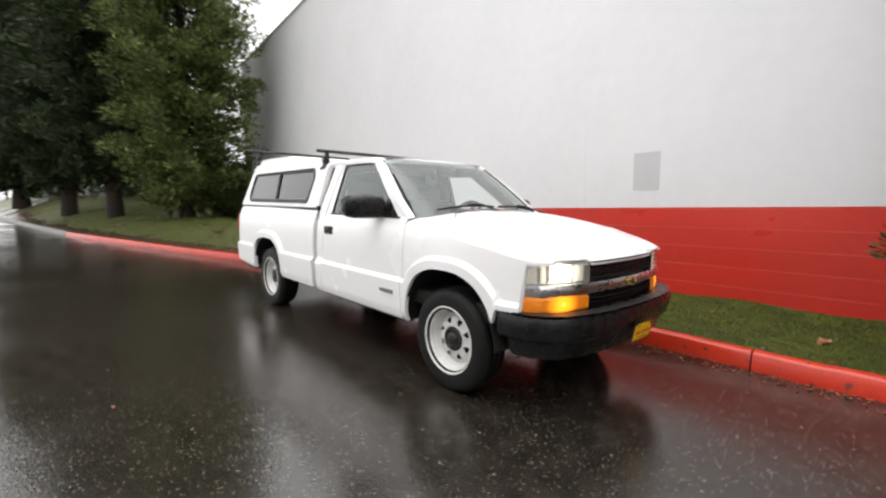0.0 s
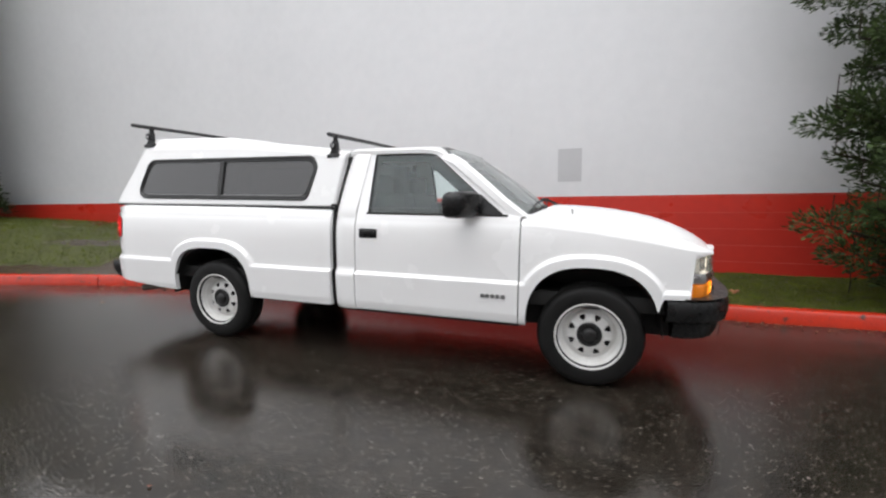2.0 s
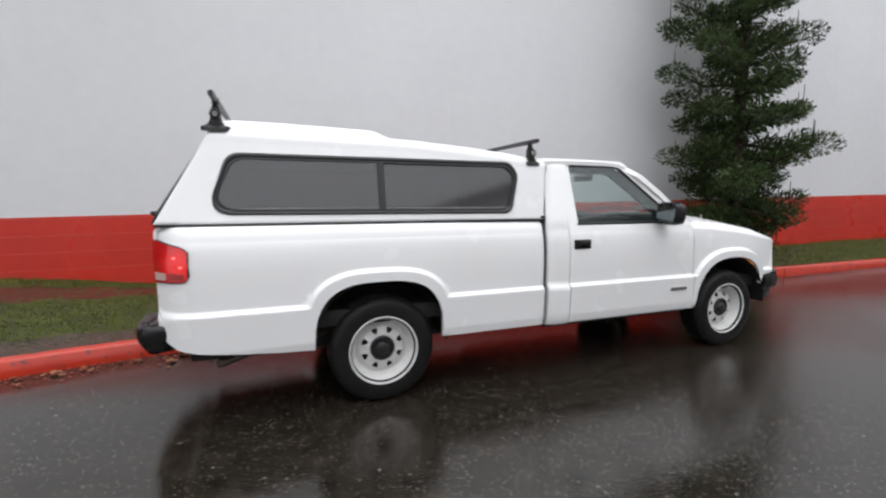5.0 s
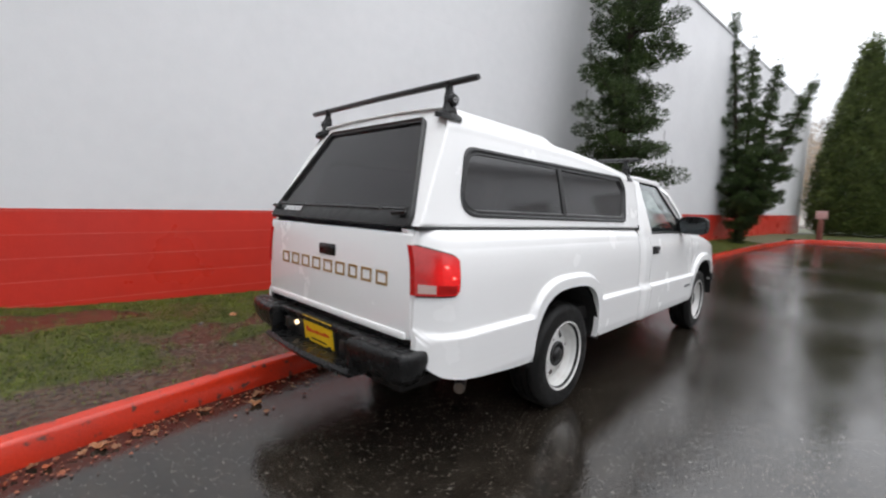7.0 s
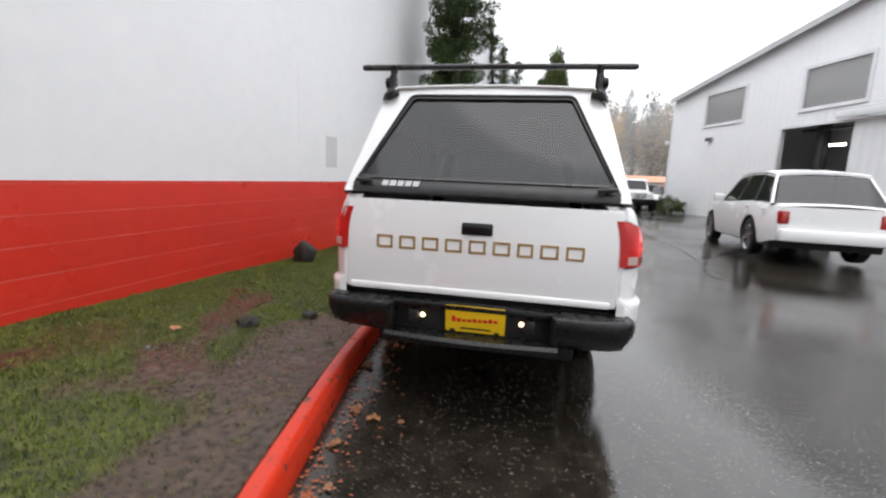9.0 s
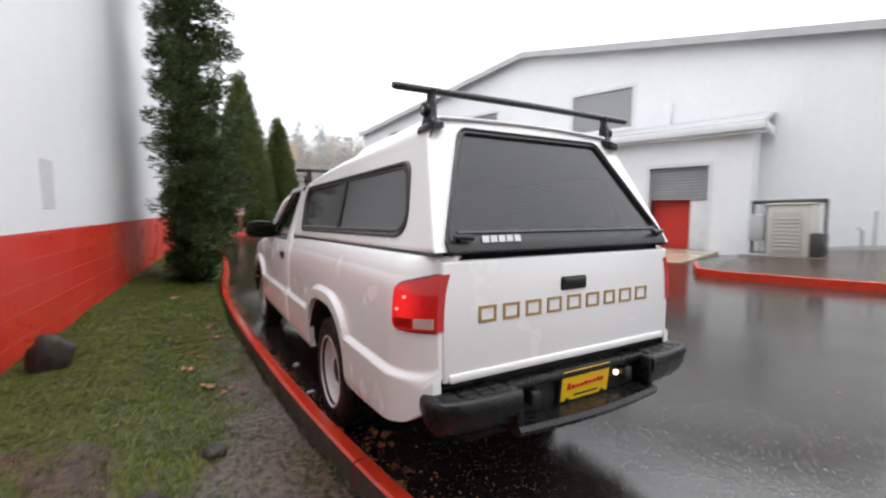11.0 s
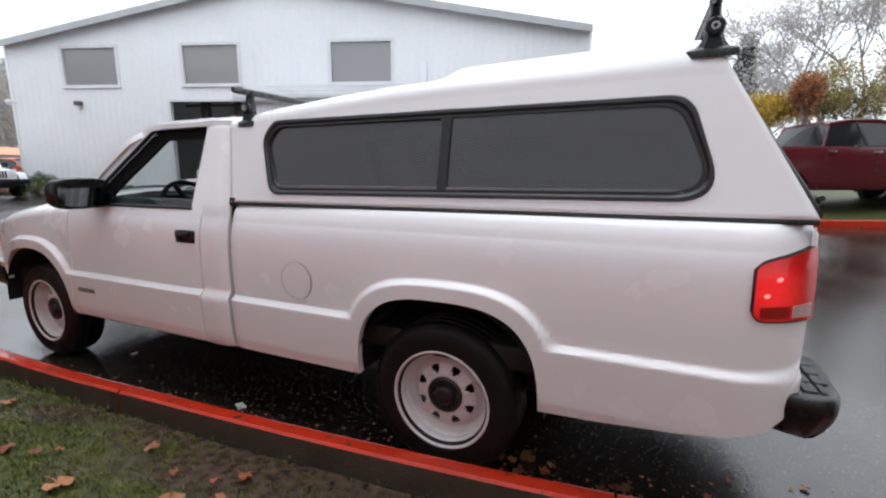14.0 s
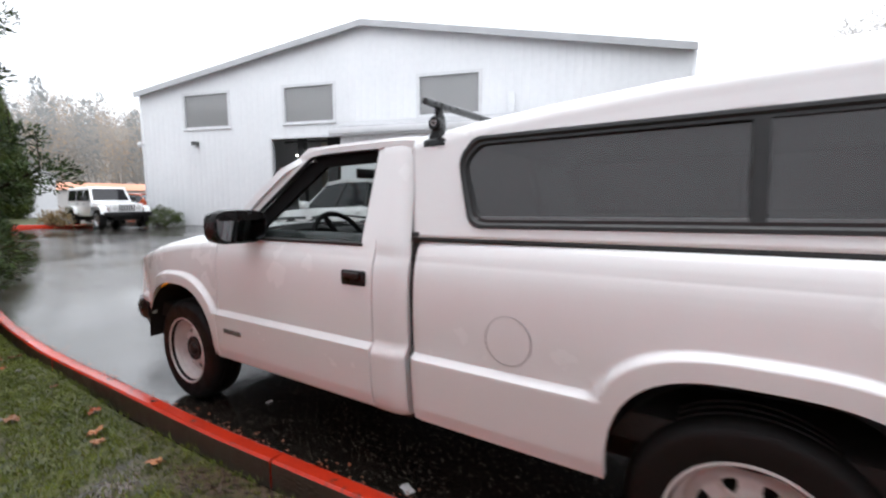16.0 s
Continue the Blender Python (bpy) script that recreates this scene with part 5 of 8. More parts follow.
for s in (-1, 1):
    part("recess_cheek", box(-2.825, -2.71, min(s * 0.385, s * 0.415), max(s * 0.385, s * 0.415), 0.425, 0.592, 0.008), PLASTIC, rear_bumper)
    bulb = bmesh.new()
    bmesh.ops.create_uvsphere(bulb, u_segments=12, v_segments=8, radius=0.013, matrix=Matrix.Translation((-2.742, s * 0.248, 0.520)))
    part("plate_lamp", bulb, SMALLLIT, rear_bumper, "small lit plate lamp")
    part("lamp_housing", box(-2.786, -2.725, min(s * 0.263, s * 0.31), max(s * 0.263, s * 0.31), 0.490, 0.550, 0.006), TRIM, rear_bumper)
number_plate(-2.760, -0.022, 0.525, -1, 8)

# wheels
def wheel(x, s, steer=0.0):
    hub = new("wheel")
    hub.parent = truck
    hub.matrix_world = pose(x, s * 0.690, 0.331, 0, 0, steer + (0 if s > 0 else 180))
    bm = bmesh.new()
    prof = [(0.196, -0.095), (0.222, -0.104), (0.262, -0.106), (0.298, -0.100), (0.318, -0.088), (0.327, -0.070)]
    for g in (-0.045, 0.0, 0.045):
        prof += [(0.331, g - 0.014), (0.331, g - 0.007), (0.321, g - 0.005), (0.321, g + 0.005), (0.331, g + 0.007), (0.331, g + 0.014)]
    prof += [(0.327, 0.070), (0.320, 0.086), (0.309, 0.094), (0.306, 0.098), (0.290, 0.103), (0.262, 0.106), (0.240, 0.105), (0.222, 0.104), (0.205, 0.098), (0.196, 0.085), (0.196, -0.095)]
    lathe(bm, prof, seg=72)
    part("tyre", bm, TYRE, hub, "black rubber tyre")
    bm = bmesh.new()
    lathe(bm, [(0.218, 0.096), (0.217, 0.104), (0.210, 0.106), (0.205, 0.100), (0.202, 0.086), (0.192, 0.078), (0.188, 0.068), (0.187, 0.050), (0.181, 0.044), (0.178, 0.030), (0.174, 0.014), (0.166, 0.006), (0.154, 0.006)], seg=64)
    lathe(bm, [(0.218, 0.096), (0.210, 0.080), (0.195, 0.0), (0.195, -0.09)], seg=64)
    # dished disc with eight tapered slots, their rims pressed outwards
    na = 128
    rr = [(0.154, 0.006), (0.147, 0.014), (0.140, 0.026), (0.134, 0.031), (0.127, 0.033), (0.120, 0.035), (0.112, 0.037), (0.104, 0.040), (0.098, 0.044), (0.090, 0.048), (0.084, 0.048), (0.074, 0.044)]
    rings = []
    for i, (r, y) in enumerate(rr):
        loop = []
        for k in range(na):
            a = 2 * math.pi * k / na
            near = abs((k % 16) - 8) / 8
            lift = 0.006 * math.exp(-((near - 0.42) / 0.14) ** 2) * (1 if 2 <= i <= 8 else 0)
            loop.append(bm.verts.new((r * math.cos(a), y + lift, r * math.sin(a))))
        rings.append(loop)
    for i in range(len(rr) - 1):
        half_slot = (0, 0, 0, 3, 3, 3, 2, 1, 0, 0, 0)[i]
        for k in range(na):
            if half_slot and -half_slot <= (k % 16) - 8 < half_slot:
                continue
            j = (k + 1) % na
            bm.faces.new((rings[i][k], rings[i][j], rings[i + 1][j], rings[i + 1][k]))
    bmesh.ops.remove_doubles(bm, verts=bm.verts[:], dist=0.0004)
    rim = part("rim", bm, RIM, hub, "white steel rim with eight slots")
    bm = bmesh.new()
    lathe(bm, [(0.150, -0.02), (0.10, -0.015), (0.001, -0.015)], seg=32)
    part("brake_drum", bm, UNDER, hub)
    bm = bmesh.new()
    lathe(bm, [(0.080, 0.030), (0.079, 0.052), (0.073, 0.058), (0.060, 0.058), (0.054, 0.050), (0.044, 0.050), (0.040, 0.064), (0.032, 0.070), (0.001, 0.071)], seg=40)
    part("centre_cap", bm, TRIM, hub, "black centre cap")
    for k in range(5):
        a = 2 * math.pi * k / 5
        bm = bmesh.new()
        lathe(bm, [(0.008, 0.045), (0.008, 0.062), (0.001, 0.064)], (0.050 * math.cos(a), 0, 0.065 * math.sin(a)), 6)
        part("wheel_nut", bm, TRIM, hub)
    return hub


for x in (-1.4975, 1.4975):
    for s in (-1, 1):
        wheel(x, s, 0)
        bm = bmesh.new()
        lathe(bm, [(0.420, s * 0.822), (0.43, s * 0.60), (0.42, s * 0.42), (0.001, s * 0.42)], (-1.512 if x < 0 else 1.492, 0, 0.365), 48)
        bmesh.ops.delete(bm, geom=[v for v in bm.verts if v.co.z < 0.36], context="VERTS")
        part("wheel_house", bm, UNDER, truck)

# underbody, axles, exhaust, spare wheel
part("chassis", box(-2.60, 2.10, -0.52, 0.52, 0.30, 0.52, 0.02), UNDER, truck)
part("floor_pan", box(-2.66, 1.95, -0.745, 0.745, 0.50, 0.60, 0.01), UNDER, truck)
bm = bmesh.new()
tube(bm, [(-1.4975, -0.62, 0.33), (-1.4975, 0.62, 0.33)], 0.045, 10)
bmesh.ops.create_uvsphere(bm, u_segments=16, v_segments=10, radius=0.13, matrix=Matrix.Translation((-1.4975, 0, 0.33)))
part("rear_axle", bm, UNDER, truck)
bm = bmesh.new()
tube(bm, [(0.2, -0.40, 0.33), (-0.9, -0.42, 0.33), (-1.2, -0.45, 0.42), (-1.8, -0.50, 0.42), (-2.25, -0.62, 0.37), (-2.42, -0.74, 0.355)], 0.028, 10)
part("exhaust_pipe", bm, surface("exhaust_steel", (0.12, 0.10, 0.09), (0.2, 0.16, 0.13), 30, (0.4, 0.6), metal=0.8), truck)
for s in (-1, 1):
    bm = bmesh.new()
    tube(bm, [(-2.05, s * 0.50, 0.46), (-1.75, s * 0.50, 0.36), (-1.4975, s * 0.50, 0.33), (-1.2, s * 0.50, 0.36), (-0.9, s * 0.50, 0.46)], 0.022, 6)
    part("leaf_spring", bm, UNDER, truck)
bm = bmesh.new()
block(bm, -0.8, -0.5, -0.66, -0.5, 0.335, 0.50, 0.02)
part("fuel_tank", bm, UNDER, truck)

# inside the cab
bm = box(-0.10, 0.42, -0.66, 0.66, 0.55, 0.83, 0.06, 3)
seat = part("bench_seat", bm, SEATCLOTH, truck, "grey cloth bench seat")
bm = bmesh.new()
for y0, y1 in ((-0.66, -0.12), (-0.10, 0.10), (0.12, 0.66)):
    loft(bm, [[(-0.03 - (z - 0.78) * 0.22 + dx, y, z) for dx, y in ((0.06, y0), (0.09, (y0 + y1) / 2), (0.06, y1), (-0.06, y1), (-0.06, y0))] for z in (0.76, 0.9, 1.1, 1.19, 1.215)])
part("seat_back", bm, SEATCLOTH, seat)
for y in (-0.40, 0.40):
    bm = box(-0.175, -0.085, y - 0.14, y + 0.14, 1.215, 1.375, 0.035, 3)
    part("headrest", bm, SEATCLOTH, seat)
bm = bmesh.new()
loft(bm, [[(1.16 - 0.16 * abs(y / 0.7) ** 2, y, 0.62), (1.16 - 0.16 * abs(y / 0.7) ** 2, y, 1.06), (0.95, y, 1.100), (0.78, y, 1.095 + 0.055 * math.exp(-((y - 0.38) / 0.2) ** 4)), (0.72, y, 1.075 + 0.045 * math.exp(-((y - 0.38) / 0.2) ** 4)), (0.73, y, 0.97), (0.82, y, 0.70)] for y in spread(-0.70, 0.70, 25)])
dash = part("dashboard", bm, LINING, truck, "dark grey dashboard")
bm = bmesh.new()
cen, tilt = Vector((0.46, 0.38, 1.045)), pose(0, 0, 0, 0, -62, 0)
tube(bm, [cen + tilt @ Vector((0.185 * math.cos(a), 0.185 * math.sin(a), 0)) for a in spread(0, 2 * math.pi, 33)], 0.015, 8, False)
for a in (0.3, math.pi - 0.3, -math.pi / 2):
    tube(bm, [cen, cen + tilt @ Vector((0.18 * math.cos(a), 0.18 * math.sin(a), 0))], 0.016, 6)
bmesh.ops.create_uvsphere(bm, u_segments=14, v_segments=8, radius=0.065, matrix=Matrix.Translation(cen))
tube(bm, [cen, (0.80, 0.38, 0.93)], 0.035, 8)
part("steering_wheel", bm, LINING, dash, "black steering wheel")
bm = box(0.565, 0.59, -0.12, 0.12, 1.425, 1.49, 0.012)
part("inside_mirror", bm, TRIM, windscreen, "inside mirror")
part("door_lining", box(-0.10, 0.98, 0.655, 0.735, 0.45, 1.128, 0.02), LINING, truck)
part("door_lining", box(-0.10, 0.98, -0.735, -0.655, 0.45, 1.128, 0.02), LINING, truck)
part("headliner", box(-0.25, 0.48, -0.55, 0.55, 1.548, 1.560, 0.004), surface("grey_headliner", (0.32, 0.32, 0.32), (0.28, 0.28, 0.28), 12, (0.8, 0.9)), truck)
bm = bmesh.new()
tube(bm, [(1.36, -0.60, 1.095), (1.355, -0.605, 1.13)], 0.006, 6)
part("aerial_base", bm, CHROME, truck)

# ---- camper shell on the bed ----
shell = thing("camper_shell", "white fibreglass camper shell with tinted windows on the truck bed", "camper shell")
ZB = 1.128


def shell_base(x):
    return 0.756 + (x + 0.33) * (0.056 / 2.35)


def shell_y(x, z):
    return shell_base(x) - 0.225 * (z - ZB) - 0.05 * max(0, z - 1.5) ** 1.2


def shell_top(x):
    return at(x, (-2.6, -2.42, -2.2, -1.55, -1.3, -0.9, -0.6, -0.40, -0.22), (1.655, 1.662, 1.660, 1.648, 1.640, 1.610, 1.580, 1.556, 1.530))


def shell_point(u, q):
    """u: front 0 to rear 1; q: -1 lower edge of one side over the roof to +1."""
    s = -1 if q < 0 else 1
    k = 1 - abs(q)
    x_mid = -0.30 + (-2.55 + 0.30) * u
    zt = shell_top(x_mid)
    r = 0.075
    zs = zt - r
    if k < 0.42:
        z = ZB + (zs - ZB) * k / 0.42
        x = at(z, (ZB, 1.68), (-0.350, -0.262)) * (1 - u) + at(z, (ZB, 1.70), (-2.690, -2.385)) * u
        return (x, s * shell_y(x_mid, z), z)
    ys = shell_y(x_mid, zs)
    if k < 0.62:
        a = (k - 0.42) / 0.20 * math.pi / 2
        z = zs + r * math.sin(a)
        y = ys - r * 1.15 * (1 - math.cos(a))
    else:
        f = (k - 0.62) / 0.38
        y = (ys - r * 1.15) * (1 - f)
        z = zt + 0.015 * (1 - (1 - f) ** 2)
    x = at(z, (ZB, 1.68), (-0.350, -0.262)) * (1 - u) + at(z, (ZB, 1.70), (-2.690, -2.385)) * u
    lift = 0.046 * ease(-1.36, -1.52, x) * ease(0.60, 0.52, y)
    return (x, s * y, z + lift)


WIN_OUT = [(-2.452, 1.170), (-2.338, 1.524), (-0.575, 1.520), (-0.515, 1.440), (-0.590, 1.165)]
win_out = rounded(WIN_OUT, [0.11, 0.10, 0.06, 0.10, 0.075], 8)
cx, cz = -1.45, 1.342


def shrink(loop, d):
    return [Vector((x - math.copysign(min(d, abs(x - cx)), x - cx), z - d * (z - cz) / 0.17)) for x, z in loop]


def inside(p, loop):
    hit = False
    for a, b in zip(loop, loop[1:] + loop[:1]):
        if (a[1] > p[1]) != (b[1] > p[1]) and p[0] < (b[0] - a[0]) * (p[1] - a[1]) / (b[1] - a[1]) + a[0]:
            hit = not hit
    return hit


hole = shrink(win_out, 0.022)
bm = bmesh.new()
qs = [-1 + 0.42 * i / 30 for i in range(30)] + [-0.58 + 0.20 * i / 8 for i in range(8)] + [-0.38 + 0.76 * i / 24 for i in range(25)]
qs += [-q for q in reversed(qs[:38])]


def shell_cut(u, q):
    p = shell_point(u, q)
    return None if abs(q) > 0.56 and inside((p[0], p[2]), hole) else p


sheet(bm, shell_cut, spread(0, 1, 150), qs)
ob = part("shell_body", bm, PAINT, shell)
mod = ob.modifiers.new("thickness", "SOLIDIFY")
mod.thickness, mod.offset = 0.012, 0.0
# front wall of the shell
bm = bmesh.new()
pane(bm, [shell_point(0.004, q) for q in spread(-1, 1, 41)], (0.012, 0, 0))
part("front_wall", bm, PAINT, shell)
# side windows
for s in (-1, 1):
    def on(p, lift=0.0):
        return Vector((p[0], s * (shell_y(p[0], p[1]) + lift), p[1]))
    bm = bmesh.new()
    mid = shrink(win_out, 0.016)
    loops = [[on(p, 0.001) for p in win_out], [on(p, 0.016) for p in shrink(win_out, 0.006)], [on(p, 0.017) for p in mid], [on(p, 0.008) for p in shrink(win_out, 0.024)], [on(p, 0.010) for p in shrink(win_out, 0.034)], [on(p, -0.006) for p in shrink(win_out, 0.040)]]
    loft(bm, loops, True, False)
    frame_part = part("side_window", bm, TRIM, shell, "black-framed sliding window of tinted glass")
    opening = shrink(win_out, 0.036)
    for x0, x1, lift in ((-3.0, -1.468, 0.003), (-1.456, 0.0, -0.004)):
        loop = [Vector((min(max(p.x, x0), x1), p.y)) for p in opening]
        flat = [p for i, p in enumerate(loop) if (p - loop[i - 1]).length > 1e-4]
        bm = bmesh.new()
        pane(bm, [on(p, lift) for p in flat], (0, -s * 0.005, 0))
        part("pane", bm, SIDEGLASS, frame_part, "grey tinted pane")
    bm = bmesh.new()
    loft(bm, [[on((x, z), l) for x, l in ((-1.498, 0.0), (-1.496, 0.011), (-1.456, 0.011), (-1.454, 0.0))] for z in (1.200, 1.486)])
    part("divider", bm, TRIM, frame_part)
    bm = bmesh.new()
    loft(bm, [[on((x, z), l) for l, z in ((0.0, 1.200), (0.009, 1.201), (0.009, 1.210), (0.0, 1.213))] for x in spread(-2.33, -0.60, 20)])
    part("lower_track", bm, surface("track_alloy", (0.20, 0.20, 0.20), (0.14, 0.14, 0.14), 12, (0.3, 0.45), metal=0.7), frame_part, "grey alloy window track")
    # sealing strip between shell and bed
    bm = bmesh.new()
    loft(bm, [[(x, s * (shell_base(x) + dy), z) for dy, z in ((-0.03, 1.112), (0.004, 1.113), (0.007, 1.120), (0.004, 1.130), (-0.03, 1.131))] for x in spread(-2.688, -0.335, 30)])
    part("seal_strip", bm, TRIM, shell, "black sealing strip")
    part("corner_clamp", box(-0.375, -0.335, min(s * 0.735, s * 0.762), max(s * 0.735, s * 0.762), 1.105, 1.150, 0.006), TRIM, shell)


# rear hatch in the sloping plane
def rear(p, out=0.0):
    y, z = p
    return Vector((at(z, (ZB, 1.70), (-2.690, -2.385)) - out * 0.88, y, z + out * 0.47))


outline = [shell_point(0.999, q) for q in qs]
edge = [(p[1], p[2]) for p in outline]
hatch_out = rounded([(-0.655, 1.120), (-0.655, 1.165), (-0.435, 1.655), (0.435, 1.655), (0.655, 1.165), (0.655, 1.120)], [0.01, 0.02, 0.055, 0.055, 0.02, 0.01], 6)
# white surround between the shell's rear edge and the hatch
bm = bmesh.new()


def outer_of(p):
    d = Vector(p) - Vector((0, 1.12))
    best = None
    for a, b in zip(edge, edge[1:]):
        e = Vector(b) - Vector(a)
        den = d.x * e.y - d.y * e.x
        if abs(den) < 1e-9:
            continue
        w = Vector(a) - Vector((0, 1.12))
        t = (w.x * e.y - w.y * e.x) / den
        k = (w.x * d.y - w.y * d.x) / den
        if t > 0 and -1e-6 <= k <= 1 + 1e-6 and (best is None or t < best):
            best = t
    return Vector((0, 1.12)) + d * (best or 1.03)


fine = []
for a, b in zip(hatch_out[3:], hatch_out[4:-3]):
    for i in range(4):
        fine.append(a.lerp(b, i / 4))
fine = [p for p in fine if p.y > 1.128]
va = [bm.verts.new(rear(outer_of(p), 0.0)) for p in fine]
vb = [bm.verts.new(rear(p, 0.002)) for p in fine]
for i in range(len(fine) - 1):
    bm.faces.new((va[i], va[i + 1], vb[i + 1], vb[i]))
part("rear_surround", bm, PAINT, shell)
hatch_in = rounded([(-0.616, 1.205), (-0.616, 1.225), (-0.421, 1.632), (0.421, 1.632), (0.616, 1.225), (0.616, 1.205)], [0.008, 0.015, 0.04, 0.04, 0.015, 0.008], 6)
bm = bmesh.new()
mid1 = [a.lerp(b, 0.35) for a, b in zip(hatch_out, hatch_in)]
mid2 = [a.lerp(b, 0.6) for a, b in zip(hatch_out, hatch_in)]
loft(bm, [[rear(p, 0.0) for p in hatch_out], [rear(p, 0.022) for p in hatch_out], [rear(p, 0.026) for p in mid1], [rear(p, 0.018) for p in mid2], [rear(p, 0.018) for p in hatch_in], [rear(p, -0.004) for p in hatch_in]], True, False)
hatch = part("rear_hatch", bm, TRIM, shell, "black-framed tinted rear hatch")
bm = bmesh.new()
pane(bm, [rear(p, 0.004) for p in hatch_in], (0.004, 0, 0))
part("hatch_glass", bm, TINTED, hatch, "dark tinted hatch glass")
bm = bmesh.new()
loft(bm, [[rear((y, z), o) for z, o in ((1.187, 0.018), (1.189, 0.025), (1.197, 0.025), (1.199, 0.018))] for y in (-0.60, 0.60)])
part("lower_rail", bm, surface("rail_alloy", (0.10, 0.10, 0.10), (0.07, 0.07, 0.07), 14, (0.25, 0.4), metal=0.6), hatch)
for s in (-1, 1):
    bm = bmesh.new()
    tube(bm, [rear((s * 0.60, 1.165), 0.02), rear((s * 0.60, 1.165), 0.042)], 0.016, 10)
    tube(bm, [rear((s * 0.635, 1.168), 0.044), rear((s * 0.550, 1.162), 0.044)], [0.009, 0.013], 8)
    part("t_handle", bm, TRIM, hatch, "black T-handle")
bm = bmesh.new()
for k in range(5):
    pane(bm, [rear(p, 0.0285) for p in ((0.500 - k * 0.040, 1.150), (0.500 - k * 0.040 - 0.032, 1.150), (0.494 - k * 0.040 - 0.032, 1.176), (0.494 - k * 0.040, 1.176))], (-0.002, 0, 0))
part("maker_mark_bars", bm, SILVERINK, hatch, "silver maker's mark as plain bars")

# ---- roof bars on the shell ----
for x, yf, zf, zbar in ((-2.385, 0.560, 1.672, 1.815), (-0.395, 0.642, 1.530, 1.662)):
    bars = thing("roof_bar", "dark grey roof bar on two clamped black feet", "roof bar", group="roof bars on the camper shell")
    bm = bmesh.new()
    tube(bm, [(x, -0.735, zbar), (x, -0.72, zbar), (x, 0, zbar + 0.004), (x, 0.72, zbar), (x, 0.735, zbar)], [0.013, 0.0165, 0.0165, 0.0165, 0.013], 10)
    part("crossbar", bm, surface("bar_grey", (0.035, 0.036, 0.038), (0.05, 0.05, 0.05), 30, (0.25, 0.4), metal=0.5), bars)
    for s in (-1, 1):
        bm = bmesh.new()
        loops = []
        for f, hx, hy in ((-0.10, 0.076, 0.044), (0.045, 0.075, 0.041), (0.075, 0.066, 0.038), (0.105, 0.046, 0.032), (0.17, 0.036, 0.028), (0.30, 0.028, 0.024), (0.62, 0.024, 0.021), (0.72, 0.017, 0.017), (0.9, 0.016, 0.018), (1.0, 0.020, 0.020)):
            yy = s * (yf - 0.01 * f)
            z = zf - 0.012 + (zbar + 0.018 - zf) * f
            loops.append([(x + hx * cxx, yy + hy * cyy - (s * 0.004 if f < 0.15 else 0), z - (0.22 * (s * (hy * cyy)) if f < 0.15 else 0)) for cxx, cyy in ((-1, -0.5), (-0.6, -1), (0.6, -1), (1, -0.5), (1, 0.5), (0.6, 1), (-0.6, 1), (-1, 0.5))])
        loft(bm, loops)
        foot = part("foot", bm, PLASTIC, bars, "black clamped foot")
        bm = bmesh.new()
        lathe(bm, [(0.001, s * (yf + 0.036)), (0.024, s * (yf + 0.036)), (0.030, s * (yf + 0.030)), (0.030, s * (yf + 0.012)), (0.022, s * (yf + 0.004))], (x, 0, zf + (zbar - zf) * 0.42), 14)
        part("knob", bm, PLASTIC, foot, "black locking knob")
        bm = bmesh.new()
        lathe(bm, [(0.007, s * (yf + 0.036)), (0.008, s * (yf + 0.039)), (0.012, s * (yf + 0.039)), (0.013, s * (yf + 0.036))], (x, 0, zf + (zbar - zf) * 0.42), 16)
        part("lock_ring", bm, SILVERINK, foot, "pale ring of the lock")

# ---- trees ----
def leaf_material(name, dark, light):
    m = surface(name, dark, light, 1.3, (0.45, 0.65), fine=9)
    n, l = m.node_tree.nodes, m.node_tree.links
    p = n["Principled BSDF"]
    geo, hue, span = n.new("ShaderNodeNewGeometry"), n.new("ShaderNodeHueSaturation"), n.new("ShaderNodeMapRange")
    span.inputs["To Min"].default_value, span.inputs["To Max"].default_value = 0.45, 1.7
    l.new(geo.outputs["Random Per Island"], span.inputs["Value"])
    l.new(span.outputs[0], hue.inputs["Value"])
    ramp = next(k for k in n if k.type == "VALTORGB")
    l.new(ramp.outputs[0], hue.inputs["Color"])
    l.new(hue.outputs[0], p.inputs["Base Color"])
    p.inputs["Specular IOR Level"].default_value = 0.25
    return m


BARK = surface("wet_bark", (0.016, 0.012, 0.009), (0.045, 0.033, 0.024), 8, (0.5, 0.8), bump=0.9, bump_scale=30)
BARK.node_tree.nodes["Principled BSDF"].inputs["Specular IOR Level"].default_value = 0.15
LEAF_JUNIPER = leaf_material("juniper_leaves", (0.014, 0.028, 0.009), (0.060, 0.092, 0.026))
LEAF_CEDAR = leaf_material("cedar_leaves", (0.020, 0.036, 0.009), (0.150, 0.190, 0.050))
LEAF_DARK = leaf_material("dark_cedar_leaves", (0.010, 0.019, 0.006), (0.036, 0.054, 0.015))
LEAF_CONE = leaf_material("cypress_leaves", (0.028, 0.046, 0.012), (0.105, 0.130, 0.036))


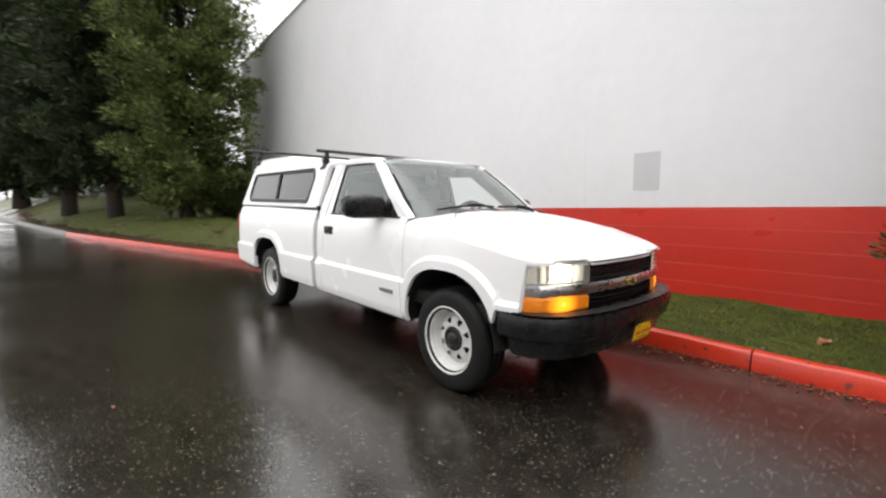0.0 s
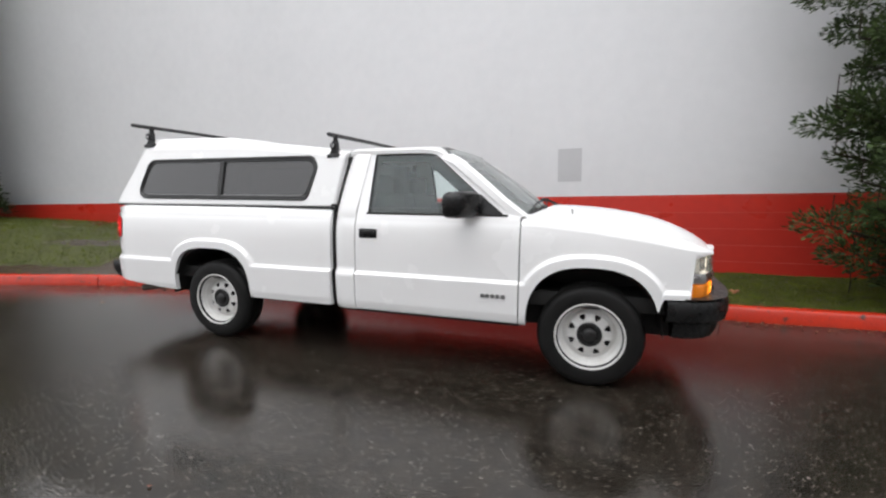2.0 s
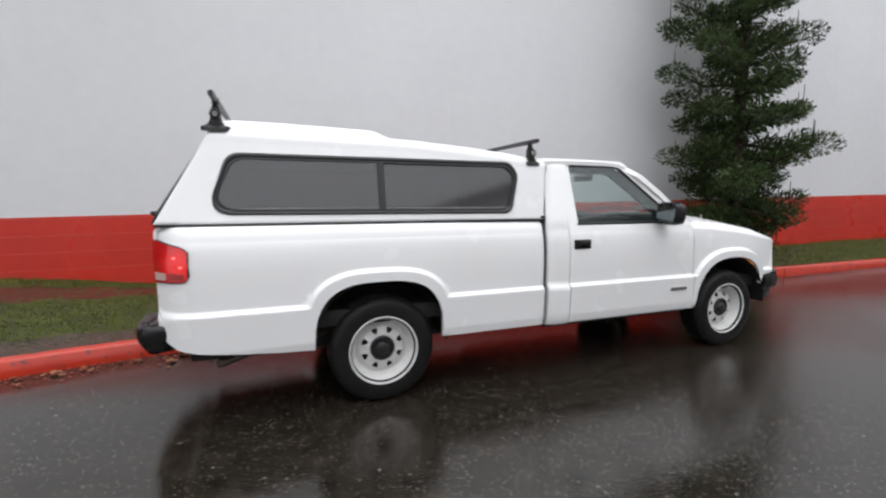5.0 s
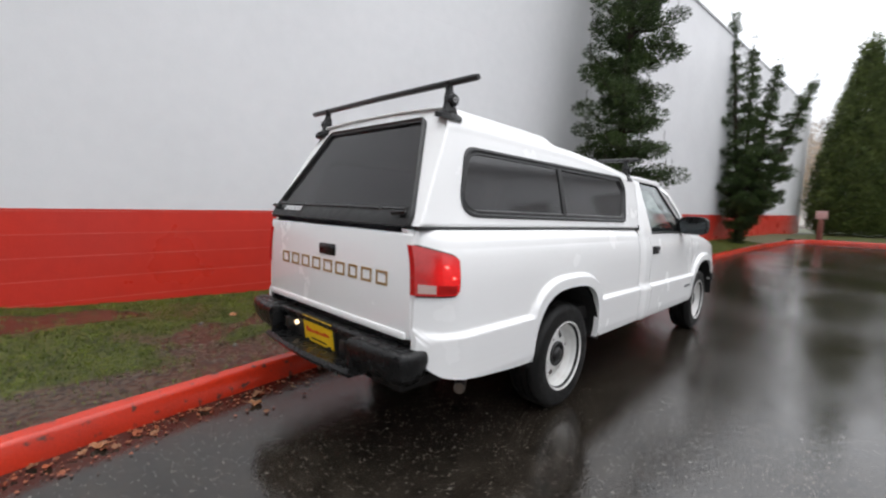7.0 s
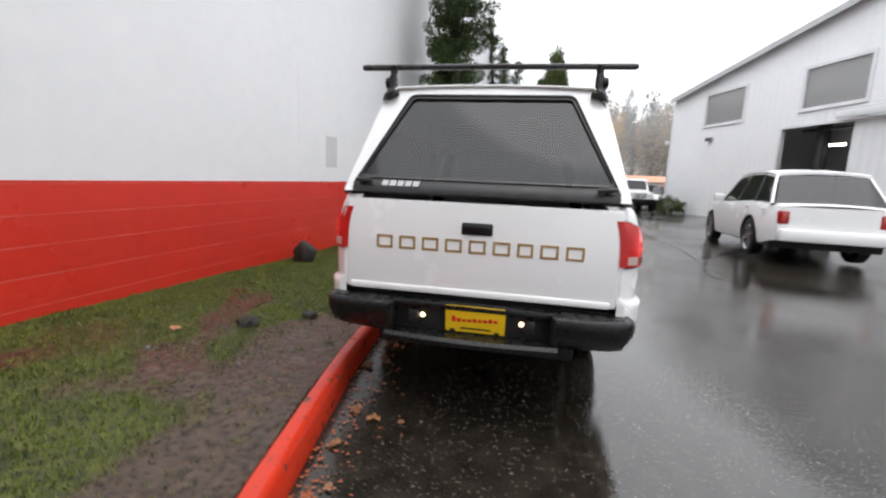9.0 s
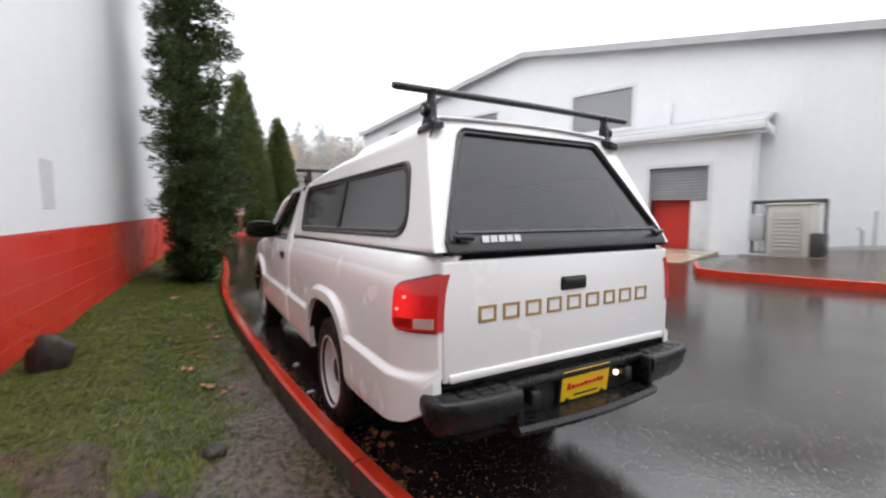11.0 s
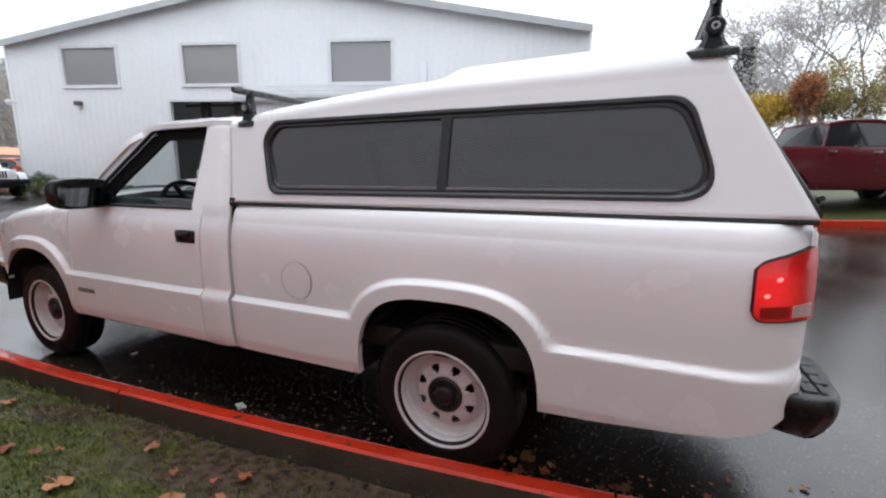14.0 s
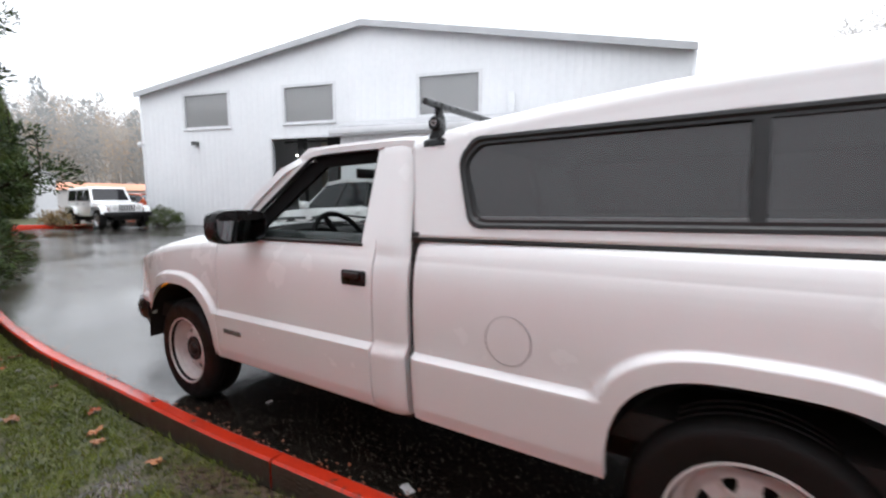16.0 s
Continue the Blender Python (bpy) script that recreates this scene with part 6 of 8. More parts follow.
class Leaves:
    """Collects many small bent leaf sprays and makes one mesh of them."""

    def __init__(self, seed):
        self.rng = np.random.default_rng(seed)
        self.v, self.f, self.count = [], [], 0

    def clump(self, centre, radii, n, size, out, spread_out=0.8, flat=0.5):
        """n sprays in an ellipsoid round centre, growing along out with some scatter."""
        r = self.rng
        d = r.normal(size=(n, 3))
        d /= np.linalg.norm(d, axis=1)[:, None]
        pos = np.array(centre) + d * np.array(radii) * (r.random((n, 1)) ** 0.4)
        grow = np.array(out) + d * spread_out + r.normal(scale=0.35, size=(n, 3))
        grow /= np.linalg.norm(grow, axis=1)[:, None]
        side = np.cross(grow, r.normal(size=(n, 3)))
        side /= np.linalg.norm(side, axis=1)[:, None]
        ln = size * r.uniform(0.6, 1.4, (n, 1))
        wd = ln * r.uniform(0.10, 0.20, (n, 1))
        bend = np.cross(grow, side) * ln * r.uniform(-0.25, 0.25, (n, 1))
        c = pos + grow * ln * 0.6 + side * wd + bend
        e = pos + grow * ln * 0.6 - side * wd + bend
        t = pos + grow * ln + bend * 1.6
        block_v = np.stack([pos, c, t, e], axis=1).reshape(-1, 3)
        base = self.count + np.arange(n)[:, None] * 4
        self.f.append(base + np.array([[0, 1, 2, 3]]))
        self.v.append(block_v)
        self.count += n * 4

    def mesh(self, name, material):
        me = bpy.data.meshes.new(name)
        me.from_pydata(np.concatenate(self.v).tolist(), [], np.concatenate(self.f).tolist())
        me.materials.append(material)
        return me


def trunk_mesh(bm, base, top, r0, r1, wob, seed, sides=12):
    rr = random.Random(seed)
    pts, rs = [], []
    for i in range(10):
        f = i / 9
        p = Vector(base).lerp(Vector(top), f) + Vector((rr.uniform(-wob, wob), rr.uniform(-wob, wob), 0)) * (f * (1.2 - f))
        pts.append(p)
        rs.append(r0 + (r1 - r0) * f + (0.18 * r0 * (1 - f / 0.12) if f < 0.12 else 0))
    tube(bm, pts, rs, sides)
    return pts


def tree(label, category, leaf, seed, m, leaders, branches, profile, squeeze=(1, 1), clump=(0.24, 26, 0.12), droop=0.0, tip_up=0.35, trunk=0.14, gap=0.25, group="", ragged=0.66, inner=(22, 2.3), puffs=False):
    """A conifer: leaders are (base, top) trunks; profile gives the branch length at a height share."""
    rr = random.Random(seed)
    root = thing("tree", label, category, m, group)
    wood, leaves = bmesh.new(), Leaves(seed)
    for li, (b, t) in enumerate(leaders):
        pts = trunk_mesh(wood, b, t, trunk * (1 if li == 0 else 0.7), 0.02, 0.10, seed + li)
        height = t[2] - b[2]
        for k in range(branches):
            f = ((k + rr.random()) / branches) ** (1.35 if ragged < 0.65 else 1.0)
            z = b[2] + height * f
            i = min(int(f * 9), 8)
            start = pts[i].lerp(pts[i + 1], f * 9 - i)
            length = profile(f) * rr.uniform(ragged, 1.06)
            if length < 0.08:
                continue
            a = k * 2.399 + rr.uniform(-0.5, 0.5)
            way = Vector((math.cos(a) * squeeze[0], math.sin(a) * squeeze[1 if math.sin(a) > 0 else -1], rr.uniform(-0.1, 0.25) - droop))
            end = start + way * length
            bend = start.lerp(end, 0.55) + Vector((0, 0, -0.10 * length))
            tip = end + Vector((0, 0, tip_up * length * 0.5))
            tube(wood, [start, bend, end, tip], [0.028 * (1.1 - f) + 0.008, 0.018 * (1.1 - f) + 0.006, 0.008, 0.004], 5)
            # dark inner foliage round the stem
            leaves.clump(start.lerp(bend, 0.6), (clump[0] * 1.1, clump[0] * 1.1, clump[0] * 0.9), inner[0], clump[2] * inner[1], (way.x * 0.5, way.y * 0.5, 0.2))
            leaves.clump(bend, (clump[0] * 1.2, clump[0] * 1.2, clump[0] * 0.9), int(inner[0] * 0.8), clump[2] * inner[1] * 0.87, (way.x * 0.5, way.y * 0.5, 0.2))
            n_c = max(2, int(length / (clump[0] * (1.25 if puffs else 0.85))))
            for c in range(n_c):
                u = 0.30 + 0.75 * (c + rr.random() * 0.7) / n_c
                if rr.random() < gap * (1.2 - u):
                    continue
                p = start.lerp(bend, u / 0.55) if u < 0.55 else (bend.lerp(end, (u - 0.55) / 0.45) if u < 1 else end.lerp(tip, min(1, (u - 1) * 4)))
                p = p + Vector((rr.uniform(-1, 1), rr.uniform(-1, 1), rr.uniform(-0.3, 0.6))) * clump[0] * 0.5
                s = clump[0] * rr.uniform(0.7, 1.2)
                if puffs:
                    leaves.clump(p, (s * 1.1, s * 1.1, s * 0.62), int(clump[1] * rr.uniform(0.7, 1.2)), clump[2], (way.x * 0.6, way.y * 0.6, 0.45), 1.0)
                else:
                    leaves.clump(p, (s, s, s * 0.62), int(clump[1] * rr.uniform(0.7, 1.2)), clump[2], (way.x * 0.6, way.y * 0.6, 0.5 + tip_up - droop))
        leaves.clump(t, (0.12, 0.12, 0.35), 60, clump[2], (0, 0, 1))
    part("trunk", wood, BARK, root, "dark wet bark")
    ob = new("crown", leaves.mesh("crown", leaf))
    ob.parent = root
    return root


# two junipers before the wall
tree("ragged dark green juniper on the lawn before the wall", "tree", LEAF_JUNIPER, 11, pose(4.66, 1.50, lawn_z(4.66, 1.50) - 0.05), [((0, 0, 0), (0.10, 0.05, 8.6))], 116,
     lambda f: at(f, (0, 0.02, 0.05, 0.12, 0.30, 0.45, 0.6, 0.8, 1.0), (0.0, 0.45, 1.02, 1.30, 1.34, 1.32, 1.26, 1.0, 0.15)), (1.11, 0.30, 0.62), (0.22, 460, 0.054), -0.06, 0.50, 0.12, 0.05, "trees along the wall", 0.56, (46, 1.7), True)
tree("ragged dark green juniper with four leaning leaders", "tree", LEAF_JUNIPER, 23, pose(14.6, 1.15, lawn_z(14.6, 1.15) - 0.05), [((0, 0, 0), (-0.5, 0.75, 8.0)), ((0.1, -0.1, 0.6), (-0.2, 0.1, 6.9)), ((0.2, -0.1, 0.7), (0.5, -0.55, 6.3)), ((0.1, -0.2, 0.7), (0.5, -1.55, 5.6))], 70,
     lambda f: at(f, (0, 0.06, 0.12, 0.3, 0.5, 0.75, 1.0), (0.2, 0.5, 1.25, 1.20, 0.80, 0.45, 0.06)), (1.0, 0.62), (0.17, 110, 0.075), -0.05, 0.6, 0.12, 0.36, "trees along the wall", 0.42, (12, 1.5))
# big cedars on the bank
CEDAR_LOW = lambda f: at(f, (0, 0.03, 0.05, 0.12, 0.35, 0.6, 0.85, 1.0), (0.0, 0.0, 1.2, 2.2, 2.5, 2.1, 1.2, 0.2))
CEDAR = lambda f: at(f, (0, 0.08, 0.10, 0.18, 0.35, 0.6, 0.85, 1.0), (0.0, 0.0, 1.3, 2.2, 2.5, 2.1, 1.2, 0.2))
tree("large green cedar with dense drooping foliage on the bank", "tree", LEAF_CEDAR, 31, pose(-13.2, 0.75, lawn_z(-13.2, 0.75) - 0.05), [((0, 0, 0), (0.2, 0.1, 15.0))], 330, CEDAR_LOW, (1, 1), (0.36, 92, 0.13), 0.10, 0.25, 0.20, 0.10, "cedars on the bank")
tree("large dark cedar with a thick bare lower trunk on the bank", "tree", LEAF_DARK, 37, pose(-16.0, -0.95, lawn_z(-16.0, -0.95) - 0.05), [((0, 0, 0), (0.1, -0.1, 16.0))], 300, CEDAR, (0.9, 0.9), (0.38, 86, 0.138), 0.12, 0.2, 0.24, 0.10, "cedars on the bank")
tree("large dark cedar with a thick bare lower trunk on the bank", "tree", LEAF_DARK, 41, pose(-20.5, -2.1, lawn_z(-20.5, -2.1) - 0.05), [((0, 0, 0), (-0.2, 0.1, 17.0))], 300, CEDAR, (1.1, 1.1), (0.42, 88, 0.15), 0.12, 0.2, 0.26, 0.10, "cedars on the bank")
tree("tall dark cedar behind the others on the bank", "tree", LEAF_DARK, 43, pose(-27, 0.8, lawn_z(-27, 0.8) - 0.05), [((0, 0, 0), (-0.2, 0.1, 17.0))], 220, CEDAR, (1.3, 1.3), (0.5, 34, 0.26), 0.12, 0.2, 0.4, 0.10, "cedars on the bank")
tree("tall dark cedar behind the others on the bank", "tree", LEAF_DARK, 47, pose(-33, -4.0, lawn_z(-33, -4.0) - 0.05), [((0, 0, 0), (-0.2, 0.1, 16.0))], 220, CEDAR, (1.4, 1.4), (0.5, 34, 0.28), 0.12, 0.2, 0.4, 0.10, "cedars on the bank")


def cone_tree(label, x, y, height, radius, seed):
    """A dense clipped-looking cypress: foliage shell over a trunk."""
    root = thing("conical_tree", label, "tree", pose(x, y, ground_z(x, y) + 0.1), "conical trees at the far kerb")
    wood, leaves = bmesh.new(), Leaves(seed)
    trunk_mesh(wood, (0, 0, 0), (0, 0, height * 0.9), 0.18, 0.03, 0.04, seed)
    rr = random.Random(seed)
    n = int(330 * height / 7)
    for k in range(n):
        f = (k + rr.random()) / n
        f = 1 - (1 - f) ** 0.62
        z = 0.15 + height * f * 0.96
        rad = radius * at(f, (0, 0.05, 0.15, 0.4, 0.7, 0.92, 1.0), (0.70, 0.92, 1.0, 0.86, 0.50, 0.17, 0.03)) * rr.uniform(0.80, 1.04)
        a = k * 2.399
        p = Vector((rad * math.cos(a), rad * math.sin(a), z))
        leaves.clump(p, (0.30, 0.30, 0.42), 90, 0.16, (math.cos(a) * 0.4, math.sin(a) * 0.4, 1.0), 0.5)
        if k % 2 == 0:
            leaves.clump(p * 0.62 + Vector((0, 0, 0.38 * z)), (0.42, 0.42, 0.5), 34, 0.30, (math.cos(a) * 0.4, math.sin(a) * 0.4, 1.0), 0.6)
        if k % 3 == 0:
            tube(wood, [(0, 0, z - 0.2), p], [0.02, 0.008], 4)
    part("trunk", wood, BARK, root, "dark wet bark")
    ob = new("crown", leaves.mesh("crown", LEAF_CONE))
    ob.parent = root


cone_tree("tall dense green cypress in a cone shape", 29.0, -1.5, 10.7, 1.95, 51)
cone_tree("smaller dense green cypress in a cone shape", 31.0, -4.25, 8.1, 1.40, 53)


def shrub(label, x, y, z, rx, ry, h, seed, leaf, n=60):
    root = thing("shrub", label, "shrub", pose(x, y, z))
    wood, leaves = bmesh.new(), Leaves(seed)
    rr = random.Random(seed)
    for k in range(n):
        a, f = rr.uniform(0, 6.283), rr.random() ** 0.6
        p = Vector((rx * f * math.cos(a), ry * f * math.sin(a), h * rr.uniform(0.1, 1.0) * (1 - 0.45 * f * f)))
        leaves.clump(p, (0.16, 0.16, 0.14), 40, 0.10, (p.x, p.y, 0.6))
        if k % 2 == 0:
            tube(wood, [(0.1 * math.cos(a), 0.1 * math.sin(a), 0), p], [0.012, 0.004], 4)
    part("stems", wood, BARK, root)
    ob = new("foliage", leaves.mesh("foliage", leaf))
    ob.parent = root


shrub("dark evergreen shrub under the cedars beside the wall", -12.7, 2.35, lawn_z(-12.7, 2.35), 1.6, 0.75, 1.9, 61, LEAF_DARK, 240)
shrub("dark evergreen shrub under the cedars beside the wall", -14.6, 2.4, lawn_z(-14.6, 2.4), 1.8, 0.9, 2.1, 62, LEAF_DARK, 200)
shrub("low green shrub at the metal building's corner", 20.6, -7.6, ground_z(20.6, -7.6), 1.1, 0.8, 0.85, 67, LEAF_CONE, 80)
shrub("dry tan grass clump beside the far kerb", 21.9, -4.2, ground_z(21.9, -4.2), 0.5, 0.5, 0.8, 71, leaf_material("dry_grass", (0.16, 0.11, 0.05), (0.26, 0.18, 0.08)), 40)

# evergreen hedge along the bank behind the cedars
def hedge(label, x0, y0, x1, y1, h, seed):
    root = thing("hedge", label, "hedge", pose(0, 0, 0))
    wood, leaves = bmesh.new(), Leaves(seed)
    rr = random.Random(seed)
    n = int(math.hypot(x1 - x0, y1 - y0) * 26)
    for k in range(n):
        f = rr.random()
        x, y = x0 + (x1 - x0) * f + rr.gauss(0, 0.45), y0 + (y1 - y0) * f + rr.gauss(0, 0.45)
        g = lawn_z(x, y)
        p = Vector((x, y, g + h * rr.uniform(0.03, 1.0) * (0.8 + 0.3 * noise.noise(Vector((x * 0.7, y * 0.7, 0))))))
        leaves.clump(p, (0.34, 0.34, 0.30), 40, 0.20, (0, 0, 0.6))
        if k % 6 == 0:
            tube(wood, [(x, y, g - 0.1), p], [0.03, 0.008], 4)
    tagged(part("stems", wood, BARK, root), kind="stuff")
    ob = new("foliage", leaves.mesh("foliage", LEAF_DARK))
    ob.parent = root


hedge("dark evergreen hedge along the bank behind the cedars", -17.5, 3.0, -24.5, 1.0, 2.4, 73)
hedge("dark evergreen hedge along the bank behind the cedars", -24.5, 1.0, -34.0, -3.0, 2.6, 74)

# woods on the far hillside, bare and misty; the mist is painted into their colours
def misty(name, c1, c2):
    """Thin twigs and leaves far off, c1 and c2 pale with painted haze: light passes through as well as bouncing off."""
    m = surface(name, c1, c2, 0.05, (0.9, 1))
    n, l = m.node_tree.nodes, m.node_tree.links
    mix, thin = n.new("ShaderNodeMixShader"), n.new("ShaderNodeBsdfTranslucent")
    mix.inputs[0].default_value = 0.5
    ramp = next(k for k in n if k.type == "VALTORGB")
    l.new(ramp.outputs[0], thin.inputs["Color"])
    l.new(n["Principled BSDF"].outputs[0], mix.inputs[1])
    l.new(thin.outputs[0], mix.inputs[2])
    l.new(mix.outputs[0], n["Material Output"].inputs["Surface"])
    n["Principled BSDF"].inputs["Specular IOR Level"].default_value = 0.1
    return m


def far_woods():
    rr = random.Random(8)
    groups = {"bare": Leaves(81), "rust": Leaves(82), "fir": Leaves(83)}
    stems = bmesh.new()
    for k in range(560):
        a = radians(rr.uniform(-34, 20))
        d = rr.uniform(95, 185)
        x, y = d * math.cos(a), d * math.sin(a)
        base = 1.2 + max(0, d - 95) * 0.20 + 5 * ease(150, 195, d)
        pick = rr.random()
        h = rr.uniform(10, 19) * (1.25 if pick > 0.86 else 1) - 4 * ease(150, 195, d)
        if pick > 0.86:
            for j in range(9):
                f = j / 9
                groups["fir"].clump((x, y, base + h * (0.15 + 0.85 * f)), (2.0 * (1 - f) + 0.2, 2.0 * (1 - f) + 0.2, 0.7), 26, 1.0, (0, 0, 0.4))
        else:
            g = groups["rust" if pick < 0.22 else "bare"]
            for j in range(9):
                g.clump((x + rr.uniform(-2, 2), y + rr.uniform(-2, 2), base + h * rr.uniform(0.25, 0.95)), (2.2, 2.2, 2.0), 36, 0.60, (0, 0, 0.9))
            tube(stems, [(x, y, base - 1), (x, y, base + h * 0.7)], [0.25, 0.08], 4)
    # base colours lightened to stand in for the mist in between
    mats = {"bare": misty("haze_tinted_bare_twigs", (0.370, 0.345, 0.318), (0.430, 0.402, 0.370)), "rust": misty("haze_tinted_rust_leaves", (0.50, 0.39, 0.29), (0.56, 0.43, 0.31)), "fir": misty("haze_tinted_fir", (0.29, 0.30, 0.297), (0.35, 0.36, 0.356))}
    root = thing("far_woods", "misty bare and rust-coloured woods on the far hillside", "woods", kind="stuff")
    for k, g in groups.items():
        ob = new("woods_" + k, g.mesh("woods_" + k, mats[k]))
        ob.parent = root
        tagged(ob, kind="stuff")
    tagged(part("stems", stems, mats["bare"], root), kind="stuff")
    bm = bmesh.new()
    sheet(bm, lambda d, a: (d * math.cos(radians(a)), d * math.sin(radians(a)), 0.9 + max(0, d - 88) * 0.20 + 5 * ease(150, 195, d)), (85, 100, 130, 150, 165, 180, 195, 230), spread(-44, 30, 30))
    # the hillside's colour carries the same painted haze
    single("far_hillside", bm, surface("haze_tinted_brush", (0.34, 0.315, 0.285), (0.30, 0.278, 0.25), 0.08, (0.9, 1)), "misty brown hillside of brush beyond the lot", "hillside", kind="structure")


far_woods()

# trees behind the far car park, haze painted into the pale grey of their twigs
TWIGS = misty("haze_tinted_twigs", (0.42, 0.40, 0.385), (0.50, 0.475, 0.455))


def bare_tree(label, x, y, h, seed, leaf=None, n_leaf=0, open_out=0.42, twigs=5, size=0.17, stem=0.27):
    root = thing("bare_tree", label, "tree", pose(x, y, ground_z(x, y)), "trees behind the car park")
    rr = random.Random(seed)
    wood, leaves = bmesh.new(), Leaves(seed)
    def grow(p, d, ln, r, depth):
        q = p + d * ln
        tube(wood, [p, p.lerp(q, 0.5) + Vector((rr.uniform(-1, 1), rr.uniform(-1, 1), 0)) * ln * 0.05, q], [r, r * 0.8, r * 0.6], 4 if depth else 7)
        if leaf and depth > 1:
            leaves.clump(q, (0.5, 0.5, 0.5), n_leaf, size, (0, 0, 0.3))
        if depth < twigs:
            for _ in range(3 if depth < 4 else 2):
                nd = (d + Vector((rr.gauss(0, open_out), rr.gauss(0, open_out), rr.gauss(0.10, 0.25)))).normalized()
                grow(q, nd, ln * rr.uniform(0.6, 0.82), r * 0.58, depth + 1)
    grow(Vector((0, 0, 0)), Vector((0, 0, 1)), h * stem, 0.16, 0)
    part("trunk", wood, TWIGS, root)
    if leaf:
        ob = new("leaves", leaves.mesh("leaves", leaf))
        ob.parent = root


# twig sprays almost as pale as the sky: haze put into their colour
HAZETWIGS = misty("haze_tinted_sprays", (0.56, 0.535, 0.52), (0.64, 0.61, 0.59))
AUTUMN = leaf_material("rust_autumn_leaves", (0.24, 0.105, 0.048), (0.34, 0.15, 0.065))
OLIVE = leaf_material("yellow_autumn_leaves", (0.25, 0.21, 0.085), (0.34, 0.28, 0.11))
GOLDLEAF = leaf_material("golden_autumn_leaves", (0.34, 0.22, 0.03), (0.44, 0.30, 0.05))
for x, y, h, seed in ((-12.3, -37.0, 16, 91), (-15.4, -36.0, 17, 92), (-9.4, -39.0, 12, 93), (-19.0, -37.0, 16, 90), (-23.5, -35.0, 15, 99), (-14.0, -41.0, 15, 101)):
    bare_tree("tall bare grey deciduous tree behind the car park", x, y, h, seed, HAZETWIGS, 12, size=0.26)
bare_tree("yellowing broad tree behind the car park", -13.6, -31.5, 12.5, 94, OLIVE, 30, 0.55, stem=0.17)
bare_tree("yellowing broad tree behind the car park", -11.6, -31.0, 10.5, 98, OLIVE, 30, 0.55, stem=0.17)
bare_tree("yellowing broad tree behind the car park", -18.0, -32.0, 12.0, 100, OLIVE, 30, 0.55, stem=0.17)
bare_tree("low golden-yellow tree behind the car park", -8.4, -28.6, 9.5, 102, GOLDLEAF, 40, 0.5, stem=0.16)
bare_tree("rust-brown narrow young tree behind the car park", -9.85, -26.4, 6.6, 95, AUTUMN, 26, 0.07, stem=0.24)
bare_tree("rust-brown narrow young tree behind the car park", -6.6, -33, 5.6, 96, AUTUMN, 20, 0.30)
# fir leaves lightened, so that their colour holds the haze
tree("tall misty fir with two tops behind the car park", "tree", leaf_material("haze_tinted_fir_leaves", (0.060, 0.078, 0.066), (0.125, 0.145, 0.118)), 97, pose(-9.2, -39.2, 0.6), [((0, 0, 0), (0, 0, 10.6)), ((1.8, 0.3, 0), (1.85, 0.3, 9.9))], 150,
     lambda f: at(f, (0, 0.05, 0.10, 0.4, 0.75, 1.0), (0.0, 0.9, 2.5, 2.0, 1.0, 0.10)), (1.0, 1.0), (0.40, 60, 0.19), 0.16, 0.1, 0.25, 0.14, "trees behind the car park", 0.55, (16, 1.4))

# ---- other vehicles ----
REDPAINT = surface("dark_red_car_paint", (0.105, 0.010, 0.014), (0.075, 0.008, 0.011), 3, (0.15, 0.28), coat=0.7)
SILVERPAINT = surface("silver_car_paint", (0.62, 0.63, 0.65), (0.55, 0.56, 0.58), 3, (0.2, 0.3), metal=0.2, coat=0.6)
ORANGEPAINT = surface("orange_car_paint", (0.55, 0.09, 0.015), (0.45, 0.07, 0.012), 3, (0.2, 0.3), coat=0.6)
ALLOY = surface("alloy_wheel", (0.45, 0.45, 0.46), (0.35, 0.35, 0.36), 20, (0.2, 0.35), metal=0.8)
CABINPAINT = surface("dark_grey_car_paint", (0.03, 0.032, 0.036), (0.02, 0.022, 0.025), 3, (0.2, 0.3), coat=0.6)
CABIN = surface("dark_cabin", (0.012, 0.012, 0.013), (0.02, 0.02, 0.02), 8, (0.7, 0.9))


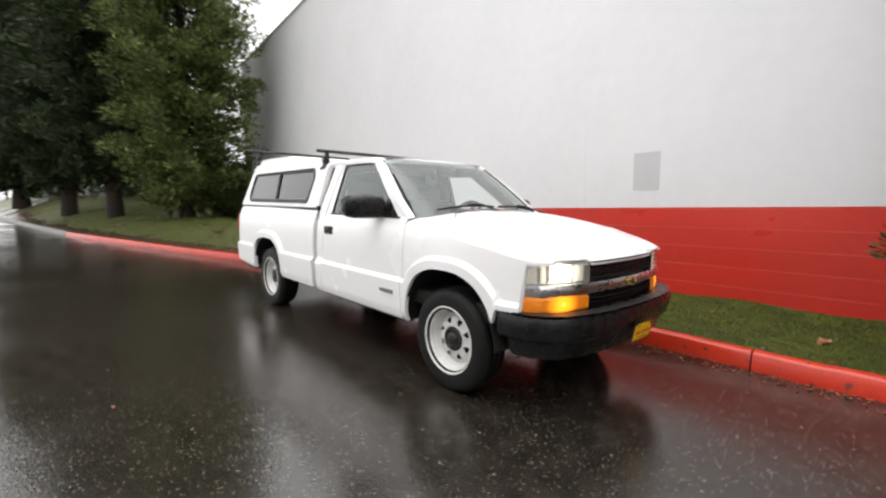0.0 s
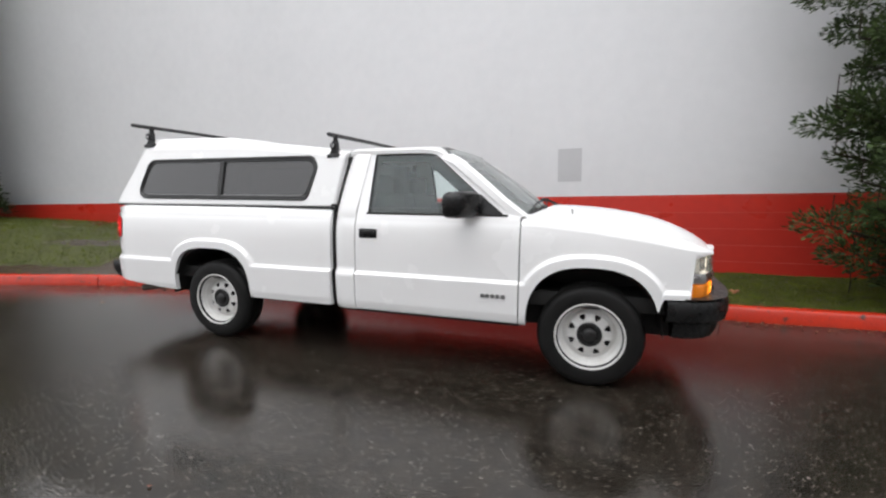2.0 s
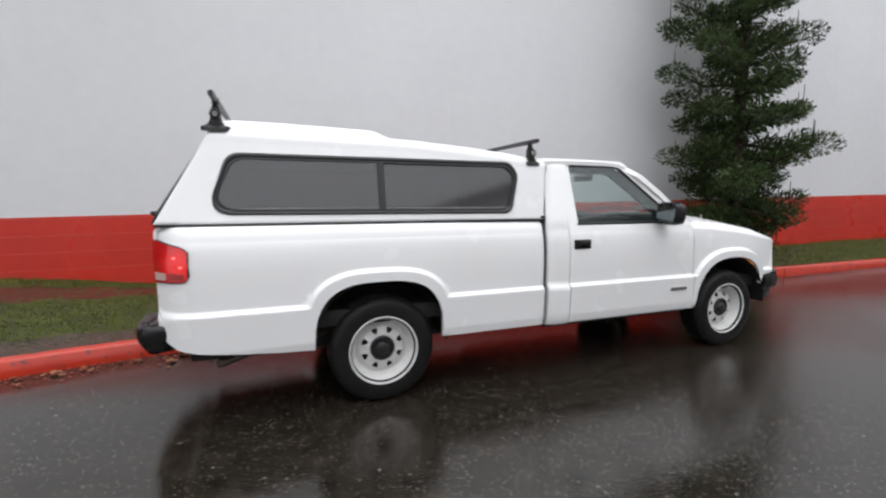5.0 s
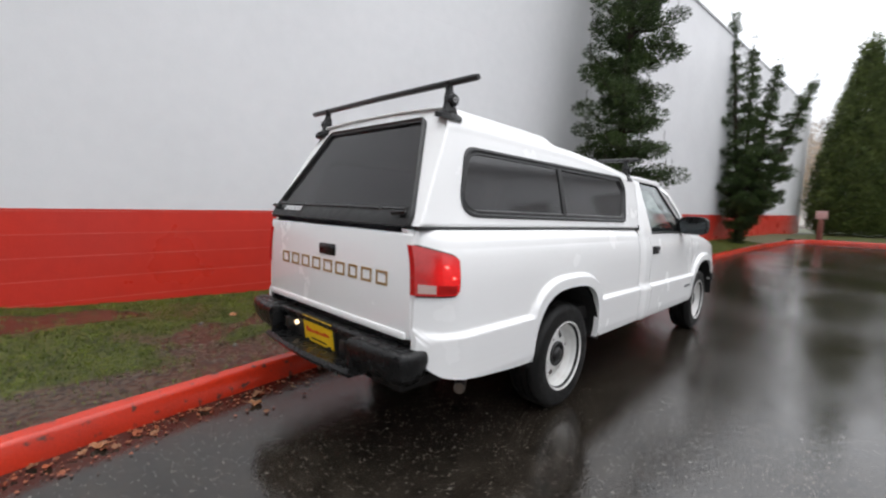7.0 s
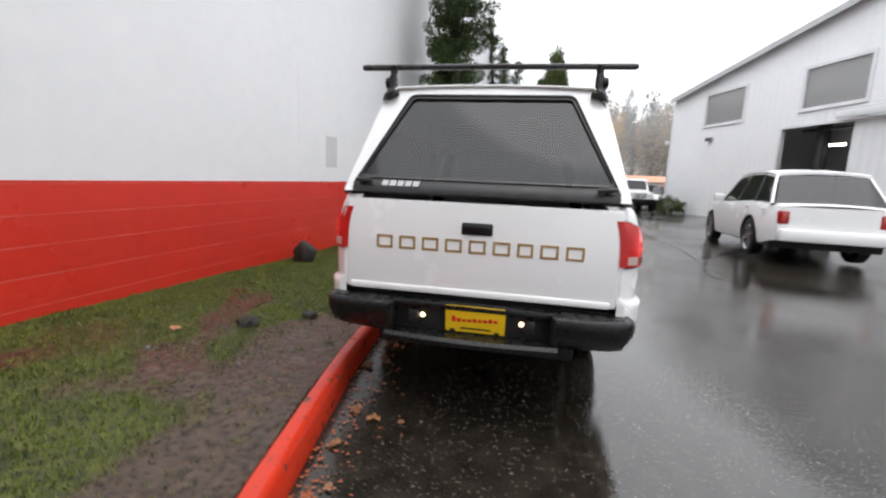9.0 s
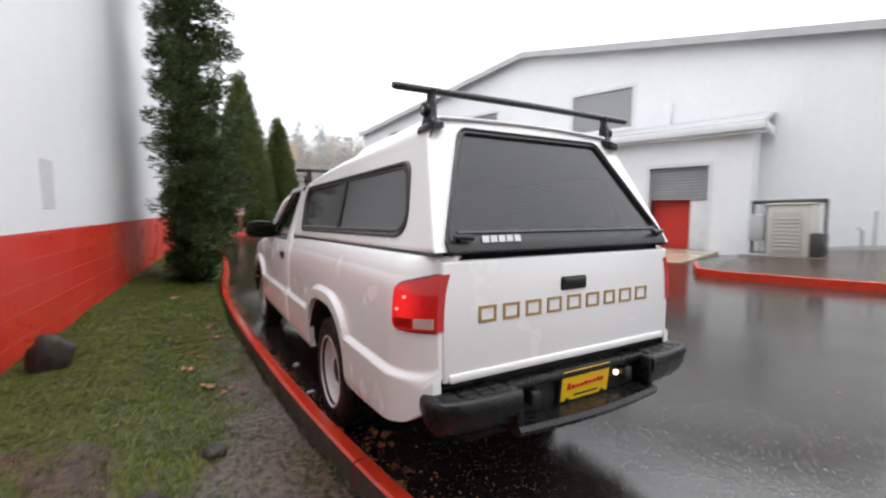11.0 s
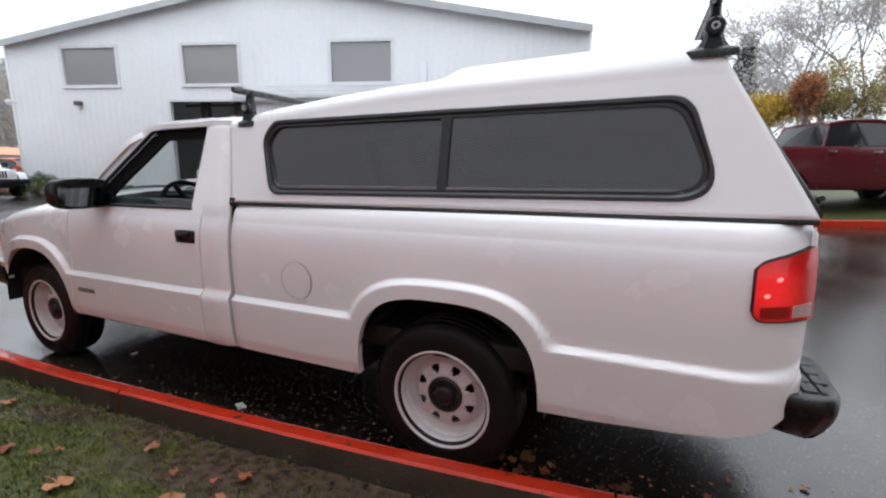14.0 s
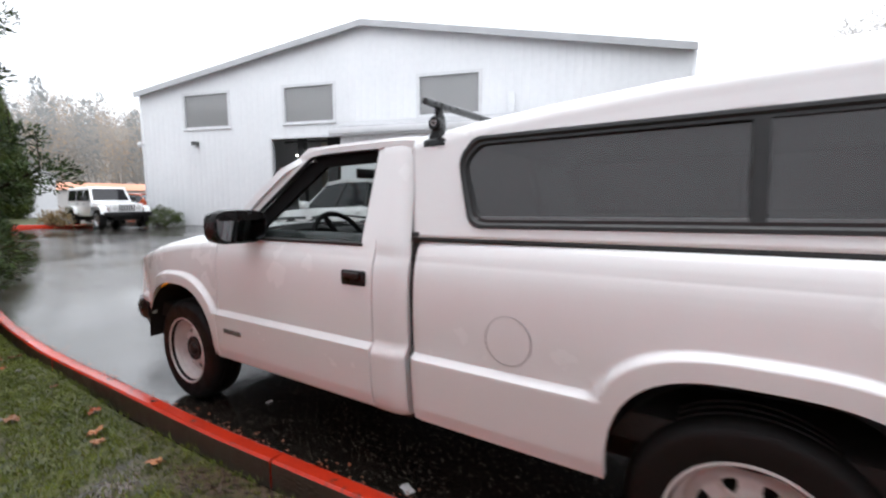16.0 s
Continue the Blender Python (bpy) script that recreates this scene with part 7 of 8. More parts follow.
def road_wheel(owner, x, y, r, wide, rim_material, spokes=5):
    """A tyre on an alloy rim with spokes; the open face looks away from the car's middle."""
    hub = new("wheel")
    hub.parent = owner
    hub.matrix_local = pose(x, y, r, 0, 0, 0 if y > 0 else 180)
    w = wide / 2
    bm = lathe(bmesh.new(), [(r * 0.66, -w), (r * 0.90, -w), (r * 0.985, -w * 0.8), (r, -w * 0.4), (r, w * 0.4), (r * 0.985, w * 0.8), (r * 0.90, w), (r * 0.70, w * 0.98), (r * 0.66, w * 0.8), (r * 0.66, -w)], seg=36)
    part("tyre", bm, TYRE, hub, "black rubber tyre")
    bm = lathe(bmesh.new(), [(r * 0.68, w * 0.88), (r * 0.66, w * 0.94), (r * 0.62, w * 0.80), (r * 0.60, 0.0), (r * 0.60, -w)], seg=36)
    for k in range(spokes):
        a = 2 * math.pi * k / spokes
        for da in (-0.16, 0.16):
            d0, d1 = Vector((math.cos(a), 0, math.sin(a))), Vector((math.cos(a + da), 0, math.sin(a + da)))
            side = Vector((-math.sin(a), 0, math.cos(a))) * r * 0.05
            loft(bm, [[d0 * r * 0.10 + side + Vector((0, w * 0.8, 0)), d0 * r * 0.10 - side + Vector((0, w * 0.8, 0)), d0 * r * 0.10 - side + Vector((0, w * 0.55, 0)), d0 * r * 0.10 + side + Vector((0, w * 0.55, 0))],
                      [d1 * r * 0.63 + side + Vector((0, w * 0.72, 0)), d1 * r * 0.63 - side + Vector((0, w * 0.72, 0)), d1 * r * 0.63 - side + Vector((0, w * 0.45, 0)), d1 * r * 0.63 + side + Vector((0, w * 0.45, 0))]])
    lathe(bm, [(r * 0.17, w * 0.5), (r * 0.17, w * 0.84), (0.001, w * 0.88)], seg=16)
    part("rim", bm, rim_material, hub, "spoked metal rim")
    part("brake_disc", lathe(bmesh.new(), [(r * 0.6, w * 0.1), (0.001, w * 0.1)], seg=24), UNDER, hub)


def vehicle(name, label, category, m, paint, L, W, axles, r, sill, belt, hood, base, top, roof_z, splits, rim=ALLOY, tail="red", front_bumper=None, rear_bumper=None, bed=False, group="", trim=None):
    """A road vehicle. axles: x of rear and front; belt(x): height of the body side; hood(x): height of the decks;
    base: rear and front x of the glasshouse at the belt; top: the same at the roof; splits: window pillars as shares."""
    car = thing(name, label, category, m, group)
    half = L / 2

    def wide(x):
        return W / 2 * (1 - 0.16 * abs(x / half) ** 8)

    def arch(x):
        z = sill + 0.10 * ease(half - 0.55, half, abs(x))
        for a in axles:
            d = abs(x - a)
            if d < r * 1.22:
                z = max(z, r + math.sqrt((r * 1.22) ** 2 - d * d) * 0.98)
        return z

    def side_y_at(x, f):
        return wide(x) * at(f, (0, 0.12, 0.45, 0.72, 0.93, 1.0), (0.955, 0.985, 1.0, 0.985, 0.955, 0.93))

    cols = sorted(set(spread(-half, half, 60)) | {a + r * 1.22 * math.cos(t) for a in axles for t in spread(0, math.pi, 17)})
    body = bmesh.new()
    for s in (-1, 1):
        sheet(body, lambda x, f: (x, s * side_y_at(x, (arch(x) + (hood(x) - arch(x)) * f - sill) / (hood(x) - sill)), arch(x) + (hood(x) - arch(x)) * f), cols, spread(0, 1, 12))
    # nose and tail, bowed a little
    for e in (-1, 1):
        sheet(body, lambda v, f: (e * (half + 0.07 * (1 - v * v)), v * wide(half) * at(f, (0, 0.12, 0.45, 0.72, 0.93, 1.0), (0.955, 0.985, 1.0, 0.985, 0.955, 0.93)), arch(e * half) + (hood(e * half) - arch(e * half)) * f), spread(-1, 1, 13), spread(0, 1, 9))
    # decks
    sheet(body, lambda x, v: (x + (math.copysign(0.07 * (1 - v * v), x) if abs(x) > half - 0.01 else 0), v * side_y_at(x, 1.0), hood(x) + 0.035 * (1 - v * v) - (0.30 if bed and -half + 0.06 < x < base[0] - 0.04 and abs(v) < 0.9 else 0)), cols, [-1, -0.93, -0.88, -0.6, -0.2, 0.2, 0.6, 0.88, 0.93, 1])
    bmesh.ops.remove_doubles(body, verts=body.verts[:], dist=0.002)
    body = part("body", body, paint, car, angle=30)
    # glasshouse
    wb, wt = side_y_at((base[0] + base[1]) / 2, 1.0) - 0.015, W / 2 * 0.74

    def corner(f, s, up):
        """Share f along the side from rear to front, at the belt (up 0) or the roof (up 1)."""
        x0, x1 = base[0] + (base[1] - base[0]) * f, top[0] + (top[1] - top[0]) * f
        zb, zt = hood(x0) - 0.01, roof_z(f)
        return Vector((x0 + (x1 - x0) * up, s * (wb + (wt - wb) * up), zb + (zt - zb) * up))

    bm = bmesh.new()
    sheet(bm, lambda f, v: (top[0] + (top[1] - top[0]) * f, v * (wt + 0.01), roof_z(f) + 0.055 * (1 - abs(v) ** 2.6) - 0.02 * (abs(v) > 0.99)), [-0.015] + spread(0, 1, 11) + [1.01], [-1, -0.93, -0.75, -0.4, 0, 0.4, 0.75, 0.93, 1])
    flange(bm, (0, 0, -0.045))
    part("roof", bm, paint, car)
    for s in (-1, 1):
        cuts = [0.0] + list(splits) + [1.0]
        for k, f in enumerate(cuts):
            wd = 0.028 if 0 < k < len(cuts) - 1 else 0.040
            a0, a1 = max(0, f - wd / 2), min(1, f + wd / 2)
            quad = [corner(a0, s, 0), corner(a1, s, 0), corner(a1, s, 1), corner(a0, s, 1)]
            part("pillar", pane(bmesh.new(), quad, (0, -s * 0.035, 0)), paint if k in (0, len(cuts) - 1) else TRIM, car)
        for f0, f1 in zip(cuts, cuts[1:]):
            quad = [corner(f0 + 0.018, s, 0.07), corner(f1 - 0.018, s, 0.07), corner(f1 - 0.018, s, 0.92), corner(f0 + 0.018, s, 0.92)]
            part("side_window", pane(bmesh.new(), [q + Vector((0, -s * 0.012, 0)) for q in quad], (0, -s * 0.006, 0)), DARKGLASS, car, "dark side window")
            part("door_handle", box((quad[0].x + 0.05), (quad[0].x + 0.20), s * (wide(0) - 0.025) - 0.02, s * (wide(0) - 0.025) + 0.035 if s > 0 else s * (wide(0) - 0.025) + 0.02, hood(quad[0].x) - 0.13, hood(quad[0].x) - 0.095, 0.006) if s > 0 else
                 box((quad[0].x + 0.05), (quad[0].x + 0.20), -wide(0) - 0.010, -wide(0) + 0.05, hood(quad[0].x) - 0.13, hood(quad[0].x) - 0.095, 0.006), trim or paint, body)
        part("roof_edge", tube(bmesh.new(), [corner(f, s, 1.0) for f in spread(0, 1, 7)], 0.022, 6), paint, car)
        mirror = box(base[1] - 0.30, base[1] - 0.16, s * wb * 1.02 - 0.02 if s > 0 else -wb * 1.02 - 0.20, wb * 1.02 + 0.20 if s > 0 else -wb * 1.02 + 0.02, hood(base[1]) + 0.02, hood(base[1]) + 0.19, 0.03)
        part("door_mirror", mirror, trim or paint, car)
    for f, e, nm in ((1.0, 1, "windscreen"), (0.0, -1, "rear_window")):
        quad = [corner(f, -1, 0), corner(f, 1, 0), corner(f, 1, 0.97), corner(f, -1, 0.97)]
        bm = bmesh.new()
        sheet(bm, lambda v, u: Vector((e * 0.05 * (1 - (2 * v - 1) ** 2), 0, 0)) + (quad[0].lerp(quad[1], 0.04 + 0.92 * v)).lerp(quad[3].lerp(quad[2], 0.04 + 0.92 * v), u), spread(0, 1, 9), spread(0, 1, 4))
        flange(bm, (-e * 0.008, 0, 0))
        part(nm, bm, DARKGLASS, car, "dark sloping glass")
        part("cowl", tube(bmesh.new(), [quad[0], (quad[0] + quad[1]) / 2 + Vector((e * 0.05, 0, 0.02)), quad[1]], 0.02, 6), TRIM, car)
    part("cabin", box(base[0] + 0.25, base[1] - 0.35, -wt + 0.08, wt - 0.08, sill + 0.1, hood(0) - 0.05, 0.05), CABIN, car)
    part("underbody", box(-half + 0.15, half - 0.15, -W / 2 + 0.12, W / 2 - 0.12, sill - 0.04, r * 2.1, 0.03), CABIN, car)
    # lamps, grille, bumpers, plates
    hz, tz = hood(half), hood(-half)
    nose_z = sill + 0.12
    for s in (-1, 1):
        y0, y1 = sorted((s * wide(half) * 0.60, s * wide(half) * 0.985))
        part("headlight", box(half - 0.16, half + 0.035, y0, y1, hz - 0.24, hz - 0.08, 0.03), LAMPGLASS, car, "clear headlight")
        y0, y1 = sorted((s * wide(half) * 0.78, s * wide(half) * 1.0))
        part("tail_light", box(-half - 0.03, -half + 0.16, y0, y1, tz - (0.50 if bed else 0.32), tz - 0.08, 0.025), REDLENS, car, "red tail light")
        for k, a in enumerate(axles):
            road_wheel(car, a, s * (W / 2 - 0.125), r, 0.23, rim)
            bm = lathe(bmesh.new(), [(r * 1.19, s * (W / 2 - 0.03)), (r * 1.19, s * (W / 2 - 0.35)), (0.001, s * (W / 2 - 0.35))], (a, 0, r), 32)
            bmesh.ops.delete(bm, geom=[v for v in bm.verts if v.co.z < r * 0.75], context="VERTS")
            part("wheel_house", bm, CABIN, car)
    part("grille", box(half - 0.02, half + 0.075, -wide(half) * 0.55, wide(half) * 0.55, hz - 0.34, hz - 0.10, 0.02), PLASTIC, car, "dark grille")
    for k in range(4):
        part("grille_bar", box(half + 0.06, half + 0.085, -wide(half) * 0.53, wide(half) * 0.53, hz - 0.31 + k * 0.055, hz - 0.295 + k * 0.055, 0.004), CHROME, car)
    part("front_bumper", box(half - 0.15, half + 0.11, -wide(half) * 0.97, wide(half) * 0.97, sill + 0.02, sill + 0.26, 0.05), front_bumper or paint, car)
    part("rear_bumper", box(-half - 0.14, -half + 0.12, -wide(half) * 0.98, wide(half) * 0.98, sill + 0.10, sill + 0.32, 0.05), rear_bumper or paint, car)
    if bed:
        part("dealer_plate", box(-half - 0.16, -half - 0.14, -0.16, 0.16, sill + (0.16 if bed else 0.42), sill + (0.31 if bed else 0.57), 0.004), YELLOW, car, "blank yellow plate")
    if bed:
        part("tailgate", box(-half - 0.085, -half - 0.06, -wide(half) * 0.74, wide(half) * 0.74, sill + 0.36, tz - 0.05, 0.012), paint, car, "ribbed tailgate")
    return car


def level(x, y, extra=0.0, heading=0.0):
    return pose(x, y, ground_z(x, y) + extra, 0, 0, heading)


# sport utility parked in the lane, tail to the camera at first
def suv(label, m, paint, group=""):
    return vehicle("parked_suv", label, "car", m, paint, 4.82, 1.94, (-1.42, 1.50), 0.375, 0.30, None,
                   lambda x: at(x, (-2.41, -2.3, -1.2, 0.6, 1.0, 1.9, 2.3, 2.41), (1.02, 1.06, 1.10, 1.06, 1.05, 0.99, 0.90, 0.84)),
                   (-2.22, 1.05), (-1.78, 0.18), lambda f: at(f, (0, 0.3, 0.7, 1.0), (1.62, 1.70, 1.71, 1.66)), (0.26, 0.60), group=group, rear_bumper=None)


suv("white sport utility car parked in the lane", level(6.29, -5.78, 0.0, -7.5), PAINT, "parked cars")
suv("white sport utility car parked before the tent", level(-4.08, -15.9, 0.0, 0), PAINT, "parked cars")
vehicle("parked_sedan", "silver-white saloon car parked before the grey building", "car", level(1.2, -33, 0, 0), SILVERPAINT, 4.7, 1.82, (-1.35, 1.42), 0.33, 0.25, None,
        lambda x: at(x, (-2.35, -2.2, -1.5, 0.6, 1.0, 1.9, 2.35), (0.92, 0.97, 0.98, 0.93, 0.90, 0.80, 0.66)), (-1.80, 1.10), (-0.85, 0.20), lambda f: at(f, (0, 0.5, 1.0), (1.36, 1.42, 1.38)), (0.42,), group="parked cars")
vehicle("parked_car", "orange-red car parked at the building's far corner", "car", level(30.0, -11.0, 0, 200), ORANGEPAINT, 4.3, 1.8, (-1.25, 1.32), 0.32, 0.24, None,
        lambda x: at(x, (-2.15, -2.0, -1.5, 0.6, 1.0, 1.9, 2.15), (0.90, 0.95, 0.98, 0.93, 0.90, 0.80, 0.66)), (-1.80, 1.00), (-1.25, 0.20), lambda f: at(f, (0, 0.5, 1.0), (1.40, 1.46, 1.42)), (0.42,), group="parked cars")
vehicle("parked_car", "dark grey car parked beyond the white off-road car", "car", level(27.0, -8.0, 0, 176), CABINPAINT, 4.5, 1.8, (-1.25, 1.32), 0.32, 0.24, None,
        lambda x: at(x, (-2.25, -2.0, -1.5, 0.6, 1.0, 1.9, 2.25), (0.90, 0.95, 0.98, 0.93, 0.90, 0.80, 0.66)), (-1.80, 1.00), (-1.15, 0.20), lambda f: at(f, (0, 0.5, 1.0), (1.40, 1.46, 1.42)), (0.42,), group="parked cars")
# crew-cab pickup on the island
hd = radians(-160)
cx, cy = -4.15 + 2.9 * math.cos(hd) - 0.98 * math.sin(hd), -9.5 + 2.9 * math.sin(hd) + 0.98 * math.cos(hd)
vehicle("crew_cab_pickup", "dark red crew-cab pickup with chrome bumper parked on the grass", "pickup truck", pose(cx, cy, ground_z(cx, cy) + 0.175, 0, 0, -160), REDPAINT, 5.8, 2.0, (-1.72, 1.86), 0.42, 0.48, None,
        lambda x: at(x, (-2.9, -1.0, 1.1, 1.5, 2.6, 2.9), (1.44, 1.42, 1.38, 1.35, 1.27, 1.18)), (-0.98, 1.35), (-0.78, 0.55), lambda f: at(f, (0, 0.3, 0.8, 1.0), (1.94, 2.00, 2.00, 1.94)), (0.42,), rim=CHROME, front_bumper=CHROME, rear_bumper=CHROME, bed=True, trim=CHROME)


def off_roader(m):
    """A boxy four-door off-road car with flat fenders, slotted grille and round lamps."""
    car = thing("off_road_car", "white boxy four-door off-road car with black bumper, parked", "car", m, "parked cars")
    body = bmesh.new()
    loft(body, [[(x, s * y, z) for s, y, z in ((-1, w - 0.05, 0.52), (-1, w, 0.60), (-1, w, zt - 0.05), (-1, w - 0.04, zt), (1, w - 0.04, zt), (1, w, zt - 0.05), (1, w, 0.60), (1, w - 0.05, 0.52))] for x, w, zt in ((-2.0, 0.76, 1.14), (-1.9, 0.79, 1.15), (0.55, 0.79, 1.15))])
    tub = part("body", body, PAINT, car)
    bm = loft(bmesh.new(), [[(x, s * y, z) for s, y, z in ((-1, w, 0.62), (-1, w, zt - 0.06), (-1, w - 0.06, zt), (-1, 0.25, zt + 0.025), (1, 0.25, zt + 0.025), (1, w - 0.06, zt), (1, w, zt - 0.06), (1, w, 0.62))] for x, w, zt in ((0.55, 0.72, 1.15), (1.2, 0.67, 1.12), (1.88, 0.60, 1.04))])
    part("hood", bm, PAINT, car)
    grille = part("grille", box(1.88, 1.95, -0.61, 0.61, 0.64, 1.06, 0.03), PAINT, car, "white grille panel with slots")
    for k in range(7):
        part("slot", box(1.952, 1.962, -0.27 + k * 0.09 - 0.028, -0.27 + k * 0.09 + 0.028, 0.74, 1.0, 0.004), CABIN, grille)
    for s in (-1, 1):
        lamp = bmesh.new()
        lathe(lamp, [(0.10, 0.0), (0.10, -0.03), (0.085, -0.045), (0.001, -0.055)], seg=20)
        ob = part("headlight", lamp, LAMPGLASS, car, "round headlight")
        ob.matrix_local = pose(1.93, s * 0.44, 0.89, 0, 0, 90)
        # flat fenders and flares
        for xa, x0, x1 in ((1.36, 0.80, 1.92), (-1.36, -1.95, -0.80)):
            pts = [(x0, 0.62), (x0 + 0.16, 0.92), (x0 + 0.30, 0.98), (x1 - 0.34, 0.98), (x1 - 0.10, 0.90), (x1, 0.68)]
            bm = loft(bmesh.new(), [[(x, s * 0.68, z), (x, s * 0.935, z - 0.01), (x, s * 0.935, z - 0.06), (x, s * 0.68, z - 0.05)] for x, z in pts])
            part("fender", bm, PAINT if xa > 0 else PAINT, car)
            road_wheel(car, xa, s * 0.79, 0.40, 0.25, ALLOY)
        # doors' glass in a white hard top
        for x0, x1 in ((-1.86, -1.02), (-0.94, -0.26), (-0.18, 0.42)):
            quad = [Vector(p) for p in ((x0, s * 0.775, 1.20), (x1, s * 0.775, 1.20), (x1 - (0.13 if x1 > 0.3 else 0), s * 0.70, 1.66), (x0, s * 0.70, 1.66))]
            part("side_window", pane(bmesh.new(), quad, (0, s * 0.006, 0.001)), DARKGLASS, car, "dark side window")
        for x in (-0.9, -0.15):
            part("door_handle", box(x, x + 0.16, s * 0.80 - 0.02, s * 0.80 + 0.02, 1.04, 1.075, 0.005), TRIM, car)
        part("door_mirror", box(0.30, 0.42, s * 0.92 - 0.10, s * 0.92 + 0.10, 1.18, 1.38, 0.03), TRIM, car)
    top = loft(bmesh.new(), [[(x0, s * y, z) for s, y, z in ((-1, 0.775, 1.15), (-1, 0.69, 1.74), (-1, 0.62, 1.80), (1, 0.62, 1.80), (1, 0.69, 1.74), (1, 0.775, 1.15))] for x0 in (-2.0, 0.20)])
    part("hard_top", top, PAINT, car)
    frame_bm = ring(bmesh.new(), [(0.58, -0.76, 1.14), (0.58, 0.76, 1.14), (0.22, 0.68, 1.79), (0.22, -0.68, 1.79)], [(0.55, -0.67, 1.20), (0.55, 0.67, 1.20), (0.27, 0.61, 1.71), (0.27, -0.61, 1.71)], (-0.06, 0, 0))
    part("screen_frame", frame_bm, PAINT, car)
    part("windscreen", pane(bmesh.new(), [(0.545, -0.68, 1.19), (0.545, 0.68, 1.19), (0.262, 0.62, 1.72), (0.262, -0.62, 1.72)], (-0.008, 0, 0)), DARKGLASS, car, "flat upright windscreen")
    part("front_bumper", box(1.98, 2.22, -0.86, 0.86, 0.50, 0.70, 0.04), PLASTIC, car, "black steel bumper")
    part("rear_bumper", box(-2.22, -2.0, -0.80, 0.80, 0.50, 0.68, 0.04), PLASTIC, car, "black steel bumper")
    part("frame_rail", box(-2.0, 2.0, -0.5, 0.5, 0.36, 0.55, 0.03), UNDER, car)
    for k, x in enumerate((-1.36, 1.36)):
        part("axle", tube(bmesh.new(), [(x, -0.7, 0.38), (x, 0.7, 0.38)], 0.05, 8), UNDER, car)
    spare = bmesh.new()
    lathe(spare, [(0.001, 0.12), (0.30, 0.12), (0.38, 0.09), (0.395, 0.0), (0.38, -0.10), (0.001, -0.10)], seg=32)
    ob = part("spare_wheel", spare, TYRE, car, "spare wheel on the tail")
    ob.matrix_local = pose(-2.14, 0.05, 0.98, 0, 0, 90)


off_roader(level(21.9, -6.0, 0.0, 181))

# ---- tent, grey building, cabinet and other things across the lot ----
def tent(x, y, size, eave, peak):
    root = thing("event_tent", "white peaked event tent with scalloped valance on poles", "tent", pose(x, y, ground_z(x, y), 0, 0, 8))
    bm = bmesh.new()
    n = 12

    def edge(k):
        side, f = k // n, (k % n) / n * 2 - 1
        return ((f, -1), (1, f), (-f, 1), (-1, -f))[side]
    us = [1.0, 0.86, 0.7, 0.55, 0.4, 0.28, 0.17, 0.08, 0.015]
    loops = [[(size * u * edge(k)[0], size * u * edge(k)[1], eave + (peak - eave) * (1 - u) ** 1.75 - 0.06 * u * (1 - abs((k % n) / n * 2 - 1))) for k in range(4 * n)] for u in us]
    loft(bm, loops, True, False)
    part("canopy", bm, surface("tent_fabric", (0.86, 0.86, 0.85), (0.80, 0.80, 0.79), 1.5, (0.5, 0.7)), root, "taut white fabric peak", angle=60)
    bm = bmesh.new()
    m = 4 * n * 3
    def rim(k):
        side, f = k * 4 // m, ((k * 4) % m) / m * 2 - 1
        return ((f, -1), (1, f), (-f, 1), (-1, -f))[side]
    up = [bm.verts.new((size * rim(k)[0], size * rim(k)[1], eave + 0.02)) for k in range(m)]
    low = [bm.verts.new((size * 1.005 * rim(k)[0], size * 1.005 * rim(k)[1], eave - 0.28 - 0.07 * abs(math.sin(k * math.pi / 4)))) for k in range(m)]
    for k in range(m):
        bm.faces.new((up[k], up[(k + 1) % m], low[(k + 1) % m], low[k]))
    part("valance", bm, surface("tent_valance", (0.80, 0.80, 0.80), (0.74, 0.74, 0.74), 2, (0.5, 0.7)), root)
    for sx in (-1, 1):
        for sy in (-1, 1):
            part("pole", tube(bmesh.new(), [(sx * (size - 0.05), sy * (size - 0.05), 0), (sx * (size - 0.05), sy * (size - 0.05), eave)], 0.045, 10), WINWHITE, root)
    part("finial", tube(bmesh.new(), [(0, 0, peak - 0.4), (0, 0, peak + 0.15)], [0.05, 0.015], 8), WINWHITE, root)


tent(-2.95, -21.3, 3.0, 2.72, 5.60)

GREYWALL = surface("grey_stucco", (0.50, 0.505, 0.52), (0.44, 0.445, 0.46), 0.5, (0.7, 0.85), bump=0.2)
grey = thing("grey_building", "grey flat-roofed building with a stepped parapet behind the car park", "building", pose(0, -42, 0.6), kind="structure")
bm = bmesh.new()
block(bm, 2.2, 22, -12, 0, -0.2, 8.0)
block(bm, 0.15, 2.2, -12, 0.0, -0.2, 8.0)
part("wall", bm, GREYWALL, grey)
bm = loft(bmesh.new(), [[(2.2, y, 8.0), (2.2, y, 8.24), (1.0, y, 8.72), (0.15, y, 8.72), (0.15, y, 8.0)] for y in (-12, 0.02)])
part("raised_parapet", bm, GREYWALL, grey)
part("parapet", box(2.2, 22, -0.3, 0.06, 8.0, 8.22, 0.02), GREYWALL, grey)
part("low_wing", box(-3.4, 0.15, -9, -0.3, -0.2, 3.8), GREYWALL, grey)
part("wing_eave", box(-3.6, 0.2, -9, 0.0, 3.8, 4.05, 0.03), CLADTRIM, grey)
part("belt_course", box(-0.2, 22, 0.0, 0.08, 4.05, 4.20, 0.01), CLADTRIM, grey)
DOORBROWN = surface("red_brown_door", (0.20, 0.055, 0.04), (0.16, 0.045, 0.035), 2, (0.4, 0.6))
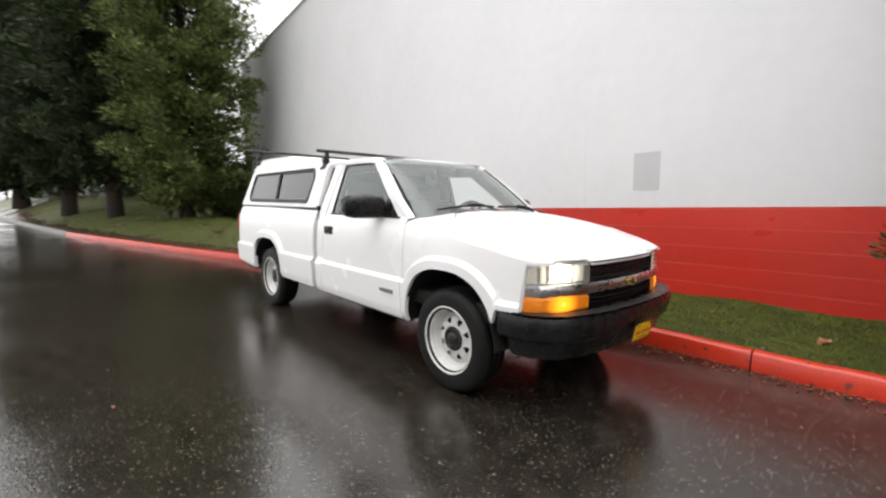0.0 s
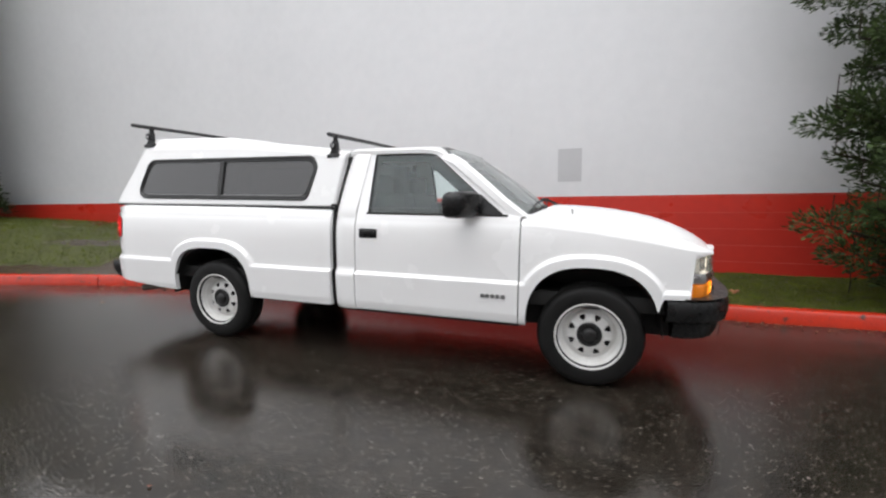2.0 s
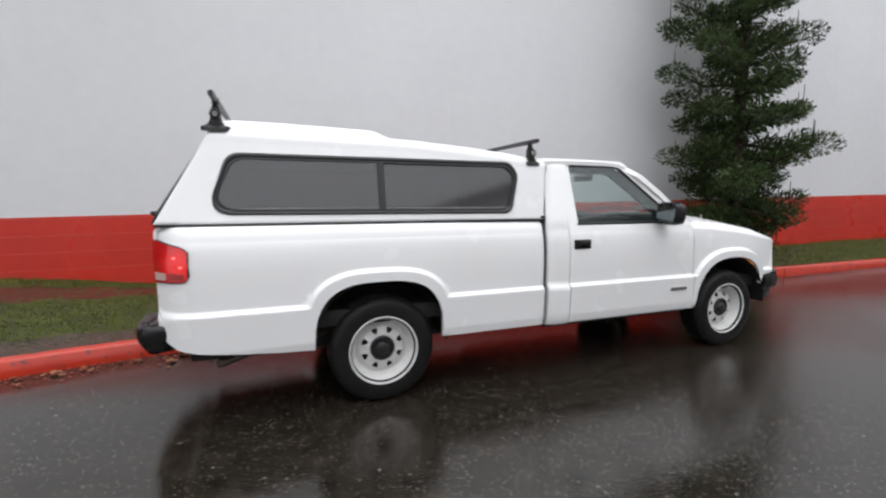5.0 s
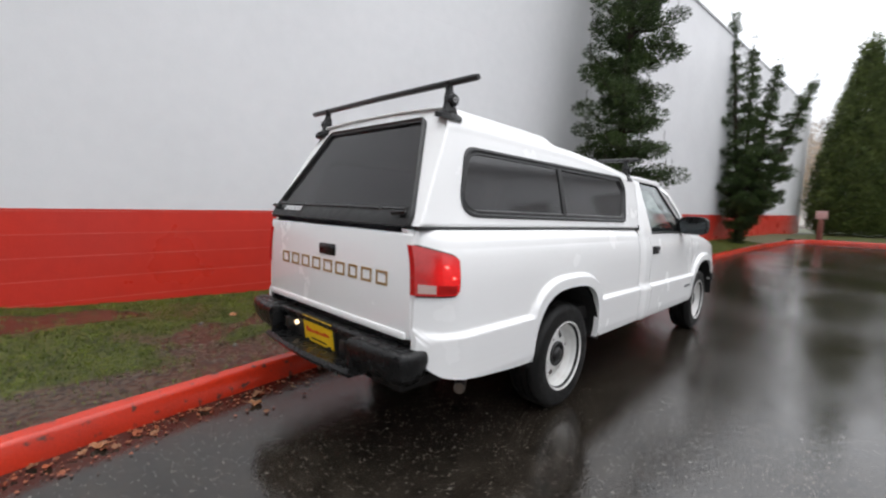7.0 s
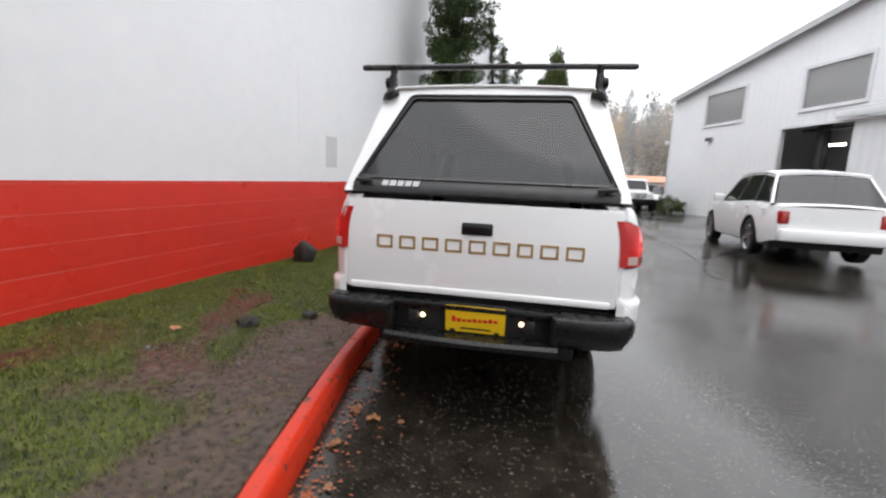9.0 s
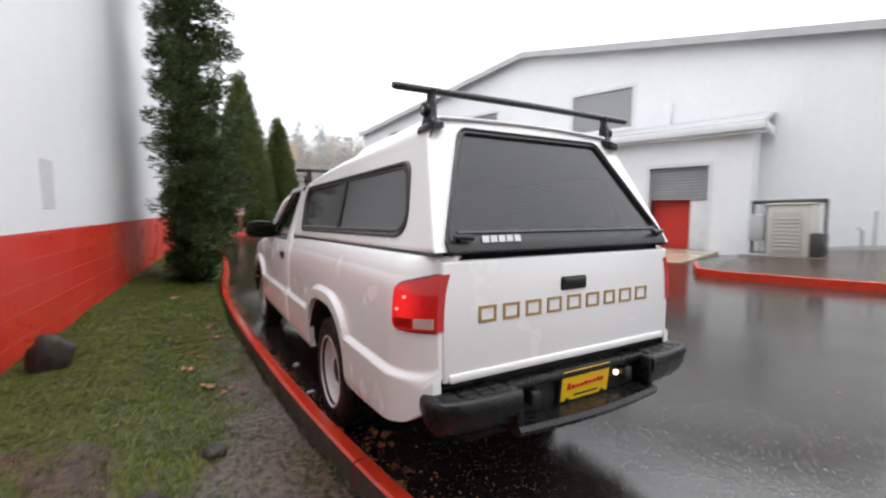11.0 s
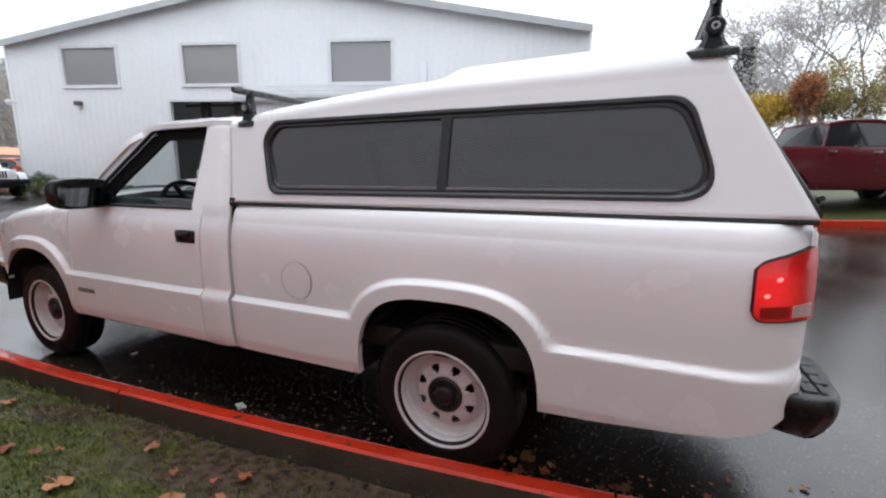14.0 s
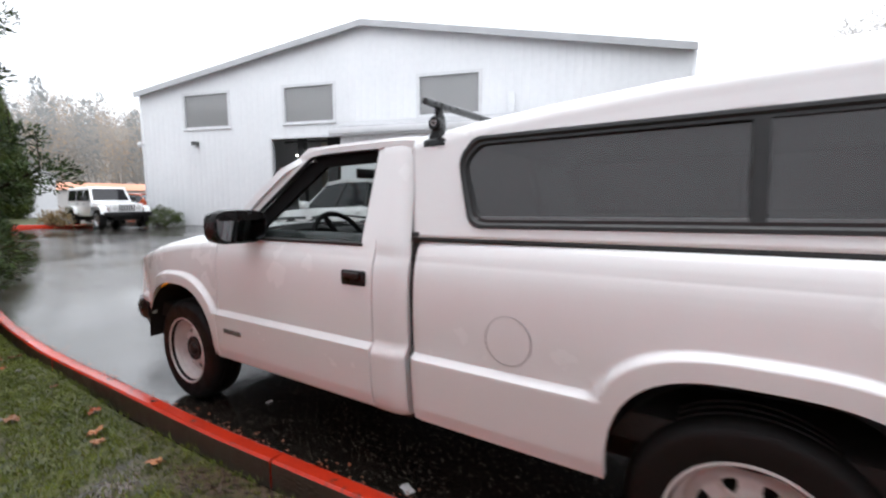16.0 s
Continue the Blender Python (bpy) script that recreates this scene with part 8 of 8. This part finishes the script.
for x0, x1, z0, z1, red in ((5.2, 6.6, 0.9, 3.0, False), (3.2, 4.5, 1.5, 3.1, False), (1.2, 2.6, 0.2, 3.1, True), (-1.6, -0.4, 1.3, 2.9, False), (7.6, 9.0, 1.3, 3.0, False), (-0.1, 0.9, 0.2, 2.9, True)):
    y = 0.0 if x0 > -0.3 else -0.3
    win = new("window" if not red else "door")
    win.parent = grey
    lo = [(x, y + 0.06, z) for x, z in ((x0 - 0.1, z0 - 0.1), (x1 + 0.1, z0 - 0.1), (x1 + 0.1, z1 + 0.1), (x0 - 0.1, z1 + 0.1))]
    li = [(x, y + 0.06, z) for x, z in ((x0, z0), (x1, z0), (x1, z1), (x0, z1))]
    part("frame", ring(bmesh.new(), lo, li, (0, -0.1, 0)), WINWHITE, win)
    part("door_leaf" if red else "pane", box(x0, x1, y + 0.005, y + 0.03, z0, z1), DOORBROWN if red else DARKGLASS, win)
bm = bmesh.new()
loft(bm, [[(4.2 + 1.25 * math.cos(t), d, 4.0 + 0.9 * math.sin(t)) for t in spread(0, math.pi, 13)] for d in (0.02, 1.2)])
part("awning", bm, surface("dark_awning", (0.05, 0.05, 0.055), (0.035, 0.035, 0.04), 3, (0.7, 0.9)), grey, "dark arched awning")

# beige cabinet with a dark rack beside it, on the island
BEIGE = surface("beige_cabinet_paint", (0.52, 0.50, 0.44), (0.46, 0.44, 0.39), 2, (0.4, 0.6))
gx, gy = 0.82, -11.1
gz = ground_z(gx, gy) + 0.12
cab = thing("utility_cabinet", "beige metal utility cabinet on a concrete pad beside the workshop", "cabinet", pose(gx, gy, gz, 0, 0, 6))
part("pad", box(-0.75, 0.95, -0.5, 0.55, -0.12, 0.05, 0.015), KERBGREY, cab)
part("housing", box(-0.42, 0.42, -0.38, 0.38, 0.05, 1.26, 0.03), BEIGE, cab)
part("lid", box(-0.45, 0.45, -0.41, 0.41, 1.26, 1.31, 0.02), BEIGE, cab)
part("door_panel", box(-0.28, 0.30, 0.38, 0.40, 0.12, 1.10, 0.008), surface("grey_panel", (0.40, 0.40, 0.37), (0.35, 0.35, 0.32), 3, (0.5, 0.6)), cab, "grey louvred panel")
for k in range(9):
    part("louvre", box(-0.25, 0.27, 0.40, 0.412, 0.20 + k * 0.09, 0.24 + k * 0.09, 0.004), BEIGE, cab)
part("feed_box", box(-0.66, -0.43, -0.1, 0.36, 0.05, 0.60, 0.02), surface("dark_box", (0.03, 0.03, 0.03), (0.05, 0.05, 0.05), 6), cab, "dark feed box")
rack = thing("pipe_rack", "dark pipe rack with cables beside the beige cabinet", "rack", pose(gx + 0.75, gy - 0.25, gz, 0, 0, 6))
DARKSTEEL = surface("dark_rack_steel", (0.03, 0.03, 0.033), (0.05, 0.05, 0.05), 8, (0.4, 0.6))
for dx in (-1.2, 0.0, 0.32):
    part("post", box(dx - 0.03, dx + 0.03, -0.3, -0.24, 0, 1.32, 0.008), DARKSTEEL, rack)
part("top_rail", box(-1.22, 0.34, -0.36, -0.18, 1.32, 1.42, 0.02), DARKSTEEL, rack)
part("panel_box", box(0.02, 0.34, -0.22, -0.05, 0.35, 1.05, 0.02), CLADTRIM, rack, "grey panel box")
rr = random.Random(5)
bm = bmesh.new()
for k in range(5):
    tube(bm, [(-0.9 + 0.25 * k, -0.25, 1.3), (-0.95 + 0.25 * k, -0.22, 0.6), (-0.9 + 0.26 * k, -0.2, 0.0)], 0.015, 6)
part("cables", bm, DARKSTEEL, rack)
pipe = thing("wall_pipes", "thin grey pipes rising beside the workshop wall", "pipe", pose(-0.35, -12.2, ground_z(-0.35, -12.2) + 0.1))
for k, h in enumerate((1.0, 0.55)):
    part("pipe", tube(bmesh.new(), [(k * 0.22, 0, -0.05), (k * 0.22, 0, h), (k * 0.22 + 0.1, -0.1, h + 0.05)], 0.035, 8), CLADTRIM, pipe)

box_t = thing("planter", "tan wooden planter box before the parked car", "planter", pose(-1.75, -13.9, ground_z(-1.75, -13.9), 0, 0, 5))
TAN = surface("tan_timber", (0.30, 0.22, 0.14), (0.22, 0.16, 0.10), 4, (0.6, 0.8), bump=0.3)
for k in range(3):
    part("board", box(-0.30, 0.30, -0.28, 0.28, 0.02 + k * 0.15, 0.16 + k * 0.15, 0.01), TAN, box_t)
part("soil", box(-0.25, 0.25, -0.23, 0.23, 0.40, 0.455, 0.01), surface("planter_soil", (0.03, 0.022, 0.015), (0.05, 0.035, 0.02), 9, (0.8, 0.9)), box_t)

# sign post at the far kerb
post = thing("sign_post", "short red-brown post with a pale pink plate at the far kerb", "sign", pose(21.5, -0.65, ground_z(21.5, -0.65) + 0.06))
part("post", box(-0.06, 0.06, -0.10, 0.10, 0, 1.15, 0.015), surface("rust_post", (0.20, 0.06, 0.04), (0.14, 0.05, 0.035), 5, (0.5, 0.7)), post)
part("plate", box(-0.075, -0.06, -0.20, 0.20, 0.98, 1.34, 0.01), surface("pink_plate", (0.55, 0.33, 0.30), (0.48, 0.28, 0.26), 5, (0.4, 0.6)), post, "pale pink plate")

# small white shed and low roofs beyond the lot
shed = thing("shed", "small white gabled shed beyond the lot", "shed", pose(36.5, -6.4, ground_z(36.5, -6.4)) @ Matrix.Scale(1.12, 4), kind="structure")
bm = loft(bmesh.new(), [[(x, -1.75, 0), (x, -1.75, 2.45), (x, 0, 3.05), (x, 1.75, 2.45), (x, 1.75, 0)] for x in (0, 9)])
part("walls", bm, CLAD, shed)
for s in (-1, 1):
    bm = loft(bmesh.new(), [[(x, s * 1.95, 2.40), (x, 0, 3.07), (x, 0, 3.15), (x, s * 1.95, 2.48)] for x in (-0.2, 9.2)])
    part("roof_slope", bm, CLADTRIM, shed)
part("shed_door", box(-0.03, 0.0, -0.5, 0.5, 0, 2.05, 0.01), CLADTRIM, shed)
low = thing("low_building", "low building with a faded orange roof in the distance", "building", pose(50, -15, ground_z(50, -15)), kind="structure")
part("walls", box(0, 8, -6, 5, 0, 1.9), surface("misty_wall", (0.55, 0.52, 0.50), (0.48, 0.46, 0.44), 0.4, (0.8, 0.9)), low)
bm = loft(bmesh.new(), [[(-0.3, y, 1.9), (4, y, 2.75), (8.3, y, 1.9)] for y in (-6.3, 5.3)])
part("roof", bm, surface("faded_orange_roof", (0.55, 0.25, 0.15), (0.48, 0.22, 0.14), 0.5, (0.8, 0.9)), low, "faded orange roof")

# ---- small things on the lawn and by the kerb ----
LEAFBROWN = surface("brown_maple_leaf", (0.22, 0.085, 0.035), (0.32, 0.145, 0.060), 30, (0.45, 0.6), vary=0.35)
LEAFRUST = surface("rust_leaf", (0.30, 0.075, 0.024), (0.20, 0.055, 0.022), 30, (0.4, 0.6), vary=0.35)


def leaf_mesh(seed, size):
    """A curled maple leaf with lobes."""
    rr = random.Random(seed)
    bm = bmesh.new()
    rim = []
    for k in range(22):
        a = 2 * math.pi * k / 22
        lobe = 0.62 + 0.38 * abs(math.cos(2.5 * a)) ** 0.7
        if k == 0:
            lobe = 0.35
        r = size * 0.5 * lobe * rr.uniform(0.85, 1.1)
        rim.append((r * math.cos(a), r * math.sin(a), size * (0.16 * math.cos(2 * a + seed) ** 2 + 0.05 * rr.random())))
    c = bm.verts.new((0, 0, 0.004))
    vs = [bm.verts.new(p) for p in rim]
    for k in range(22):
        bm.faces.new((c, vs[k], vs[(k + 1) % 22]))
    tube(bm, [(0, 0, 0.004), (size * 0.5, 0.0, 0.012), (size * 0.8, size * 0.08, 0.02)], 0.0016, 4)
    return bm


leaf_meshes = [finish("fallen_leaf", leaf_mesh(k, s), LEAFBROWN if k % 2 else LEAFRUST) for k, s in enumerate((0.075, 0.09, 0.06, 0.08, 0.05, 0.10))]
rr = random.Random(17)


def drop_leaf(x, y, z, k, turn, scale=1.0):
    ob = new("fallen_leaf", leaf_meshes[k % 6])
    ob.matrix_world = pose(x, y, z, rr.uniform(-14, 14), rr.uniform(-14, 14), turn) @ Matrix.Scale(scale, 4)
    tagged(ob, "curled wet brown maple leaf lying on the ground", "leaf", "fallen leaves")


# leaves on the lawn beside the kerb and in the gutter behind the truck
for k in range(14):
    x = rr.uniform(-3.2, 3.4)
    y = kerb_y(x) + 0.10 + abs(rr.gauss(0, 0.45))
    if y < wall_y(x) - 0.15:
        drop_leaf(x, y, lawn_z(x, y) + 0.012, k, rr.uniform(0, 360), rr.uniform(0.55, 1.15))
for k in range(40):
    x = rr.uniform(-4.4, -1.5)
    y = kerb_y(x) - 0.10 - abs(rr.gauss(0, 0.13))
    drop_leaf(x, y, ground_z(x, y) + 0.008, k, rr.uniform(0, 360), rr.uniform(0.35, 0.9))
for k in range(16):
    x = rr.uniform(-6, 6)
    y = rr.uniform(-3.8, 0.5)
    drop_leaf(x, y, ground_z(x, y) + 0.006, k, rr.uniform(0, 360), rr.uniform(0.2, 0.5))
for k, (x, y, size) in enumerate(((-0.24, 1.56, 1.15), (-0.55, 1.32, 0.75), (-0.70, 1.44, 1.25), (-0.74, 1.29, 0.7), (-0.30, 1.245, 0.7), (-0.83, 1.22, 0.8), (-0.85, 1.35, 0.5), (0.045, 1.43, 0.7), (1.20, 1.39, 0.8), (0.80, 1.73, 0.8))):
    drop_leaf(x, y, lawn_z(x, y) + 0.016, k + 1, 70 * k, size)
# crumbs of leaf and twig caught in the gutter
v, f = [], []
for k in range(1500):
    x = rr.uniform(-6.0, 4.5)
    y = kerb_y(x) - 0.085 - abs(rr.gauss(0, 0.07 if x > -1 else 0.13))
    s, a = rr.uniform(0.004, 0.014), rr.uniform(0, 6.283)
    z = ground_z(x, y) + 0.004
    i = len(v)
    for da in (0, 2.0, 4.2):
        v.append((x + s * math.cos(a + da), y + s * math.sin(a + da), z + rr.uniform(0, 0.006)))
    f.append((i, i + 1, i + 2))
me = bpy.data.meshes.new("gutter_litter")
me.from_pydata(v, [], f)
me.materials.append(LEAFRUST)
tagged(new("gutter_litter", me), "rust-brown crumbs of leaves and twigs in the gutter", "litter", kind="stuff")


def rock(name, label, x, y, z, size, seed, material, squash=0.7):
    bm = bmesh.new()
    bmesh.ops.create_icosphere(bm, subdivisions=3, radius=size)
    for p in bm.verts:
        n3 = p.co.normalized()
        p.co *= 1 + 0.28 * noise.noise(n3 * 1.6 + Vector((seed, 0, 0))) + 0.10 * noise.noise(n3 * 5 + Vector((0, seed, 0)))
        p.co.z *= squash
    ob = single(name, bm, material, label, "rock")
    ob.matrix_world = pose(x, y, z + size * squash * 0.55, 0, 0, seed * 50)


MUD = surface("dark_wet_clod", (0.010, 0.008, 0.006), (0.028, 0.023, 0.016), 14, (0.5, 0.8), bump=0.9, bump_scale=50)
STONE = surface("grey_wet_stone", (0.085, 0.080, 0.072), (0.15, 0.14, 0.125), 12, (0.35, 0.6), bump=0.4)
rock("boulder", "dark wet boulder at the foot of the painted wall", 0.06, 2.44, lawn_z(0.06, 2.44) - 0.02, 0.14, 3, MUD, 1.25)
rock("clod", "dark wet clod of earth on the lawn", -2.13, 1.68, lawn_z(-2.13, 1.68) - 0.01, 0.080, 5, MUD, 0.6)
rock("clod", "dark wet clod of earth on the lawn", -1.70, 1.43, lawn_z(-1.70, 1.43) - 0.01, 0.06, 7, MUD, 0.6)
for k in range(14):
    x = rr.uniform(-3, 6)
    y = kerb_y(x) + rr.uniform(0.12, 1.2)
    rock("stone", "small grey stone lying in the lawn", x, y, lawn_z(x, y) - 0.004, rr.uniform(0.008, 0.02), k, STONE, 0.7)
stake = thing("stake", "thin dark stake standing in the lawn", "stake", pose(4.05, 1.9, lawn_z(4.05, 1.9)))
part("stem", tube(bmesh.new(), [(0, 0, -0.05), (0.01, 0.0, 0.12), (0.0, 0.01, 0.22)], 0.006, 6), MUD, stake)
part("head", tube(bmesh.new(), [(-0.03, 0, 0.21), (0.03, 0.005, 0.225)], 0.010, 6), MUD, stake)
PAPER = surface("white_paper", (0.75, 0.75, 0.74), (0.62, 0.62, 0.6), 20, (0.6, 0.8))
for x, y, s in ((-0.28, 0.76, 0.035), (-0.94, 0.79, 0.026), (1.0, 0.55, 0.022)):
    bm = bmesh.new()
    sheet(bm, lambda u, w: (u * s, w * s * 0.6, 0.006 + 0.3 * s * abs(noise.noise(Vector((u * 1.3, w * 1.7, x))))), spread(-1, 1, 5), spread(-1, 1, 4))
    ob = single("litter", bm, PAPER, "scrap of white paper on the wet asphalt", "litter")
    ob.matrix_world = pose(x, y, ground_z(x, y), 0, 0, x * 90)
